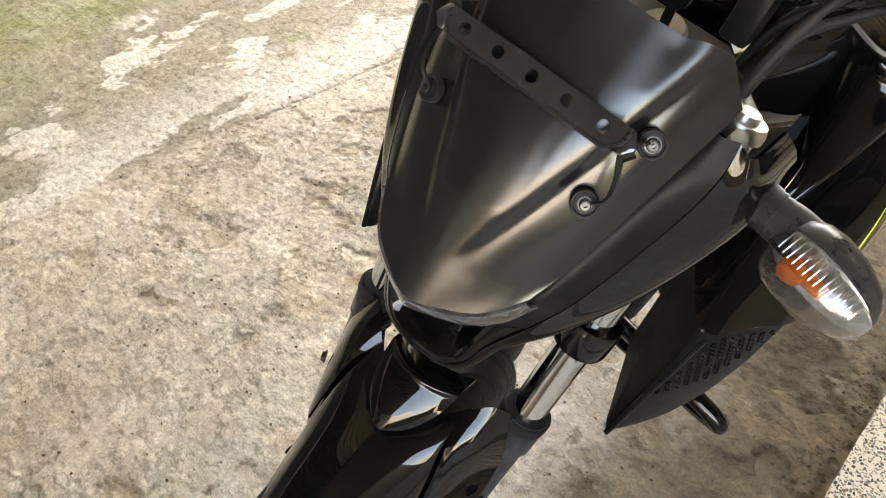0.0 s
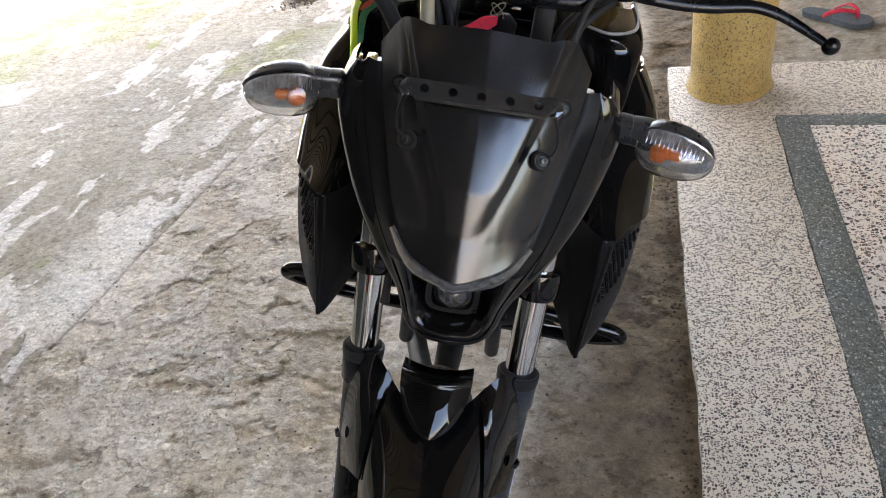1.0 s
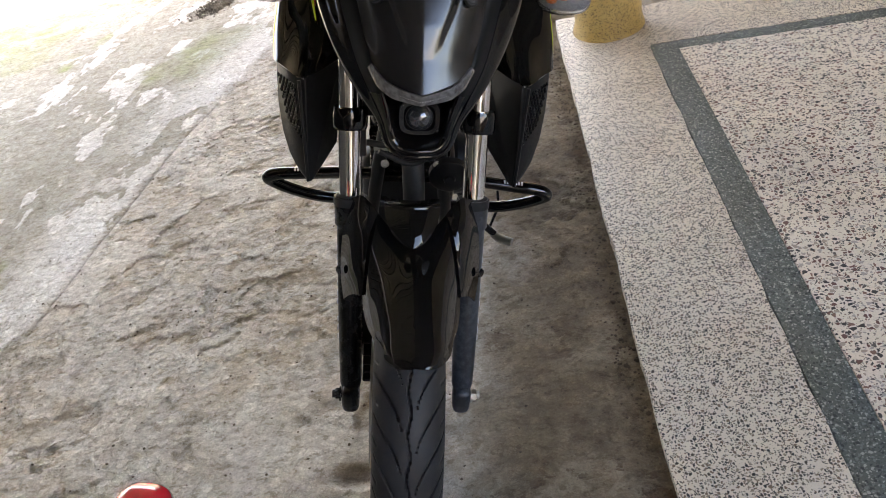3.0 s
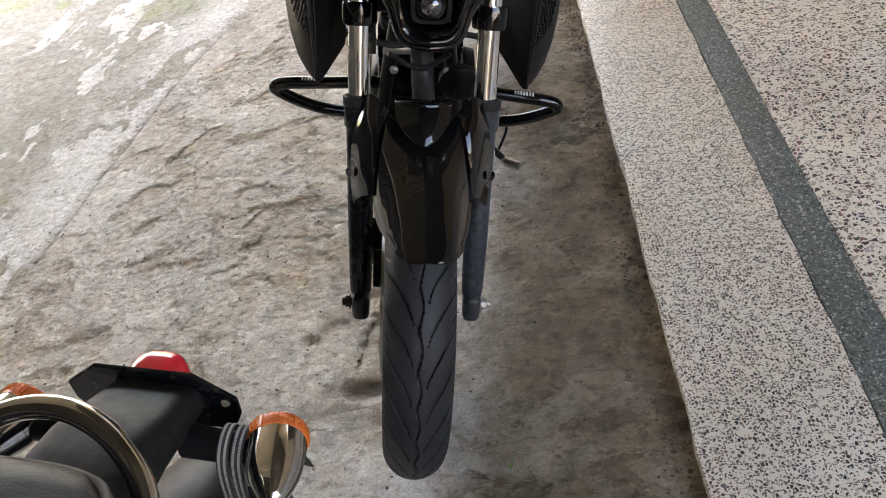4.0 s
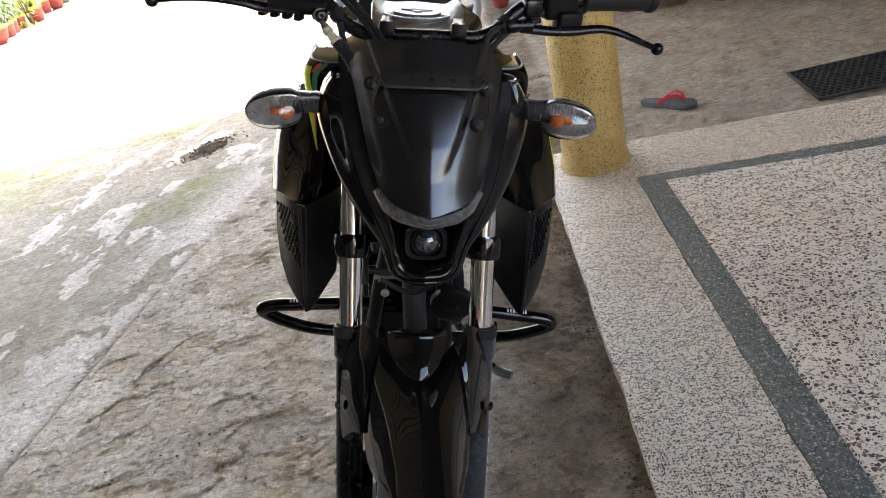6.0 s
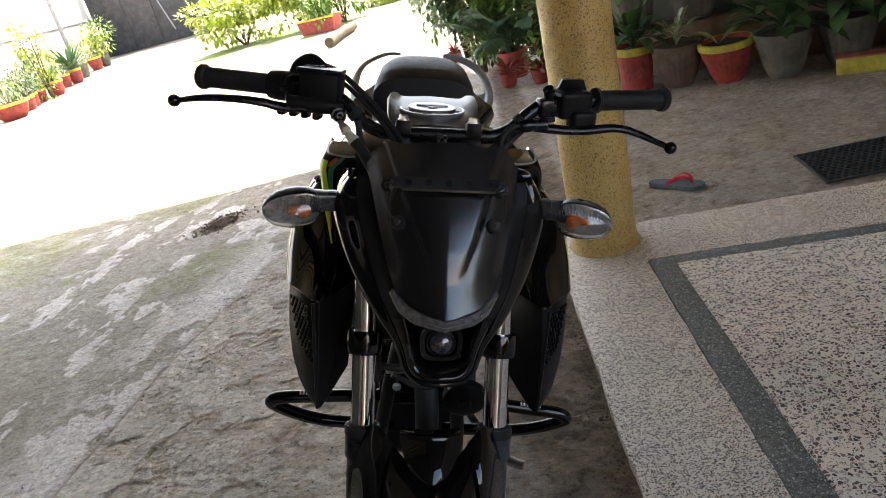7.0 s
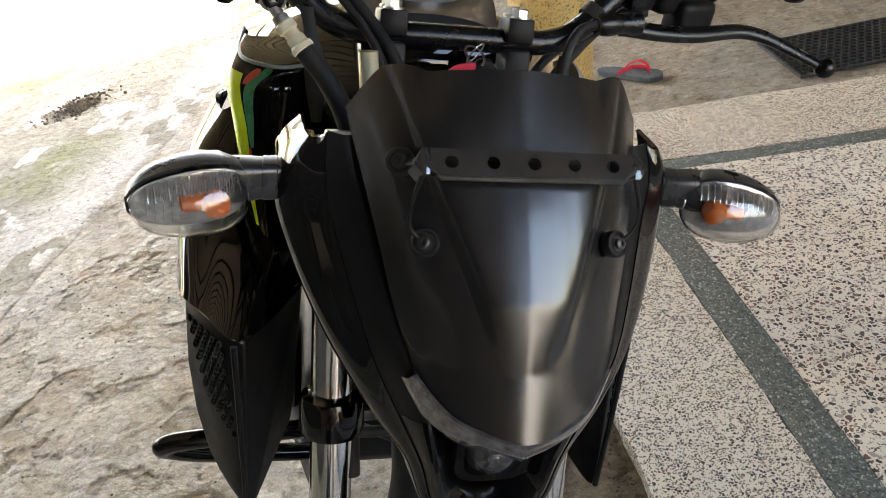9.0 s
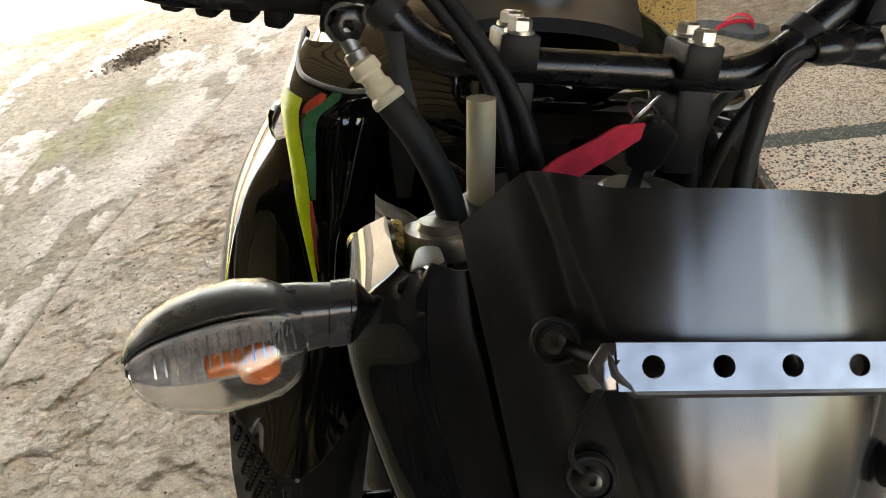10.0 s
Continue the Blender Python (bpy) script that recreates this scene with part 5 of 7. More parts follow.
    hull(bm, [(0.012 + 0.0155 * math.cos(a), 0.254 + s * 0.004, 1.058 + 0.018 * math.sin(a)) for a in (0.4, 1.3, 1.85, 2.75, 3.9, 4.4, 5.0, 5.5) for s in (-1, 1)], 0.002)
    box(bm, (0.008, 0.002, 0.03), (0.012, 0.257, 1.030))
    key = part("key", bm, MATTE, moto, "black plastic headed key", H)
    bm = bmesh.new()
    for sg, sh in ((1, 0), (-1, 0.002)):
        lathe(bm, [(0.0095, -0.0006), (0.0107, 0), (0.0095, 0.0006), (0.0085, 0), (0.0095, -0.0006)], along((0.003, 0.252, 1.078 + sh), (0.003 + 0.5 * sg, 0.7, 1.412)), 20, cap=False)
    part("key_ring", bm, STEEL, key, "steel key ring", H)
    bm = bmesh.new()
    st = spline([(0.004, 0.251, 1.068), (-0.012, 0.250, 1.060), (-0.028, 0.248, 1.048), (-0.044, 0.246, 1.037), (-0.056, 0.244, 1.020)], 6)
    rows = [[p + Vector((0.0, 0.001 * math.sin(6 * i), 0.0105 * min(1, 0.45 + 0.1 * i))), p + Vector((0, 0, -0.0105 * min(1, 0.45 + 0.1 * i)))] for i, p in enumerate(st)]
    sheet(bm, np.array([[tuple(r[0].lerp(r[1], q)) for q in (0, 0.25, 0.5, 0.75, 1)] for r in rows]), 0.002)
    part("strap", bm, STRAP, key, "red woven key strap", H)
    # yoke fittings beside the screen
    bm = bmesh.new()
    bolt(bm, (-0.137, 0.222, 1.005), (-1, -0.2, 0), 0.009, 0.014)
    box(bm, (0.012, 0.025, 0.03), (-0.128, 0.225, 1.0), (0, 0, 0), 0.003)
    part("pinch_bolt", bm, GOLD, moto, "yellow passivated pinch bolt", H)
    for sg in (-1, 1):
        bm = bmesh.new()
        hull(bm, [(sg * 0.122, 0.168, 0.99), (sg * 0.108, 0.17, 0.99), (sg * 0.124, 0.172, 1.034), (sg * 0.106, 0.174, 1.036), (sg * 0.118, 0.2, 1.026), (sg * 0.106, 0.2, 1.026), (sg * 0.12, 0.2, 0.99), (sg * 0.108, 0.2, 0.99)], 0.003)
        part("cowl_bracket", bm, SILVER, moto, "silver cowl bracket", H)


handlebar()


def tank():
    secs = [  # y, half width, bottom, top, roundness
        (0.355, 0.065, 0.86, 0.985, 3.0), (0.38, 0.092, 0.85, 1.003, 3.2), (0.43, 0.128, 0.84, 1.020, 3.2), (0.50, 0.166, 0.83, 1.036, 3.0),
        (0.58, 0.188, 0.82, 1.036, 2.8), (0.66, 0.176, 0.82, 1.018, 2.6), (0.74, 0.150, 0.81, 0.975, 2.4), (0.82, 0.118, 0.80, 0.915, 2.4), (0.88, 0.095, 0.79, 0.875, 2.4)]
    rows = []
    cs = spline([(a, b, c) for a, b, c, _, _ in secs], 5)
    ds = spline([(a, d, e) for a, _, _, d, e in secs], 5)
    n = 48
    for q, d in zip(cs, ds):
        y, w, z0, z1, k = q[0], q[1], q[2], d[1], d[2]
        zc, h = (z0 + z1) / 2, (z1 - z0) / 2
        row = []
        for j in range(n):
            a = 2 * math.pi * j / n
            c, s = math.cos(a), math.sin(a)
            taper = 1.0 - 0.18 * max(0, s) ** 2
            row.append((w * taper * math.copysign(abs(c) ** (2 / k), c), y, zc + h * math.copysign(abs(s) ** (2 / k), s)))
        rows.append(row)
    bm = bmesh.new()
    rings(bm, rows)
    tk = part("fuel_tank", bm, GLOSS, moto, "glossy black fuel tank with yellow and red graphics")
    # console round the filler
    ctrl = [[(-0.074, 0.455, 1.030), (-0.04, 0.447, 1.040), (0, 0.445, 1.043), (0.04, 0.447, 1.040), (0.074, 0.455, 1.030)],
            [(-0.082, 0.50, 1.045), (-0.045, 0.50, 1.047), (0, 0.50, 1.048), (0.045, 0.50, 1.047), (0.082, 0.50, 1.045)],
            [(-0.086, 0.55, 1.058), (-0.05, 0.55, 1.050), (0, 0.55, 1.050), (0.05, 0.55, 1.050), (0.086, 0.55, 1.058)],
            [(-0.086, 0.60, 1.066), (-0.058, 0.60, 1.052), (0, 0.605, 1.052), (0.058, 0.60, 1.052), (0.086, 0.60, 1.066)],
            [(-0.075, 0.635, 1.060), (-0.055, 0.64, 1.050), (0, 0.65, 1.050), (0.055, 0.64, 1.050), (0.075, 0.635, 1.060)]]
    bm = bmesh.new()
    sheet(bm, smooth_grid(ctrl, 6, 6), -0.012)
    con = part("filler_console", bm, surface("grey satin console paint", (0.035, 0.036, 0.038), 0.33, 0.25, var=0.06, rvar=0.02), tk, "grey satin filler surround")
    bm = bmesh.new()
    box(bm, (0.15, 0.07, 0.045), (0, 0.425, 1.012), (-24, 0, 0), 0.01)
    part("front_panel", bm, GLOSS, con, "glossy dark panel ahead of the filler")
    cm = pose(-0.002, 0.537, 1.0575, -2, 0, 0)
    bm = bmesh.new()
    lathe(bm, [(0.062, -0.004), (0.062, 0.004), (0.060, 0.006), (0.0565, 0.006), (0.0555, 0.004)], cm, 56)
    part("filler_ring", bm, CAPM, con, "brushed filler ring")
    bm = bmesh.new()
    lathe(bm, [(0.0555, 0.0042), (0.0445, 0.0042)], cm, 56, cap=False)
    part("filler_gasket", bm, SATIN, con, "")
    bm = bmesh.new()
    lathe(bm, [(0.0445, 0.0), (0.0445, 0.008), (0.043, 0.0095), (0.002, 0.0105)], cm, 56)
    cap = part("filler_cap", bm, CAPM, con, "round brushed alloy filler cap")
    bm = bmesh.new()
    hull(bm, [cm @ Vector(v) for v in [(x, y, z) for z in (0.008, 0.0125) for x, y in ((-0.03, 0.0), (-0.018, 0.006), (0.018, 0.006), (0.03, 0.0), (0.014, -0.009), (-0.014, -0.009))]], 0.001)
    part("lock_flap", bm, SILVER, cap, "silver lock flap")
    bm = bmesh.new()
    lathe(bm, [(0.009, 0.0105), (0.009, 0.0118), (0.001, 0.0118)], cm @ pose(0, -0.012, 0), 20)
    part("keyhole", bm, SATIN, cap, "")
    for i in range(5):
        a = 2 * math.pi * i / 5 + 0.95
        bm = bmesh.new()
        q = cm @ Vector((0.050 * math.cos(a), 0.050 * math.sin(a), 0.004))
        bolt(bm, q, (0, 0, 1), 0.0035, 0.003)
        part("cap_screw", bm, STEEL, con, "")

tank()


def shroud(sg):
    def s(p):
        return (sg * p[0], p[1], p[2])

    ctrl = [[(0.130, 0.480, 0.930), (0.165, 0.462, 0.938), (0.188, 0.455, 0.940), (0.206, 0.455, 0.930), (0.216, 0.520, 0.920), (0.205, 0.580, 0.910)],
            [(0.128, 0.415, 0.892), (0.168, 0.392, 0.899), (0.200, 0.388, 0.900), (0.2315, 0.404, 0.895), (0.240, 0.480, 0.880), (0.224, 0.560, 0.868)],
            [(0.128, 0.345, 0.855), (0.170, 0.300, 0.858), (0.206, 0.314, 0.858), (0.2395, 0.345, 0.849), (0.250, 0.450, 0.836), (0.236, 0.540, 0.822)],
            [(0.122, 0.300, 0.818), (0.178, 0.203, 0.821), (0.212, 0.244, 0.817), (0.2385, 0.292, 0.811), (0.250, 0.400, 0.785), (0.236, 0.500, 0.765)]]
    bm = bmesh.new()
    sheet(bm, smooth_grid([[s(p) for p in r] for r in ctrl], 8, 7), 0.004 * sg)
    top = part("tank_shroud", bm, GLOSS, moto, "glossy black tank shroud with a yellow edge", angle=50)
    lo = [(0.238, 0.294, 0.809), (0.179, 0.204, 0.819), (0.177, 0.151, 0.652), (0.173, 0.154, 0.644), (0.194, 0.178, 0.651), (0.213, 0.205, 0.668), (0.228, 0.238, 0.698), (0.2365, 0.268, 0.740), (0.237, 0.286, 0.778), (0.205, 0.44, 0.74), (0.16, 0.36, 0.665), (0.135, 0.25, 0.67), (0.125, 0.30, 0.82)]
    bm = bmesh.new()
    hull(bm, [s(p) for p in lo], 0.005, 2)
    tree = BVHTree.FromBMesh(bm)
    low = part("radiator_cowl", bm, MATTE, moto, "matte black air scoop with a honeycomb insert")
    # raised honeycomb on the front face
    J, I, P, O = (Vector(s(p)) for p in ((0.231, 0.286, 0.79), (0.200, 0.218, 0.800), (0.190, 0.172, 0.708), (0.215, 0.230, 0.728)))
    nrm = ((I - J).cross(O - J)).normalized()
    if nrm.y > 0:
        nrm = -nrm
    bm = bmesh.new()
    for r in range(12):
        for c in range(6):
            u, v = (c + 0.4 + 0.5 * (r % 2)) / 6.7, (r + 0.6) / 13
            q = (J.lerp(I, u)).lerp(O.lerp(P, u), v)
            spot, face, _, _ = tree.ray_cast(q + nrm * 0.05, -nrm)
            if spot is None:
                continue
            w = 0.0036 * (1 - 0.15 * v)
            lathe(bm, [(w, -0.001), (w, 0.0022), (w * 0.72, 0.0024), (w * 0.6, -0.001)], along(spot, spot + face), 6)
    tagged(part("honeycomb", bm, SATIN, low, "fine black honeycomb"), kind="stuff")
    bm = bmesh.new()
    tube(bm, [s((0.187, 0.196, 0.82)), s((0.182, 0.172, 0.74)), s((0.177, 0.150, 0.652))], 0.0030, 8, 4)
    part("scoop_edge", bm, MATTE, low, "")
    bm = bmesh.new()
    tube(bm, [s((0.180, 0.201, 0.8205)), s((0.212, 0.243, 0.8165)), s((0.240, 0.292, 0.8105))], 0.0013, 6, 4)
    part("joint_line", bm, DULL, low, "worn bright joint edge")
    # thin yellow edge line
    bm = bmesh.new()
    tube(bm, [s((0.2075, 0.453, 0.931)), s((0.2335, 0.402, 0.896)), s((0.2418, 0.343, 0.850)), s((0.2412, 0.296, 0.814))], [0.0007, 0.0014, 0.0018, 0.0012], 8, 5)
    part("edge_stripe", bm, NEON, top, "neon yellow edge stripe")
    # tank wing with the yellow, red and green flash
    wing = [[(0.100, 0.520, 1.000), (0.115, 0.500, 1.001), (0.150, 0.500, 1.002), (0.182, 0.505, 1.000), (0.186, 0.540, 0.996)],
            [(0.098, 0.470, 0.990), (0.108, 0.450, 0.993), (0.150, 0.426, 0.993), (0.191, 0.464, 0.991), (0.193, 0.530, 0.988)],
            [(0.104, 0.476, 0.970), (0.134, 0.428, 0.972), (0.172, 0.420, 0.972), (0.200, 0.444, 0.971), (0.200, 0.520, 0.965)],
            [(0.116, 0.452, 0.940), (0.143, 0.400, 0.942), (0.172, 0.392, 0.942), (0.192, 0.404, 0.941), (0.194, 0.470, 0.935)],
            [(0.128, 0.424, 0.916), (0.150, 0.374, 0.919), (0.170, 0.368, 0.919), (0.186, 0.376, 0.919), (0.188, 0.430, 0.91)],
            [(0.144, 0.400, 0.895), (0.159, 0.350, 0.899), (0.168, 0.344, 0.899), (0.178, 0.350, 0.899), (0.180, 0.390, 0.89)],
            [(0.150, 0.350, 0.858), (0.157, 0.312, 0.862), (0.161, 0.308, 0.862), (0.166, 0.312, 0.862), (0.168, 0.340, 0.855)]]
    G = smooth_grid([[s(p) for p in r] for r in wing], 8, 8)
    bm = bmesh.new()
    sheet(bm, G, -0.004 * sg)
    wg = part("tank_wing", bm, GLOSS, moto, "glossy black tank wing with a yellow flash", angle=50)

    def band(name, u0, u1, v0, v1, material, label, lift):
        """A strip of film on the wing between two columns, tapered at both ends."""
        R = G.shape[0]
        lo_, hi_ = int(v0 * (R - 1)), int(v1 * (R - 1))
        rows = []
        for i in range(lo_, hi_ + 1):
            t = (i - lo_) / (hi_ - lo_)
            half = (u1 - u0) / 2 * math.sin(math.pi * (0.08 + 0.84 * t)) ** 0.6
            mid = (u0 + u1) / 2
            row = []
            for k in range(5):
                f = (mid - half + 2 * half * k / 4) * (G.shape[1] - 1)
                a = min(int(f), G.shape[1] - 2)
                q = G[i, a] * (1 - f + a) + G[i, a + 1] * (f - a)
                row.append((q[0] + sg * lift, q[1] - lift * 1.5, q[2] + lift * 0.3))
            rows.append(row)
        b = bmesh.new()
        sheet(b, np.array(rows), 0.0004)
        part(name, b, material, wg, label)

    bm = bmesh.new()
    tube(bm, [s(p) for p in ((0.187, 0.535, 0.998), (0.190, 0.478, 0.993), (0.181, 0.445, 0.9935), (0.150, 0.4255, 0.9945), (0.120, 0.438, 0.995), (0.106, 0.453, 0.995), (0.112, 0.483, 0.999))], 0.0022, 8, 5)
    part("wing_rim", bm, SILVER, wg, "bright rim line")
    if sg > 0:
        return
    band("flash_stripe", 0.57, 0.82, 0.26, 0.96, NEON, "neon yellow flash", 0.0012)
    band("red_accent", 0.56, 0.61, 0.20, 0.33, REDFILM, "red accent line", 0.0016)
    band("red_accent", 0.53, 0.58, 0.62, 0.88, REDFILM, "red accent line", 0.0016)
    band("green_accent", 0.50, 0.58, 0.18, 0.62, GREENFILM, "dark green accent line", 0.0009)



shroud(-1)
shroud(1)


def chassis():
    def bend(bm):
        """The guard sits skewed from an old knock: one end higher than the other."""
        for v in bm.verts:
            v.co.z -= 0.044 * v.co.x

    for sg in (-1, 1):
        bm = bmesh.new()
        tube(bm, [(sg * x, y, z) for x, y, z in ((0.06, 0.372, 0.520), (0.15, 0.366, 0.517), (0.215, 0.361, 0.514), (0.255, 0.357, 0.513), (0.279, 0.356, 0.508), (0.2885, 0.359, 0.498), (0.280, 0.369, 0.482), (0.250, 0.388, 0.453), (0.205, 0.413, 0.421), (0.15, 0.422, 0.410), (0.05, 0.43, 0.402))], 0.0128, 18, 6)
        bend(bm)
        g = part("crash_guard", bm, GLOSS, moto, "glossy black tubular crash guard")
        bm = bmesh.new()
        for i in range(7):
            box(bm, (0.0035, 0.008, 0.0008), (sg * (0.196 + 0.006 * i), 0.357 - 0.0004 * i, 0.5268 - 0.0001 * i), (28, 0, 0))
        bend(bm)
        tagged(part("print", bm, WHITEINK, g, "small row of white print"), kind="stuff")
        # frame rails
        bm = bmesh.new()
        tube(bm, [(sg * 0.035, 0.27, 0.90), (sg * 0.07, 0.36, 0.84), (sg * 0.12, 0.55, 0.78), (sg * 0.13, 0.8, 0.72), (sg * 0.11, 0.93, 0.55), (sg * 0.10, 0.95, 0.40)], 0.016, 12, 5)
        tube(bm, [(sg * 0.03, 0.28, 0.80), (sg * 0.055, 0.34, 0.62), (sg * 0.075, 0.38, 0.45), (sg * 0.085, 0.44, 0.30)], 0.014, 12, 5)
        tube(bm, [(sg * 0.11, 0.80, 0.74), (sg * 0.11, 1.1, 0.82), (sg * 0.09, 1.45, 0.87)], 0.012, 10, 5)
        part("frame_rail", bm, MATTE, moto, "black frame tube")
        bm = bmesh.new()
        tube(bm, [(sg * 0.085, 0.93, 0.36), (sg * 0.11, 1.1, 0.33), (sg * 0.115, 1.34, 0.30)], 0.02, 12, 5, 0.6)
        part("swingarm", bm, SATIN, moto, "black swingarm leg")
        bm = bmesh.new()
        tube(bm, [(sg * 0.1, 0.92, 0.36), (sg * 0.2, 0.93, 0.34)], 0.009, 10, 1)
        tube(bm, [(sg * 0.19, 0.93, 0.34), (sg * 0.27, 0.94, 0.34)], 0.014, 10, 1)
        part("footpeg", bm, RUBBER, moto, "")
    bm = bmesh.new()
    rod(bm, (0, 0.262, 0.74), (0, 0.20 + 0.125, 0.96), 0.028, 24)
    part("headstock", bm, MATTE, moto, "black headstock")
    # engine with cooling fins
    bm = bmesh.new()
    box(bm, (0.22, 0.36, 0.24), (0.0, 0.72, 0.34), (0, 0, 0), 0.04, 3)
    lathe(bm, [(0.075, 0), (0.085, 0.02), (0.08, 0.04), (0.03, 0.045)], pose(0.1, 0.70, 0.34, 0, 90, 0), 32)
    lathe(bm, [(0.075, 0), (0.085, 0.02), (0.08, 0.04), (0.03, 0.045)], pose(-0.1, 0.70, 0.34, 0, -90, 0), 32)
    eng = part("engine", bm, MATTE, moto, "black air cooled engine")
    for i in range(9):
        bm = bmesh.new()
        box(bm, (0.17, 0.17, 0.006), (0, 0.545 - 0.010 * i, 0.47 + 0.021 * i), (26, 0, 0), 0.003)
        part("cooling_fin", bm, SATIN, eng, "")
    bm = bmesh.new()
    box(bm, (0.12, 0.12, 0.24), (0, 0.50, 0.56), (26, 0, 0), 0.01)
    part("cylinder", bm, MATTE, eng, "")
    bm = bmesh.new()
    box(bm, (0.16, 0.16, 0.06), (0, 0.435, 0.69), (26, 0, 0), 0.015, 3)
    part("cylinder_head", bm, SATIN, eng, "")
    bm = bmesh.new()
    tube(bm, [(0.0, 0.40, 0.655), (0.0, 0.33, 0.64), (0.004, 0.285, 0.59), (0.008, 0.275, 0.50), (0.0, 0.30, 0.36), (-0.03, 0.38, 0.24), (-0.09, 0.6, 0.2), (-0.14, 0.9, 0.24)], 0.0215, 18, 6)
    ex = part("exhaust", bm, surface("heat darkened steel", (0.02, 0.019, 0.018), 0.6, 0.3, var=0.3, dust=0.08), moto, "dull steel exhaust pipe")
    bm = bmesh.new()
    lathe(bm, [(0.02, 0), (0.045, 0.06), (0.052, 0.2), (0.05, 0.4), (0.03, 0.45), (0.015, 0.44)], along((-0.15, 0.95, 0.25), (-0.19, 1.42, 0.47)), 28)
    part("muffler", bm, SATIN, ex, "black muffler")
    bm = bmesh.new()
    lathe(bm, [(0.036, -0.012), (0.04, -0.008), (0.04, 0.008), (0.034, 0.012), (0.012, 0.014), (0.01, 0.02)], pose(0.075, 0.295, 0.575, 100, 0, 0), 28)
    part("horn", bm, MATTE, moto, "round black horn")
    for sg in (-1, 1):
        for x, y, z in ((0.042, 0.262, 0.70), (0.05, 0.29, 0.60)):
            bm = bmesh.new()
            bolt(bm, (sg * x, y, z), (0, -1, 0.2), 0.006, 0.006)
            part("frame_bolt", bm, STEEL, moto, "")
    bm = bmesh.new()
    box(bm, (0.075, 0.02, 0.09), (-0.01, 0.25, 0.735), (-20, 0, 0), 0.006)
    tube(bm, [(-0.08, 0.19, 0.71), (-0.04, 0.2, 0.70), (0.02, 0.21, 0.715), (0.07, 0.22, 0.72)], 0.006, 10, 5)
    tube(bm, [(-0.06, 0.24, 0.66), (0.0, 0.245, 0.63), (0.05, 0.25, 0.66)], 0.005, 10, 5)
    part("harness", bm, RUBBER, moto, "black cables below the lamp")
    bm = bmesh.new()
    box(bm, (0.05, 0.004, 0.014), (-0.045, 0.262, 0.655), (0, 0, 4), 0.002)
    part("bracket_plate", bm, STEEL, moto, "")
    # side stand
    bm = bmesh.new()
    tube(bm, [(0.10, 0.72, 0.30), (0.16, 0.73, 0.19), (0.215, 0.742, 0.105), (0.252, 0.742, 0.066)], 0.010, 12, 5)
    tube(bm, [(0.235, 0.74, 0.085), (0.262, 0.80, 0.12), (0.262, 0.84, 0.15)], 0.004, 8, 4)
    st = part("side_stand", bm, SATIN, moto, "black side stand with a worn bright foot")
    bm = bmesh.new()
    tube(bm, [(0.247, 0.742, 0.068), (0.268, 0.728, 0.060), (0.300, 0.708, 0.064)], [0.010, 0.014, 0.013], 14, 4, 0.6)
    part("stand_foot", bm, STEEL, st, "worn bright steel foot")
    # seat and tail
    def seat(rows, name, label, material):
        b = bmesh.new()
        rows = [[(w * math.copysign(abs(math.cos(a)) ** 0.6, math.cos(a)), y, zc + h * math.copysign(abs(math.sin(a)) ** 0.75, math.sin(a))) for a in np.linspace(0, 2 * math.pi, 33)[:-1]] for y, w, zc, h in rows]
        rings(b, [r for r in rows])
        return part(name, b, material, moto, label)
    seat([(0.80, 0.05, 0.84, 0.02), (0.82, 0.09, 0.85, 0.035), (0.92, 0.12, 0.855, 0.04), (1.02, 0.132, 0.87, 0.05), (1.06, 0.132, 0.90, 0.07)], "rider_seat", "black rider seat", LEATHER)
    seat([(1.04, 0.126, 0.90, 0.05), (1.06, 0.134, 0.945, 0.075), (1.10, 0.130, 0.965, 0.072), (1.20, 0.120, 0.985, 0.062), (1.32, 0.105, 0.985, 0.05), (1.42, 0.08, 0.97, 0.04), (1.46, 0.05, 0.96, 0.02)], "pillion_seat", "raised black pillion seat with a grey hump", LEATHER)
    for sg in (-1, 1):
        bm = bmesh.new()
        tube(bm, [(sg * 0.13, 1.12, 0.90), (sg * 0.175, 1.18, 0.915), (sg * 0.192, 1.30, 0.945), (sg * 0.172, 1.40, 0.985), (sg * 0.11, 1.45, 1.012), (sg * 0.065, 1.46, 1.014)], [0.012, 0.016, 0.014, 0.011, 0.010, 0.008], 14, 6, 0.6)
        tube(bm, [(sg * 0.192, 1.28, 0.94), (sg * 0.15, 1.30, 0.92), (sg * 0.11, 1.32, 0.92)], 0.010, 10, 4, 0.6)
        part("grab_rail", bm, SILVER, moto, "silver grey grab rail")
        bm = bmesh.new()
        hull(bm, [(sg * 0.10, 1.0, 0.83), (sg * 0.19, 1.16, 0.935), (sg * 0.205, 1.2, 0.90), (sg * 0.19, 1.2, 0.86), (sg * 0.10, 1.5, 0.95), (sg * 0.08, 1.52, 0.91), (sg * 0.12, 1.05, 0.90)], 0.008)
        part("tail_panel", bm, GLOSS, moto, "glossy black tail panel")
        bm = bmesh.new()
        hull(bm, [(sg * 0.10, 0.82, 0.70), (sg * 0.17, 0.86, 0.79), (sg * 0.14, 0.84, 0.83), (sg * 0.16, 1.05, 0.76), (sg * 0.12, 1.05, 0.84), (sg * 0.09, 1.0, 0.66)], 0.008)
        part("side_cover", bm, MATTE, moto, "black side cover")
    bm = bmesh.new()
    box(bm, (0.09, 0.05, 0.05), (0, 1.52, 0.92), (0, 0, 0), 0.015, 3)
    part("tail_lamp", bm, REDLENS, moto, "red tail lamp")
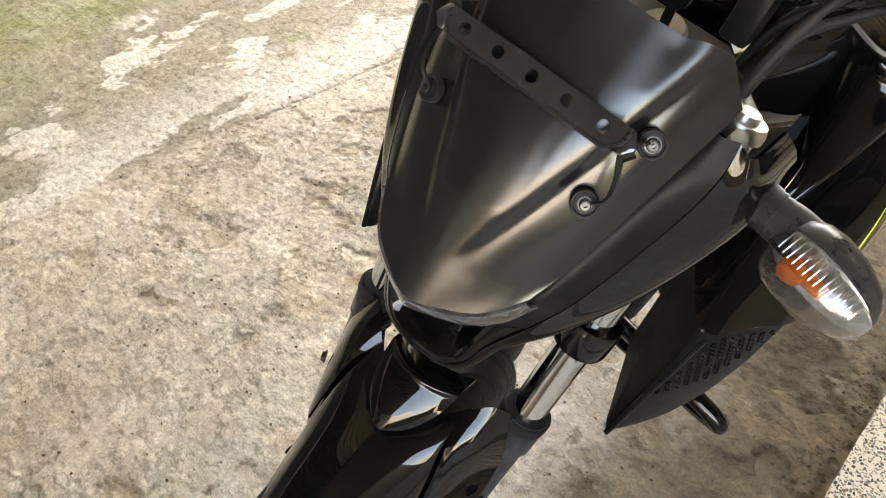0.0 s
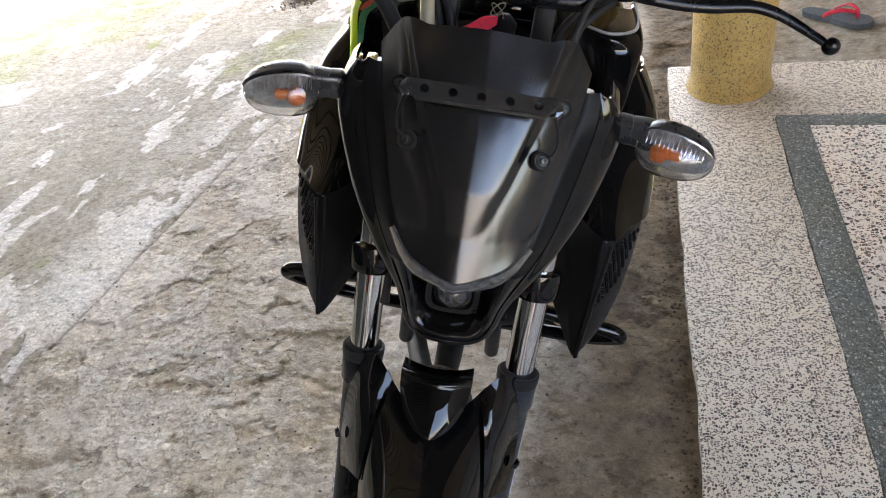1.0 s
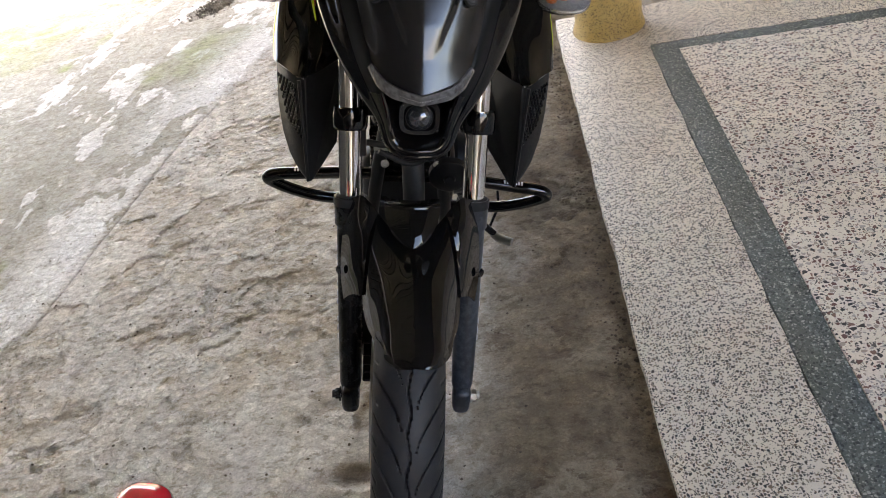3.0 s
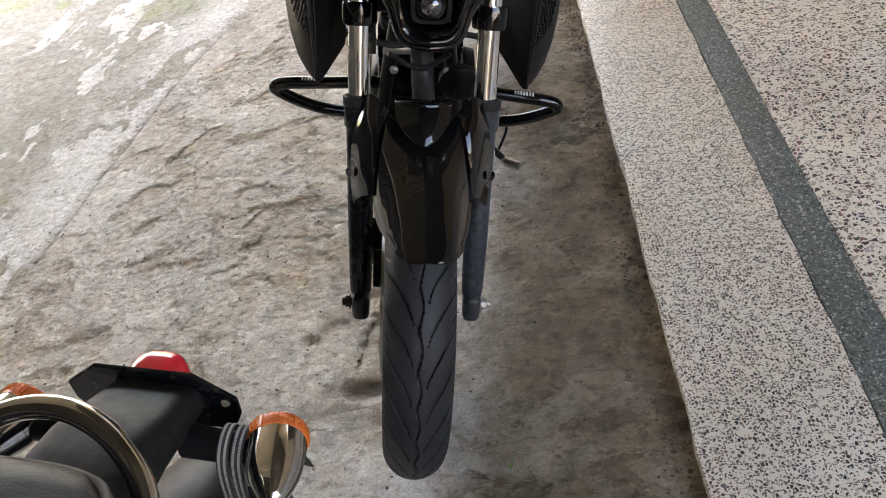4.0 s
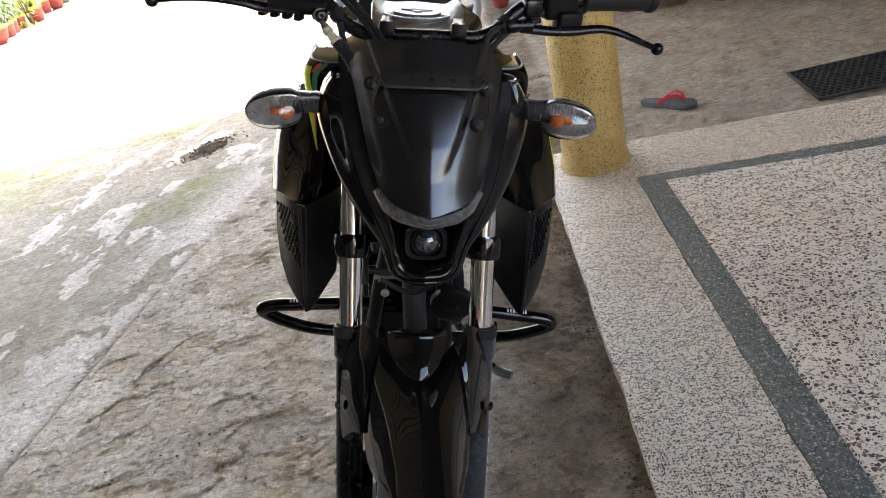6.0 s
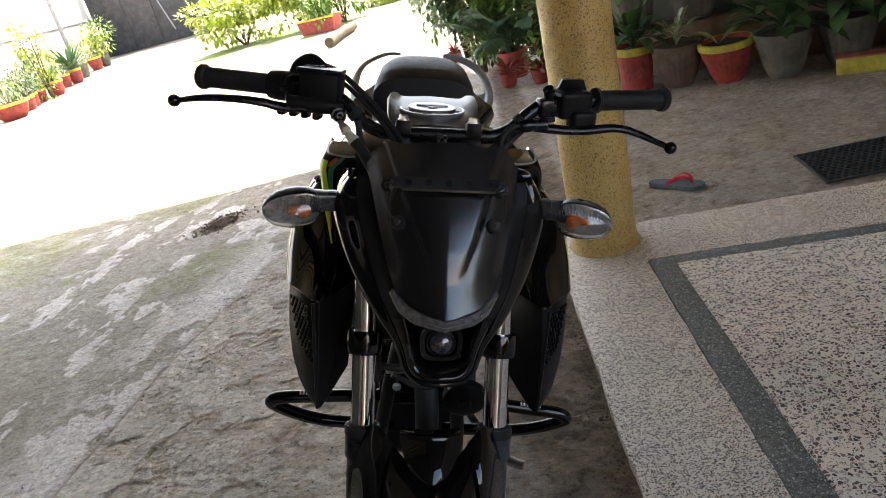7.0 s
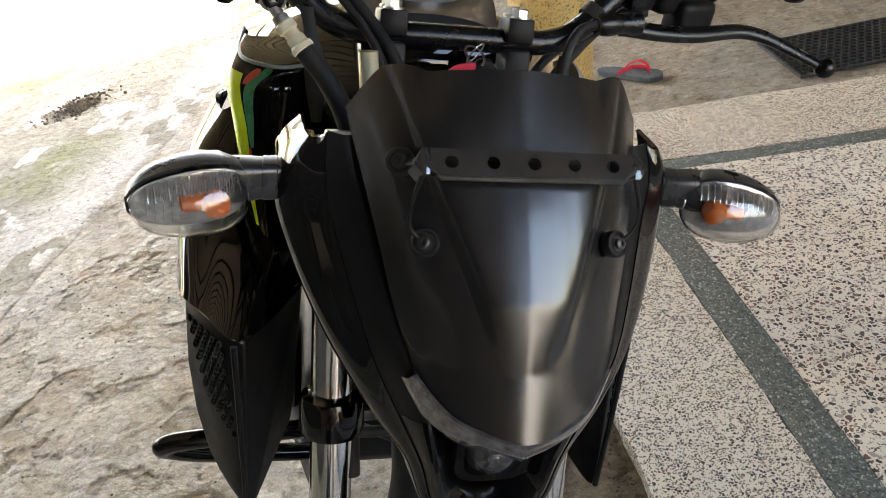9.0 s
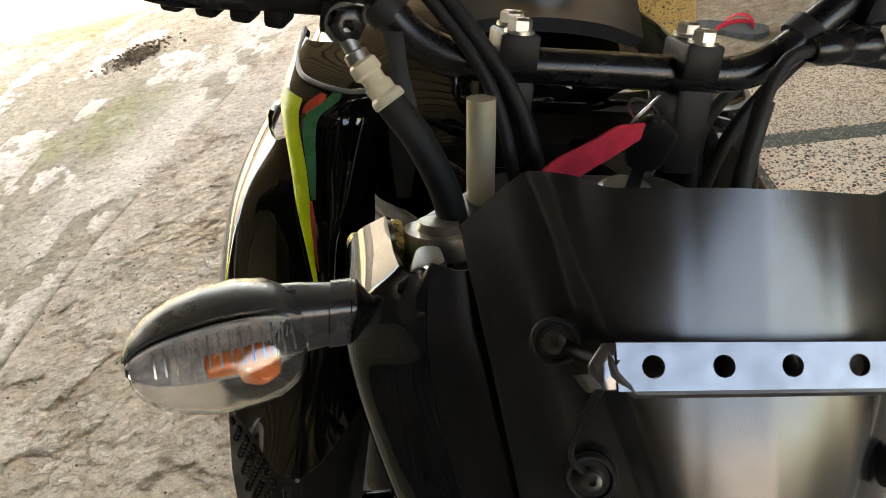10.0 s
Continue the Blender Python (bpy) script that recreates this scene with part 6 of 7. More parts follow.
    bm = bmesh.new()
    hull(bm, [(sx * w, y, z) for sx in (-1, 1) for w, y, z in ((0.07, 1.2, 0.72), (0.07, 1.2, 0.74), (0.075, 1.5, 0.88), (0.07, 1.62, 0.62), (0.06, 1.66, 0.55), (0.07, 1.58, 0.63))], 0.006)
    part("rear_fender", bm, MATTE, moto, "black rear fender")


chassis()


# ---- the second, parked motorcycle: only its tail is near ----
def parked():
    root = thing("parked_motorcycle", "parked motorcycle tail with chrome bullet turn signals", "motorcycle", pose(-0.268, -0.538, 0, 0, 0, -6.3) @ pose(0, 0, 0, 0, 14.5, 0))
    bm = bmesh.new()
    rows = []
    for y, w, z, h in ((0.022, 0.044, 0.795, 0.022), (-0.02, 0.046, 0.815, 0.028), (-0.06, 0.047, 0.835, 0.034), (-0.12, 0.05, 0.85, 0.035), (-0.3, 0.06, 0.85, 0.04)):
        rows.append([(w * math.copysign(abs(math.cos(a)) ** 0.35, math.cos(a)), y, z + h * math.copysign(abs(math.sin(a)) ** 0.5, math.sin(a))) for a in np.linspace(0, 2 * math.pi, 29)[:-1]])
    rings(bm, rows)
    fd = part("tail_fairing", bm, surface("scuffed black plastic", (0.008, 0.008, 0.008), 0.5, var=0.5, scale=25, dust=0.3, dustcol=(0.045, 0.043, 0.04), fine=0.2, spec=0.1), root, "scuffed black tail piece")
    bm = bmesh.new()
    hexa = [(x - 0.010, z) for x, z in ((-0.05, 0.830), (0.05, 0.830), (0.088, 0.796), (0.088, 0.77), (0.075, 0.74), (-0.075, 0.74), (-0.088, 0.77), (-0.088, 0.796))]
    rings(bm, [[(x, 0.024, z) for x, z in hexa], [(x, 0.029, z) for x, z in hexa]])
    bmesh.ops.bevel(bm, geom=list(bm.edges), offset=0.0012, segments=2, affect="EDGES")
    part("lamp_plate", bm, SATIN, root, "black lamp mounting plate")
    bm = bmesh.new()
    bolt(bm, (0.066, 0.024, 0.79), (0, -1, 0.1), 0.0035, 0.003)
    part("plate_screw", bm, STEEL, root, "")
    bm = bmesh.new()
    rows = [[(-0.013 + 0.031 * k * math.copysign(abs(math.cos(a)) ** 0.7, math.cos(a)), 0.029 + 0.045 * t, 0.780 + 0.034 * k * math.copysign(abs(math.sin(a)) ** 0.7, math.sin(a))) for a in np.linspace(0, 2 * math.pi, 33)[:-1]] for t, k in ((0, 1), (0.3, 0.99), (0.6, 0.93), (0.85, 0.75), (1.0, 0.45))]
    rings(bm, rows)
    part("tail_lamp", bm, REDLENS, root, "rounded red tail lamp lens")
    for sg in (-1, 1):
        bm = bmesh.new()
        prof = [(0.0285, 0.0), (0.0282, 0.011), (0.0272, 0.025), (0.024, 0.040), (0.019, 0.053), (0.012, 0.066), (0.0065, 0.072), (0.001, 0.075)]
        T = along((sg * 0.129, -0.012, 0.788), (sg * 0.146, -0.080, 0.805))
        lathe(bm, prof, T, 40)
        sgn = part("turn_signal", bm, CHROMED, root, "chrome bullet turn signal with orange lens")
        bm = bmesh.new()
        lathe(bm, [(0.0292, 0.002), (0.0298, -0.006), (0.0286, -0.013), (0.023, -0.018), (0.01, -0.021), (0.001, -0.021)], T, 40)
        for i in range(36):
            a = 2 * math.pi * i / 36
            q = [T @ Vector((0.0299 * math.cos(a), 0.0299 * math.sin(a), h)) for h in (-0.001, -0.011)]
            tube(bm, q, 0.0009, 4, 1)
        part("lens", bm, ORANGE, sgn, "ribbed orange lens")
        bm = bmesh.new()
        tube(bm, [(sg * 0.04, -0.016, 0.782), (sg * 0.08, -0.020, 0.785), (sg * 0.108, -0.024, 0.788)], [0.017, 0.0155, 0.013], 14, 3)
        part("stalk", bm, MATTE, sgn, "black rubber stalk")
    bm = bmesh.new()
    tube(bm, [(-0.112, -0.42, 0.84), (-0.112, -0.24, 0.865), (-0.095, -0.145, 0.893), (-0.055, -0.092, 0.92), (0.0, -0.078, 0.927), (0.05, -0.095, 0.910), (0.086, -0.142, 0.886), (0.102, -0.24, 0.862), (0.104, -0.42, 0.84)], 0.0098, 20, 7)
    tube(bm, [(-0.10, -0.2, 0.872), (-0.03, -0.18, 0.868), (0.03, -0.18, 0.866), (0.095, -0.2, 0.868)], 0.004, 10, 4)
    part("grab_rail", bm, CHROMED, root, "chrome grab rail")
    bm = bmesh.new()
    rows = []
    for y, w, z, h in ((-0.128, 0.035, 0.925, 0.012), (-0.136, 0.066, 0.93, 0.025), (-0.155, 0.088, 0.932, 0.036), (-0.22, 0.112, 0.935, 0.045), (-0.4, 0.125, 0.925, 0.05), (-0.7, 0.13, 0.90, 0.05), (-0.78, 0.12, 0.895, 0.04), (-0.80, 0.08, 0.895, 0.02)):
        rows.append([(w * math.copysign(abs(math.cos(a)) ** 0.7, math.cos(a)), y, z + h * math.copysign(abs(math.sin(a)) ** 0.8, math.sin(a))) for a in np.linspace(0, 2 * math.pi, 41)[:-1]])
    rings(bm, rows)
    seat = part("seat", bm, LEATHER, root, "black grained leather seat with stitched piping")
    bm = bmesh.new()
    edge = [(w * s, y, z + h * 0.55) for s in (-1,) for y, w, z, h in ((-0.7, 0.127, 0.90, 0.05), (-0.4, 0.122, 0.925, 0.05), (-0.22, 0.108, 0.935, 0.045), (-0.157, 0.083, 0.932, 0.036), (-0.137, 0.055, 0.93, 0.025))] + [(0, -0.130, 0.938)]
    edge += [(-x, y, z) for x, y, z in edge[-2::-1]]
    tube(bm, edge, 0.0035, 8, 6)
    sp = spline(edge, 18)
    for i in range(0, len(sp) - 1, 2):
        d = (sp[i + 1] - sp[i]).normalized()
        tube(bm, [sp[i] + Vector((0, 0, 0.0036)), sp[i] + d * 0.004 + Vector((0, 0, 0.0036))], 0.0007, 4, 1)
    part("piping", bm, surface("brown piping", (0.09, 0.075, 0.06), 0.8, var=0.3), seat, "worn brown stitched piping")
    bm = bmesh.new()
    tyre_mesh(bm, 0.315, 0.055, False)
    part("rear_wheel", bm, TYRE, root, "black rear tyre", pose(0, -0.16, 0.305))
    bm = bmesh.new()
    lathe(bm, [(0.25, -0.03), (0.255, -0.028), (0.235, 0), (0.255, 0.028), (0.25, 0.03), (0.225, 0), (0.25, -0.03)], pose(0, -0.16, 0.305, 0, 90, 0), 56, cap=False)
    lathe(bm, [(0.02, -0.07), (0.05, -0.06), (0.05, 0.06), (0.02, 0.07)], pose(0, -0.16, 0.305, 0, 90, 0), 28)
    for i in range(18):
        a = i * 2 * math.pi / 18
        tube(bm, [(0.04 * (1 if i % 2 else -1), -0.16 + 0.05 * math.sin(a), 0.305 + 0.05 * math.cos(a)), (0, -0.16 + 0.235 * math.sin(a + 0.2), 0.305 + 0.235 * math.cos(a + 0.2))], 0.002, 5, 1)
    part("rim", bm, CHROMED, root, "chrome spoked rim")
    bm = bmesh.new()
    rows = []
    for deg in range(-60, 71, 10):
        a = radians(deg)
        rows.append([(0.075 * u, -0.16 + (0.375 - 0.04 * u * u) * math.sin(a), 0.305 + (0.375 - 0.04 * u * u) * math.cos(a)) for u in np.linspace(-1, 1, 9)])
    sheet(bm, np.array(rows), 0.002)
    part("rear_mudguard", bm, MATTE, root, "black rear mudguard")
    for sg in (-1, 1):
        bm = bmesh.new()
        tube(bm, [(sg * 0.09, -0.1, 0.83), (sg * 0.1, -0.35, 0.82), (sg * 0.1, -0.75, 0.75)], 0.012, 10, 4)
        tube(bm, [(sg * 0.08, -0.16, 0.305), (sg * 0.09, -0.4, 0.33), (sg * 0.09, -0.7, 0.36)], 0.016, 10, 4)
        tube(bm, [(sg * 0.1, -0.75, 0.75), (sg * 0.095, -0.72, 0.5), (sg * 0.09, -0.7, 0.34)], 0.014, 10, 4)
        part("frame_tube", bm, MATTE, root, "black frame tubes")
        bm = bmesh.new()
        rod(bm, (sg * 0.105, -0.19, 0.36), (sg * 0.115, -0.27, 0.80), 0.02, 16)
        for i in range(14):
            z = 0.45 + 0.022 * i
            lathe(bm, [(0.02, -0.004), (0.03, 0), (0.02, 0.004)], pose(sg * (0.107 + 0.0007 * i), -0.206 - 0.004 * i, z), 16)
        part("shock_absorber", bm, SATIN, root, "black sprung shock absorber")
    # elastic cord looped over the stalk
    cord = thing("elastic_cord", "black and white woven elastic cord over a signal stalk", "cord", pose(-0.268, -0.538, 0, 0, 0, -6.3) @ pose(0, 0, 0, 0, 14.5, 0) @ pose(0.006, -0.007, -0.010))
    for x0, sway, ln in ((0.078, 0.002, 1.0), (0.0915, 0.004, 1.0)):
        path = [(x0, -0.002, 0.70 + 0.0), (x0, 0.004, 0.765), (x0, 0.004, 0.80), (x0 + 0.001, -0.006, 0.8145), (x0 + 0.002, -0.024, 0.8135), (x0 + 0.002, -0.036, 0.795), (x0 + 0.004, -0.045, 0.75), (x0 + 0.006 + sway, -0.055, 0.66), (x0 + sway, -0.06, 0.52), (x0 - 0.01, -0.07, 0.42)]
        sp = spline(path, 8)
        bm = bmesh.new()
        sheet(bm, np.array([[tuple(p + Vector((u, 0, 0))) for u in (-0.0055, -0.002, 0.002, 0.0055)] for p in sp]), 0.003)
        part("cord_strand", bm, WEB, cord, "flat black strand")
        bm = bmesh.new()
        for i in range(len(sp) - 1):
            d = (sp[i + 1] - sp[i])
            for k in range(3):
                p = sp[i] + d * (k / 3)
                n = d.cross(Vector((1, 0, 0))).normalized()
                for lane in (-0.0027, 0.0027):
                    for side in (1, -1):
                        c = p + Vector((lane, 0, 0)) + n * 0.0033 * side
                        tube(bm, [c - Vector((0.0012, 0, 0)), c + d * 0.14, c + Vector((0.0012, 0, 0))], 0.0004, 4, 1)
        tagged(part("weave", bm, WEBW, cord, "pale zigzag thread"), kind="stuff")


parked()


# ---- things on the floor ----
def slipper():
    root = thing("flip_flop", "grey flip-flop with red straps on the concrete", "slipper", pose(1.14, 2.41, 0.0, 0, 0, -43))
    out = []
    for i in range(40):
        t = i / 39
        x = -0.14 + 0.28 * t
        w = float(np.interp(t, [0, 0.05, 0.2, 0.45, 0.7, 0.88, 0.97, 1], [0.004, 0.024, 0.034, 0.034, 0.048, 0.046, 0.026, 0.004]))
        out.append((x, w))
    ring = [(x, w) for x, w in out] + [(x, -w * 0.95) for x, w in out[::-1]]
    bm = bmesh.new()
    rings(bm, [[(x * 0.98, y * 0.96, 0.0) for x, y in ring], [(x, y, 0.006) for x, y in ring], [(x, y, 0.018 + 0.006 * abs(x)) for x, y in ring], [(x * 0.985, y * 0.95, 0.0215 + 0.006 * abs(x)) for x, y in ring]])
    part("sole", bm, SOLE, root, "grey blue foam sole")
    for sg in (-1, 1):
        bm = bmesh.new()
        tube(bm, [(0.085, 0.0, 0.024), (0.075, sg * 0.008, 0.05), (0.03, sg * 0.032, 0.058), (-0.02, sg * 0.036, 0.035), (-0.032, sg * 0.034, 0.02)], [0.004, 0.0075, 0.0085, 0.007], 10, 6, 0.35)
        part("strap", bm, STRAP, root, "red rubber strap")
    bm = bmesh.new()
    box(bm, (0.02, 0.012, 0.004), (0.06, 0, 0.056), (0, 15, 0), 0.002)
    part("badge", bm, GOLD, root, "small pale badge")


slipper()


def doormat():
    root = thing("doormat", "black rubber honeycomb doormat", "mat", pose(1.67, 2.06, 0.0, 0, 0, -3))
    bm = bmesh.new()
    box(bm, (0.62, 0.012, 0.012), (0.31, 0.006, 0.007), bev=0.002)
    box(bm, (0.62, 0.012, 0.012), (0.31, 0.366, 0.007), bev=0.002)
    box(bm, (0.012, 0.372, 0.012), (0.006, 0.186, 0.007), bev=0.002)
    box(bm, (0.012, 0.372, 0.012), (0.614, 0.186, 0.007), bev=0.002)
    part("rim", bm, MATRUB, root, "")
    bm = bmesh.new()
    for r in range(13):
        for c in range(20):
            x, y = 0.022 + c * 0.0303 + 0.015 * (r % 2), 0.022 + r * 0.0272
            if x > 0.605:
                continue
            lathe(bm, [(0.0155, 0.0), (0.0155, 0.013), (0.0124, 0.013), (0.0124, 0.0), (0.0155, 0.0)], pose(x, y, 0.0) @ Matrix.Diagonal((1.12, 0.95, 1, 1)), 8, cap=False)
    tagged(part("honeycomb", bm, MATRUB, root, "rows of open rubber cells"), kind="stuff")


doormat()


def litter():
    rnd = random.Random(5)
    leafm = LEAFS[1]
    bm = bmesh.new()
    blade(bm, Vector((0, 0, 0.004)), Vector((1, 0.1, 0.15)), 0.02, 0.008, 0.2)
    ob = part("fallen_leaf", bm, leafm)
    ob.matrix_world = pose(0.155, -0.225, 0.0, 0, 0, 60)
    tagged(ob, "small fresh green leaf on the concrete", "leaf")
    bm = bmesh.new()
    for i in range(1500):
        x, y = rnd.uniform(-1.5, 0.46), rnd.uniform(-0.4, 2.4)
        if i % 2 == 0:
            x = rnd.gauss(0.475, 0.022)
            y = rnd.uniform(-0.7, 2.0)
        if x > 0.502:
            continue
        r = rnd.uniform(0.0012, 0.0045) * (1.7 if i % 6 == 0 and x > 0.47 else 1.0)
        v = bmesh.ops.create_icosphere(bm, subdivisions=1, radius=r, matrix=pose(x, y, r * 0.3 - 0.002) @ Matrix.Diagonal((1, rnd.uniform(0.6, 1), 0.6, 1)))["verts"]
        for q in v:
            q.co += Vector((rnd.uniform(-1, 1), rnd.uniform(-1, 1), rnd.uniform(-1, 1))) * r * 0.2
    tagged(part("grit", bm, surface("grit", (0.12, 0.09, 0.06), 0.9, var=0.5, scale=3)), "loose grit on the concrete", "grit", kind="stuff")
    bm = bmesh.new()
    for i in range(520):
        x = rnd.gauss(-1.49, 0.075)
        y = 3.55 + 0.3 * (x + 1.5) + rnd.gauss(0, 0.075)
        r = 0.003 + 0.009 * rnd.random() ** 2
        bmesh.ops.create_icosphere(bm, subdivisions=1, radius=r, matrix=pose(x, y, rnd.uniform(-0.012, 0.01), rnd.uniform(0, 90), rnd.uniform(0, 90), 0) @ Matrix.Diagonal((1, rnd.uniform(0.5, 1), 0.5, 1)))
    tagged(part("rubble", bm, surface("broken damp concrete", (0.17, 0.145, 0.115), 0.95, var=0.6, scale=12)), "dark rubble in a broken patch of concrete", "rubble", kind="stuff")


# ---- plants ----
def blade(bm, base, way, length, width, droop, n=4, fold=0.25):
    """One leaf: a tapering strip with a folded midrib that bends down towards its tip."""
    d = way.normalized()
    side = d.cross(Vector((0, 0, 1)))
    side = side.normalized() if side.length > 0.05 else Vector((1, 0, 0))
    up = side.cross(d)
    prev = None
    for i in range(n + 1):
        t = i / n
        c = base + d * length * t + Vector((0, 0, -droop * length * t * t))
        w = width * (4 * t * (1 - t)) ** 0.6 * 0.5 if 0 < t < 1 else width * (0.08 if t == 0 else 0.01)
        row = [bm.verts.new(c - side * w + up * w * fold), bm.verts.new(c), bm.verts.new(c + side * w + up * w * fold)]
        if prev:
            bm.faces.new((prev[0], prev[1], row[1], row[0]))
            bm.faces.new((prev[1], prev[2], row[2], row[1]))
        prev = row


litter()


def foliage(bm, rnd, c, rx, ry, rz, count, length, width, shell=0.55):
    """Leaves in an uneven clump with gaps."""
    lobes = [(Vector((rnd.uniform(-0.6, 0.6) * rx, rnd.uniform(-0.6, 0.6) * ry, rnd.uniform(-0.5, 0.7) * rz)), rnd.uniform(0.35, 0.6)) for _ in range(9)]
    for i in range(count):
        o, k = lobes[i % 9]
        v = Vector((rnd.gauss(0, 1), rnd.gauss(0, 1), rnd.gauss(0, 1))).normalized()
        r = shell + (1 - shell) * rnd.random()
        p = Vector(c) + o + Vector((v.x * rx, v.y * ry, v.z * rz)) * k * r
        w = (v + Vector((rnd.gauss(0, 0.5), rnd.gauss(0, 0.5), rnd.gauss(0.2, 0.4)))).normalized()
        blade(bm, p, w, length * rnd.uniform(0.6, 1.3), width * rnd.uniform(0.7, 1.2), rnd.uniform(0.0, 0.5), 2)


def rosette(bm, rnd, c, count, length, width, lift=0.9, droop=0.35, stem=0.0):
    for i in range(count):
        a = 2.4 * i + rnd.uniform(-0.3, 0.3)
        el = lift * (1 - 0.75 * i / count) + rnd.uniform(-0.15, 0.15)
        w = Vector((math.cos(a) * math.cos(el), math.sin(a) * math.cos(el), math.sin(el)))
        base = Vector(c) + Vector((0, 0, rnd.uniform(0, stem)))
        if stem:
            q = base + w * length * 0.5
            tube(bm, [base, base + Vector((0, 0, 0.04)) + w * length * 0.2, q], 0.004, 5, 2)
            base = q
        blade(bm, base, w, length * rnd.uniform(0.7, 1.15), width * rnd.uniform(0.8, 1.2), droop * rnd.uniform(0.5, 1.5), 5)


def frond(bm, base, way, length, droop, leaflet, n=30):
    d = way.normalized()
    pts = [base + d * length * t + Vector((0, 0, -droop * length * t * t)) for t in np.linspace(0, 1, 10).tolist()]
    tube(bm, pts, [0.008, 0.002], 5, 2)
    sp = spline(pts, 4)
    for i in range(n):
        k = 3 + (len(sp) - 5) * i / n
        p = sp[int(k)]
        t = (sp[int(k) + 1] - p).normalized()
        side = t.cross(Vector((0, 0, 1))).normalized()
        L = leaflet * (0.45 + 0.55 * math.sin(math.pi * (0.15 + 0.8 * i / n)))
        for sg in (-1, 1):
            blade(bm, p, t * 0.75 + side * sg + Vector((0, 0, -0.1)), L, 0.02, 0.35, 3)


def pot_body(bm, r, h, flutes=0, bulge=0.12, foot=0.62, rim=0.04):
    n = max(48, flutes * 4)
    prof = [(foot, 0.0), (foot + 0.02, 0.03), (foot + 0.18, 0.22), (foot + 0.28, 0.45), (0.97, 0.7), (1.0, 0.86), (1.06, 0.87), (1.07, 0.99), (1.03, 1.0), (0.93, 0.99), (0.9, 0.86), (0.88, 0.8)]
    if foot > 0.8:
        prof = [(foot, 0.0), (foot + 0.03, 0.4), (0.98, 0.85), (1.05, 0.87), (1.06, 0.99), (0.95, 1.0), (0.92, 0.86)]
    rows = []
    for k, z in prof:
        row = []
        for j in range(n):
            a = 2 * math.pi * j / n
            f = 1 + (0.022 * math.cos(flutes * a) if flutes and 0.05 < z < 0.85 else 0)
            row.append((r * k * f * math.cos(a), r * k * f * math.sin(a), h * z))
        rows.append(row)
    rings(bm, rows)


def pot(at, r, h, material, label, plant, flutes=0, foot=0.55, rimm=None, seed=0, group="potted plants"):
    rnd = random.Random(seed)
    root = thing("potted_plant", label, "potted plant", pose(*at, rnd.uniform(-2, 2), rnd.uniform(-2, 2), rnd.uniform(0, 360)), group)
    bm = bmesh.new()
    pot_body(bm, r, h, flutes, foot=foot)
    p = part("pot", bm, material, root)
    if rimm:
        bm = bmesh.new()
        lathe(bm, [(r * 1.065, h * 0.84), (r * 1.082, h * 0.86), (r * 1.085, h * 0.995), (r * 1.03, h * 1.012), (r * 0.94, h * 1.003)], None, 48, cap=False)
        part("painted_rim", bm, rimm, p, "yellow painted rim")
    bm = bmesh.new()
    lathe(bm, [(r * 0.9, h * 0.9), (r * 0.6, h * 0.93), (0.004, h * 0.94)], None, 24)
    part("soil", bm, SOIL, root)
    if plant is None:
        bm = bmesh.new()
        for i in range(5):
            blade(bm, Vector((rnd.uniform(-0.3, 0.3) * r, rnd.uniform(-0.3, 0.3) * r, h * 0.92)), Vector((rnd.gauss(0, 0.5), rnd.gauss(0, 0.5), 1)), rnd.uniform(0.08, 0.2), 0.008, 0.5, 4)
        part("dry_stalk", bm, BARK, root)
        return root
    kind, leafm, size, count = plant
    bm = bmesh.new()
    if kind == "rosette":
        rosette(bm, rnd, (0, 0, h * 0.9), count, size, size * 0.28, 1.25, 0.5, 0.05)
    elif kind == "spear":
        rosette(bm, rnd, (0, 0, h * 0.95), count, size, size * 0.09, 1.2, 0.15)
    elif kind == "bush":
        foliage(bm, rnd, (0, 0, h + size * 0.6), size, size, size * 0.8, count, size * 0.22, size * 0.09)
        for i in range(6):
            a = i * 1.05
            tube(bm, [(0, 0, h * 0.9), (0.2 * size * math.cos(a), 0.2 * size * math.sin(a), h + 0.4 * size), (0.5 * size * math.cos(a), 0.5 * size * math.sin(a), h + size)], [0.008, 0.003], 5, 3)
    part("foliage", bm, leafm, root)
    return root


# shaded row beside the veranda
pot((1.43, 4.32, 0), 0.125, 0.31, CLAYRED, "fluted red pot with a yellow rim and dark leafy plant", ("rosette", LEAFS[0], 0.24, 46), 22, 0.86, YELLOWP, 1)
pot((1.68, 4.18, 0), 0.165, 0.29, CLAYBROWN, "bare ribbed clay pot with pale variegated leaves", ("rosette", LEAFS[4], 0.22, 12), 26, 0.55, None, 2)
pot((1.95, 3.98, 0), 0.16, 0.27, CLAYRED, "ribbed red pot with a yellow rim and dry stalks", None, 26, 0.52, YELLOWP, 3)
pot((2.23, 3.80, 0), 0.16, 0.29, CEMPOT, "mossy grey cement pot with broad dark leaves", ("rosette", LEAFS[0], 0.30, 44), 18, 0.55, None, 4)
pot((2.58, 3.72, 0), 0.165, 0.31, CEMPOT, "mossy grey cement pot with dark foliage", ("rosette", LEAFS[0], 0.30, 40), 18, 0.55, None, 5)
pot((2.88, 3.45, 0), 0.16, 0.30, CEMPOT, "mossy grey cement pot with dark foliage", ("rosette", LEAFS[0], 0.30, 40), 18, 0.55, None, 15)
LEDGE = pose(2.1, 4.42, 0, 0, 0, -26)
bm = bmesh.new()
box(bm, (2.0, 0.30, 0.34), (0, 0.05, 0.17), bev=0.015)
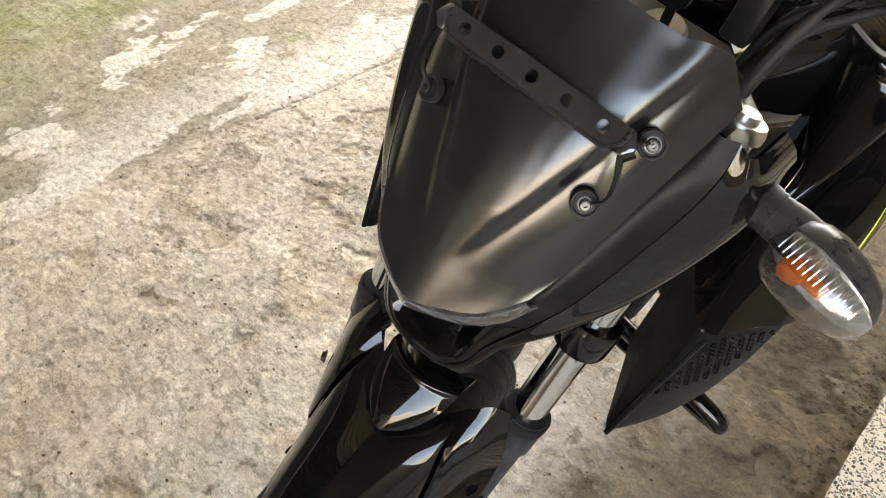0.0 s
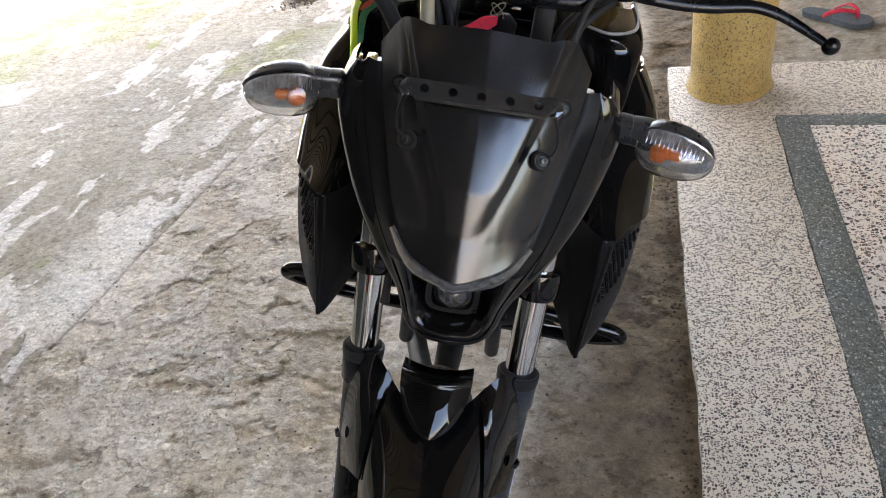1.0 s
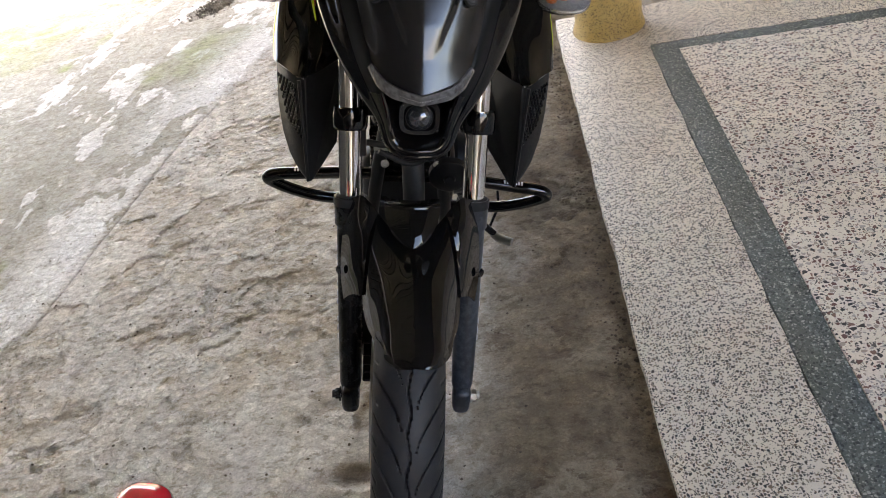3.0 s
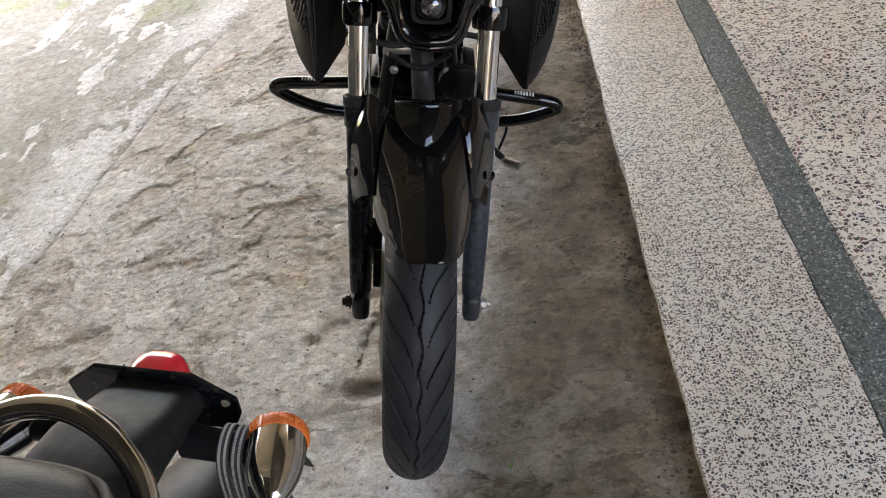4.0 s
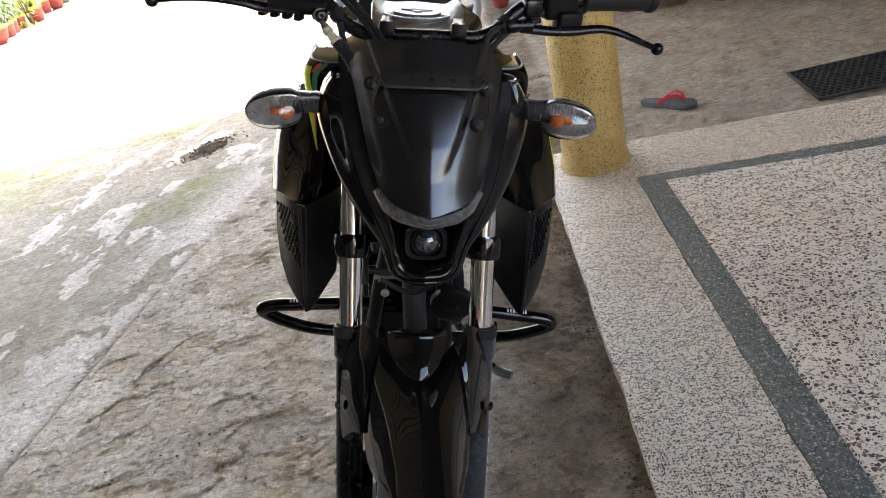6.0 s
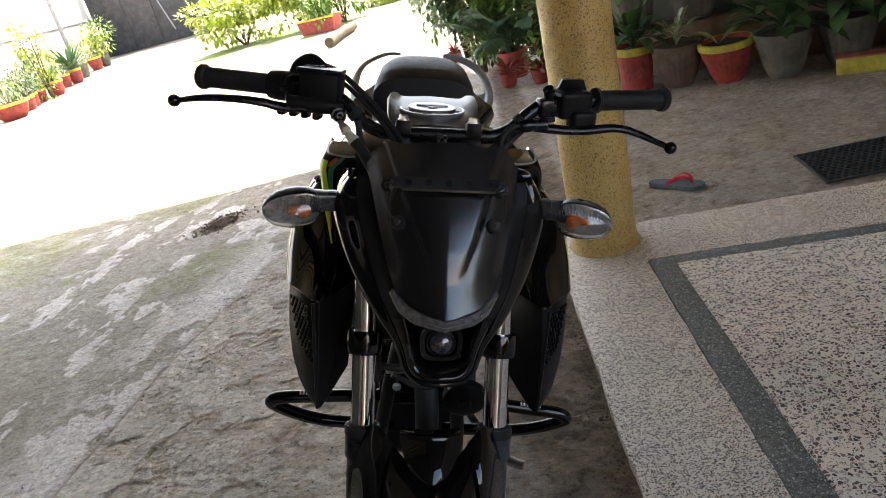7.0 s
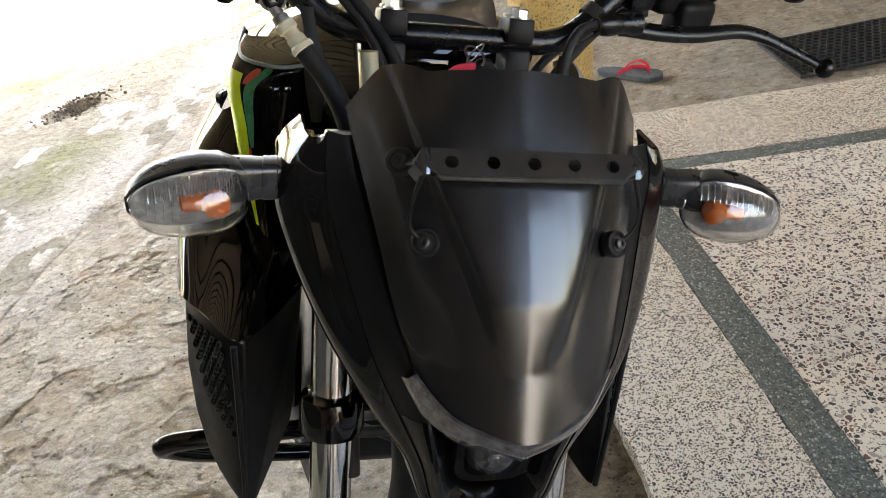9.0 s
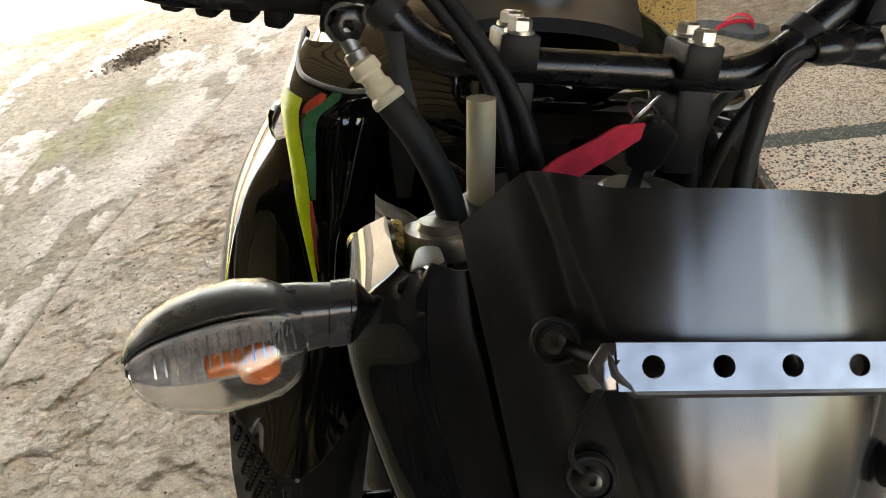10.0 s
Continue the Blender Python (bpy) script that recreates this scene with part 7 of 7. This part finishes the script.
ob = part("planting_step", bm, surface("damp brown render", (0.2, 0.13, 0.085), 0.9, var=0.35, scale=5, fine=0.5, fscale=60, dust=0.4))
ob.matrix_world = LEDGE
tagged(ob, "damp brown rendered step behind the pots", "step", kind="structure")
for i, (x, r) in enumerate(((-0.62, 0.16), (-0.2, 0.17), (0.2, 0.17), (0.62, 0.165))):
    q = LEDGE @ Vector((x, 0.06, 0.34))
    pot(tuple(q), r, 0.3, CEMPOT, "dark mossy cement pot on the brown step", ("rosette", LEAFS[0], 0.3, 40), 18, 0.6, None, 20 + i)
bm = bmesh.new()
box(bm, (0.30, 0.11, 0.10), (0, 0, 0.05), bev=0.008)
kb = part("kerb_brick", bm, YELLOWP)
kb.matrix_world = pose(2.57, 3.49, 0.0, 0, 0, -30)
tagged(kb, "yellow painted edging brick with a red top", "brick")
bm = bmesh.new()
box(bm, (0.302, 0.112, 0.012), (0, 0, 0.1005), bev=0.004)
part("painted_top", bm, BRICKR, kb, "worn red painted top")
# added wall: its dark colour stands in for shade and blocks bright background
bm = bmesh.new()
box(bm, (3.6, 0.2, 2.4), (0, 0, 1.2), bev=0.01)
ob = part("wall_north", bm, surface("shade-dark render", (0.09, 0.085, 0.07), 0.9, var=0.4, scale=2.5, fine=0.5, fscale=40, dust=0.4, dustcol=(0.05, 0.06, 0.03)))
ob.matrix_world = pose(2.75, 4.75, 0, 0, 0, -26)
tagged(ob, "added dark wall standing in for the shade behind the pots", "wall", kind="structure")


def shrub(at, size, count, leaf, label, seed, L=0.09, W=0.04, name="shrub"):
    rnd = random.Random(seed)
    root = thing(name, label, "shrub", pose(*at))
    bm = bmesh.new()
    for i in range(8):
        a = i * 0.8
        tube(bm, [(0.02 * math.cos(a), 0.02 * math.sin(a), -0.03), (0.25 * size[0] * math.cos(a), 0.25 * size[1] * math.sin(a), size[2] * 0.5), (0.55 * size[0] * math.cos(a), 0.55 * size[1] * math.sin(a), size[2] * (0.9 + 0.2 * math.sin(5 * a)))], [0.016, 0.009, 0.003], 6, 4)
    part("stem", bm, BARK, root, "woody stems")
    bm = bmesh.new()
    foliage(bm, rnd, (0, 0, size[2] * 0.62), size[0], size[1], size[2] * 0.62, count, L, W)
    part("crown", bm, leaf, root, "leafy crown")
    return root


# garden corner behind the column
shrub((0.30, 7.4, 0), (0.5, 0.7, 1.9), 3800, LEAFS[1], "tall bright green garden shrub", 31, 0.085, 0.04)
shrub((0.95, 6.6, 0), (0.6, 0.6, 1.7), 3600, LEAFS[0], "tall dark green garden shrub", 32, 0.10, 0.045)
shrub((1.7, 6.4, 0), (0.7, 0.7, 1.9), 3200, LEAFS[0], "tall dark green garden shrub", 33, 0.11, 0.05)
shrub((0.62, 6.1, 0), (0.35, 0.3, 0.8), 1600, LEAFS[1], "low green garden shrub", 34, 0.07, 0.035)
shrub((0.42, 6.35, 0), (0.42, 0.4, 1.5), 2600, LEAFS[0], "dense dark green garden shrub", 36, 0.08, 0.04)
shrub((0.98, 5.9, 0), (0.3, 0.3, 1.3), 1800, LEAFS[1], "leafy green garden shrub", 37, 0.08, 0.045)
shrub((1.02, 5.35, 0), (0.22, 0.2, 0.75), 420, LEAFS[1], "climbing plant with heart-shaped leaves", 35, 0.10, 0.07)
rnd = random.Random(8)
palm = thing("palm", "potted palm with drooping blue-green fronds", "palm", pose(0.70, 5.78, 0))
bm = bmesh.new()
pot_body(bm, 0.13, 0.24, 20, foot=0.7)
part("pot", bm, CLAYRED, palm, "red pot")
for i in range(22):
    a = 2.4 * i
    bm = bmesh.new()
    frond(bm, Vector((0.04 * math.cos(a), 0.04 * math.sin(a), 0.22)), Vector((math.cos(a), math.sin(a), rnd.uniform(1.0, 2.6))), rnd.uniform(0.75, 1.05), rnd.uniform(0.35, 0.6), 0.2, 28)
    part("frond", bm, LEAFS[3], palm)
for at, sd in (((0.60, 5.45, 0), 41), ((0.16, 7.3, 0), 42), ((0.86, 5.28, 0), 43)):
    rt = thing("croton", "red and green striped croton in a clay pot", "potted plant", pose(*at), "crotons")
    bm = bmesh.new()
    pot_body(bm, 0.075, 0.12, 0, foot=0.7)
    part("pot", bm, CLAYRED, rt)
    bm = bmesh.new()
    rosette(bm, random.Random(sd), (0, 0, 0.1), 26, 0.24, 0.035, 1.2, 0.4)
    part("foliage", bm, LEAFS[5], rt)


# ---- far side of the yard, in the sun ----
def yard_wall(a, b, h, name, label, material, ledge=0.0):
    a, b = Vector((*a, 0)), Vector((*b, 0))
    L = (b - a).length
    bm = bmesh.new()
    box(bm, (L, 0.2, h), (L / 2, 0.1, h / 2), bev=0.015)
    ob = part(name, bm, material)
    ob.matrix_world = Matrix.Translation(a) @ Matrix.Rotation(math.atan2(b.y - a.y, b.x - a.x), 4, "Z")
    tagged(ob, label, "wall", kind="structure")
    if ledge:
        bm = bmesh.new()
        box(bm, (L, 0.3, ledge), (L / 2, 0.06, ledge / 2), bev=0.03)
        box(bm, (L, 0.34, 0.05), (L / 2, 0.06, ledge + 0.012), bev=0.012)
        part("ledge", bm, WALLG, ob, "grey cement plinth with a ledge")
    return ob


yard_wall((-9.0, 6.0), (-13.65, 28.3), 4.2, "wall_west", "white painted yard wall on a grey plinth", WALLP, 1.5)
yard_wall((-13.7, 28.6), (-8.5, 28.4), 4.0, "wall_gate", "grey rendered gate wall", WALLG)
yard_wall((-8.4, 29.0), (14.0, 27.0), 2.4, "wall_back", "pale grey block boundary wall", WALLG)
bm = bmesh.new()
box(bm, (4.9, 0.08, 3.7), (0, 0, 1.85), bev=0.01)
gate = part("gate", bm, GATEM)
gate.matrix_world = pose(-11.15, 28.32, 0.02, 0, 0, -2)
tagged(gate, "large dark sheet metal gate", "gate", kind="structure")
for i in range(5):
    bm = bmesh.new()
    box(bm, (0.06, 0.06, 3.7), (-2.3 + 1.15 * i, -0.06, 1.85), bev=0.006)
    part("gate_bar", bm, GATEM, gate)
bm = bmesh.new()
box(bm, (0.05, 0.05, 1.9), (0.4, -0.12, 1.3), (0, -14, 0), 0.006)
part("latch_bar", bm, SILVER, gate, "leaning pale bar")
bm = bmesh.new()
rod(bm, (0, 0, 0), (0, 0, 4.2), 0.06, 16)
lathe(bm, [(0.1, 0), (0.1, 0.03), (0.062, 0.06)], None, 20)
pl = part("pole", bm, DULL)
pl.matrix_world = pose(-11.35, 21.5, 0)
tagged(pl, "dark steel pole before the white wall", "pole")

FAR = [((-9.08, 13.95), 0.36, 0.34, ("bush", LEAFS[1], 0.38, 320), 0.6), ((-9.35, 15.05), 0.16, 0.3, ("bush", LEAFS[0], 0.45, 420), 0.6), ((-9.55, 15.6), 0.14, 0.3, ("bush", LEAFS[0], 0.4, 380), 0.6), ((-9.75, 16.3), 0.14, 0.3, ("bush", LEAFS[2], 0.5, 300), 0.6),
       ((-9.75, 17.05), 0.2, 0.36, ("spear", LEAFS[3], 0.6, 40), 0.65), ((-10.5, 19.0), 0.14, 0.34, ("bush", LEAFS[1], 0.3, 260), 0.6), ((-10.45, 19.5), 0.2, 0.38, ("spear", LEAFS[3], 0.95, 60), 0.65),
       ((-10.9, 20.9), 0.15, 0.4, ("bush", LEAFS[1], 0.4, 300), 0.7), ((-11.6, 23.2), 0.22, 0.4, ("bush", LEAFS[2], 0.6, 420), 0.65), ((-11.6, 23.9), 0.18, 0.5, ("bush", LEAFS[1], 0.7, 520), 0.7)]
for i, (xy, r, h, plant, foot) in enumerate(FAR):
    pot((*xy, 0), r, h, CEMPOT if i in (7, 9) else CLAYRED, ("grey pot" if i in (7, 9) else "red pot") + " of " + {"bush": "leafy green shrub", "spear": "spiky yucca leaves"}[plant[0]] + " along the yard wall", plant, 0, foot, None if i in (7, 9) else YELLOWP, 60 + i, "pots along the wall")
shrub((-9.55, 16.4, 0), (0.35, 0.35, 1.5), 700, LEAFS[2], "thin yellow-green shrub against the wall", 71, 0.14, 0.06)

shrub((-4.9, 17.2, 0), (1.5, 1.0, 0.9), 2600, LEAFS[2], "yellow-green hedge bush on the lawn", 72, 0.15, 0.08)
shrub((-3.3, 16.9, 0), (1.1, 0.8, 1.2), 2200, LEAFS[2], "yellow-green hedge bush on the lawn", 73, 0.15, 0.08)
shrub((-2.3, 16.4, 0), (0.8, 0.8, 1.3), 1800, LEAFS[1], "bright green bush on the lawn", 74, 0.15, 0.07)
shrub((-1.5, 18.8, 0), (1.2, 0.8, 0.6), 1500, LEAFS[2], "low yellow-green hedge on the lawn", 75, 0.13, 0.07)
root = thing("planter_box", "long red planter with a yellow rim on the lawn", "planter", pose(-2.65, 15.2, 0, 0, 0, -28))
bm = bmesh.new()
rings(bm, [[(0.5 * k * x, 0.16 * k * y, z) for x, y in ((-1, -1), (1, -1), (1, 1), (-1, 1))] for k, z in ((0.85, 0), (1.0, 0.3), (0.92, 0.3), (0.9, 0.26))])
part("box", bm, CLAYRED, root)
bm = bmesh.new()
box(bm, (1.04, 0.03, 0.04), (0, -0.165, 0.3), bev=0.008)
box(bm, (1.04, 0.03, 0.04), (0, 0.165, 0.3), bev=0.008)
part("rim", bm, YELLOWP, root, "yellow painted rim")
bm = bmesh.new()
foliage(bm, random.Random(3), (0, 0, 0.5), 0.5, 0.2, 0.35, 500, 0.14, 0.05)
part("foliage", bm, LEAFS[1], root)
bm = bmesh.new()
pts = spline([(0, 0, 0.09), (0.9, 0.04, 0.1), (1.9, 0.0, 0.085)], 8)
rows = []
for i, p in enumerate(pts):
    rows.append([p + Vector((0, (0.085 + 0.02 * noise.noise((j, i * 0.7, 2))) * math.cos(2 * math.pi * j / 18), (0.085 + 0.02 * noise.noise((j, i * 0.7, 2))) * math.sin(2 * math.pi * j / 18))) for j in range(18)])
rings(bm, rows)
lg = part("log", bm, BARK)
lg.matrix_world = pose(-1.97, 11.85, 0, 0, 0, 84)
tagged(lg, "cut log lying on the lawn", "log")
root = thing("water_basin", "pale round basin and tub beside the gate", "basin", pose(-9.3, 27.6, 0))
bm = bmesh.new()
lathe(bm, [(0.3, 0), (0.42, 0.22), (0.45, 0.24), (0.4, 0.22), (0.28, 0.05)], None, 32)
part("basin", bm, SILVER, root, "pale basin")
bm = bmesh.new()
lathe(bm, [(0.22, 0), (0.27, 0.5), (0.29, 0.52), (0.24, 0.5), (0.2, 0.05)], pose(0.1, 0.45, 0), 32)
part("tub", bm, WALLP, root, "pale tub")
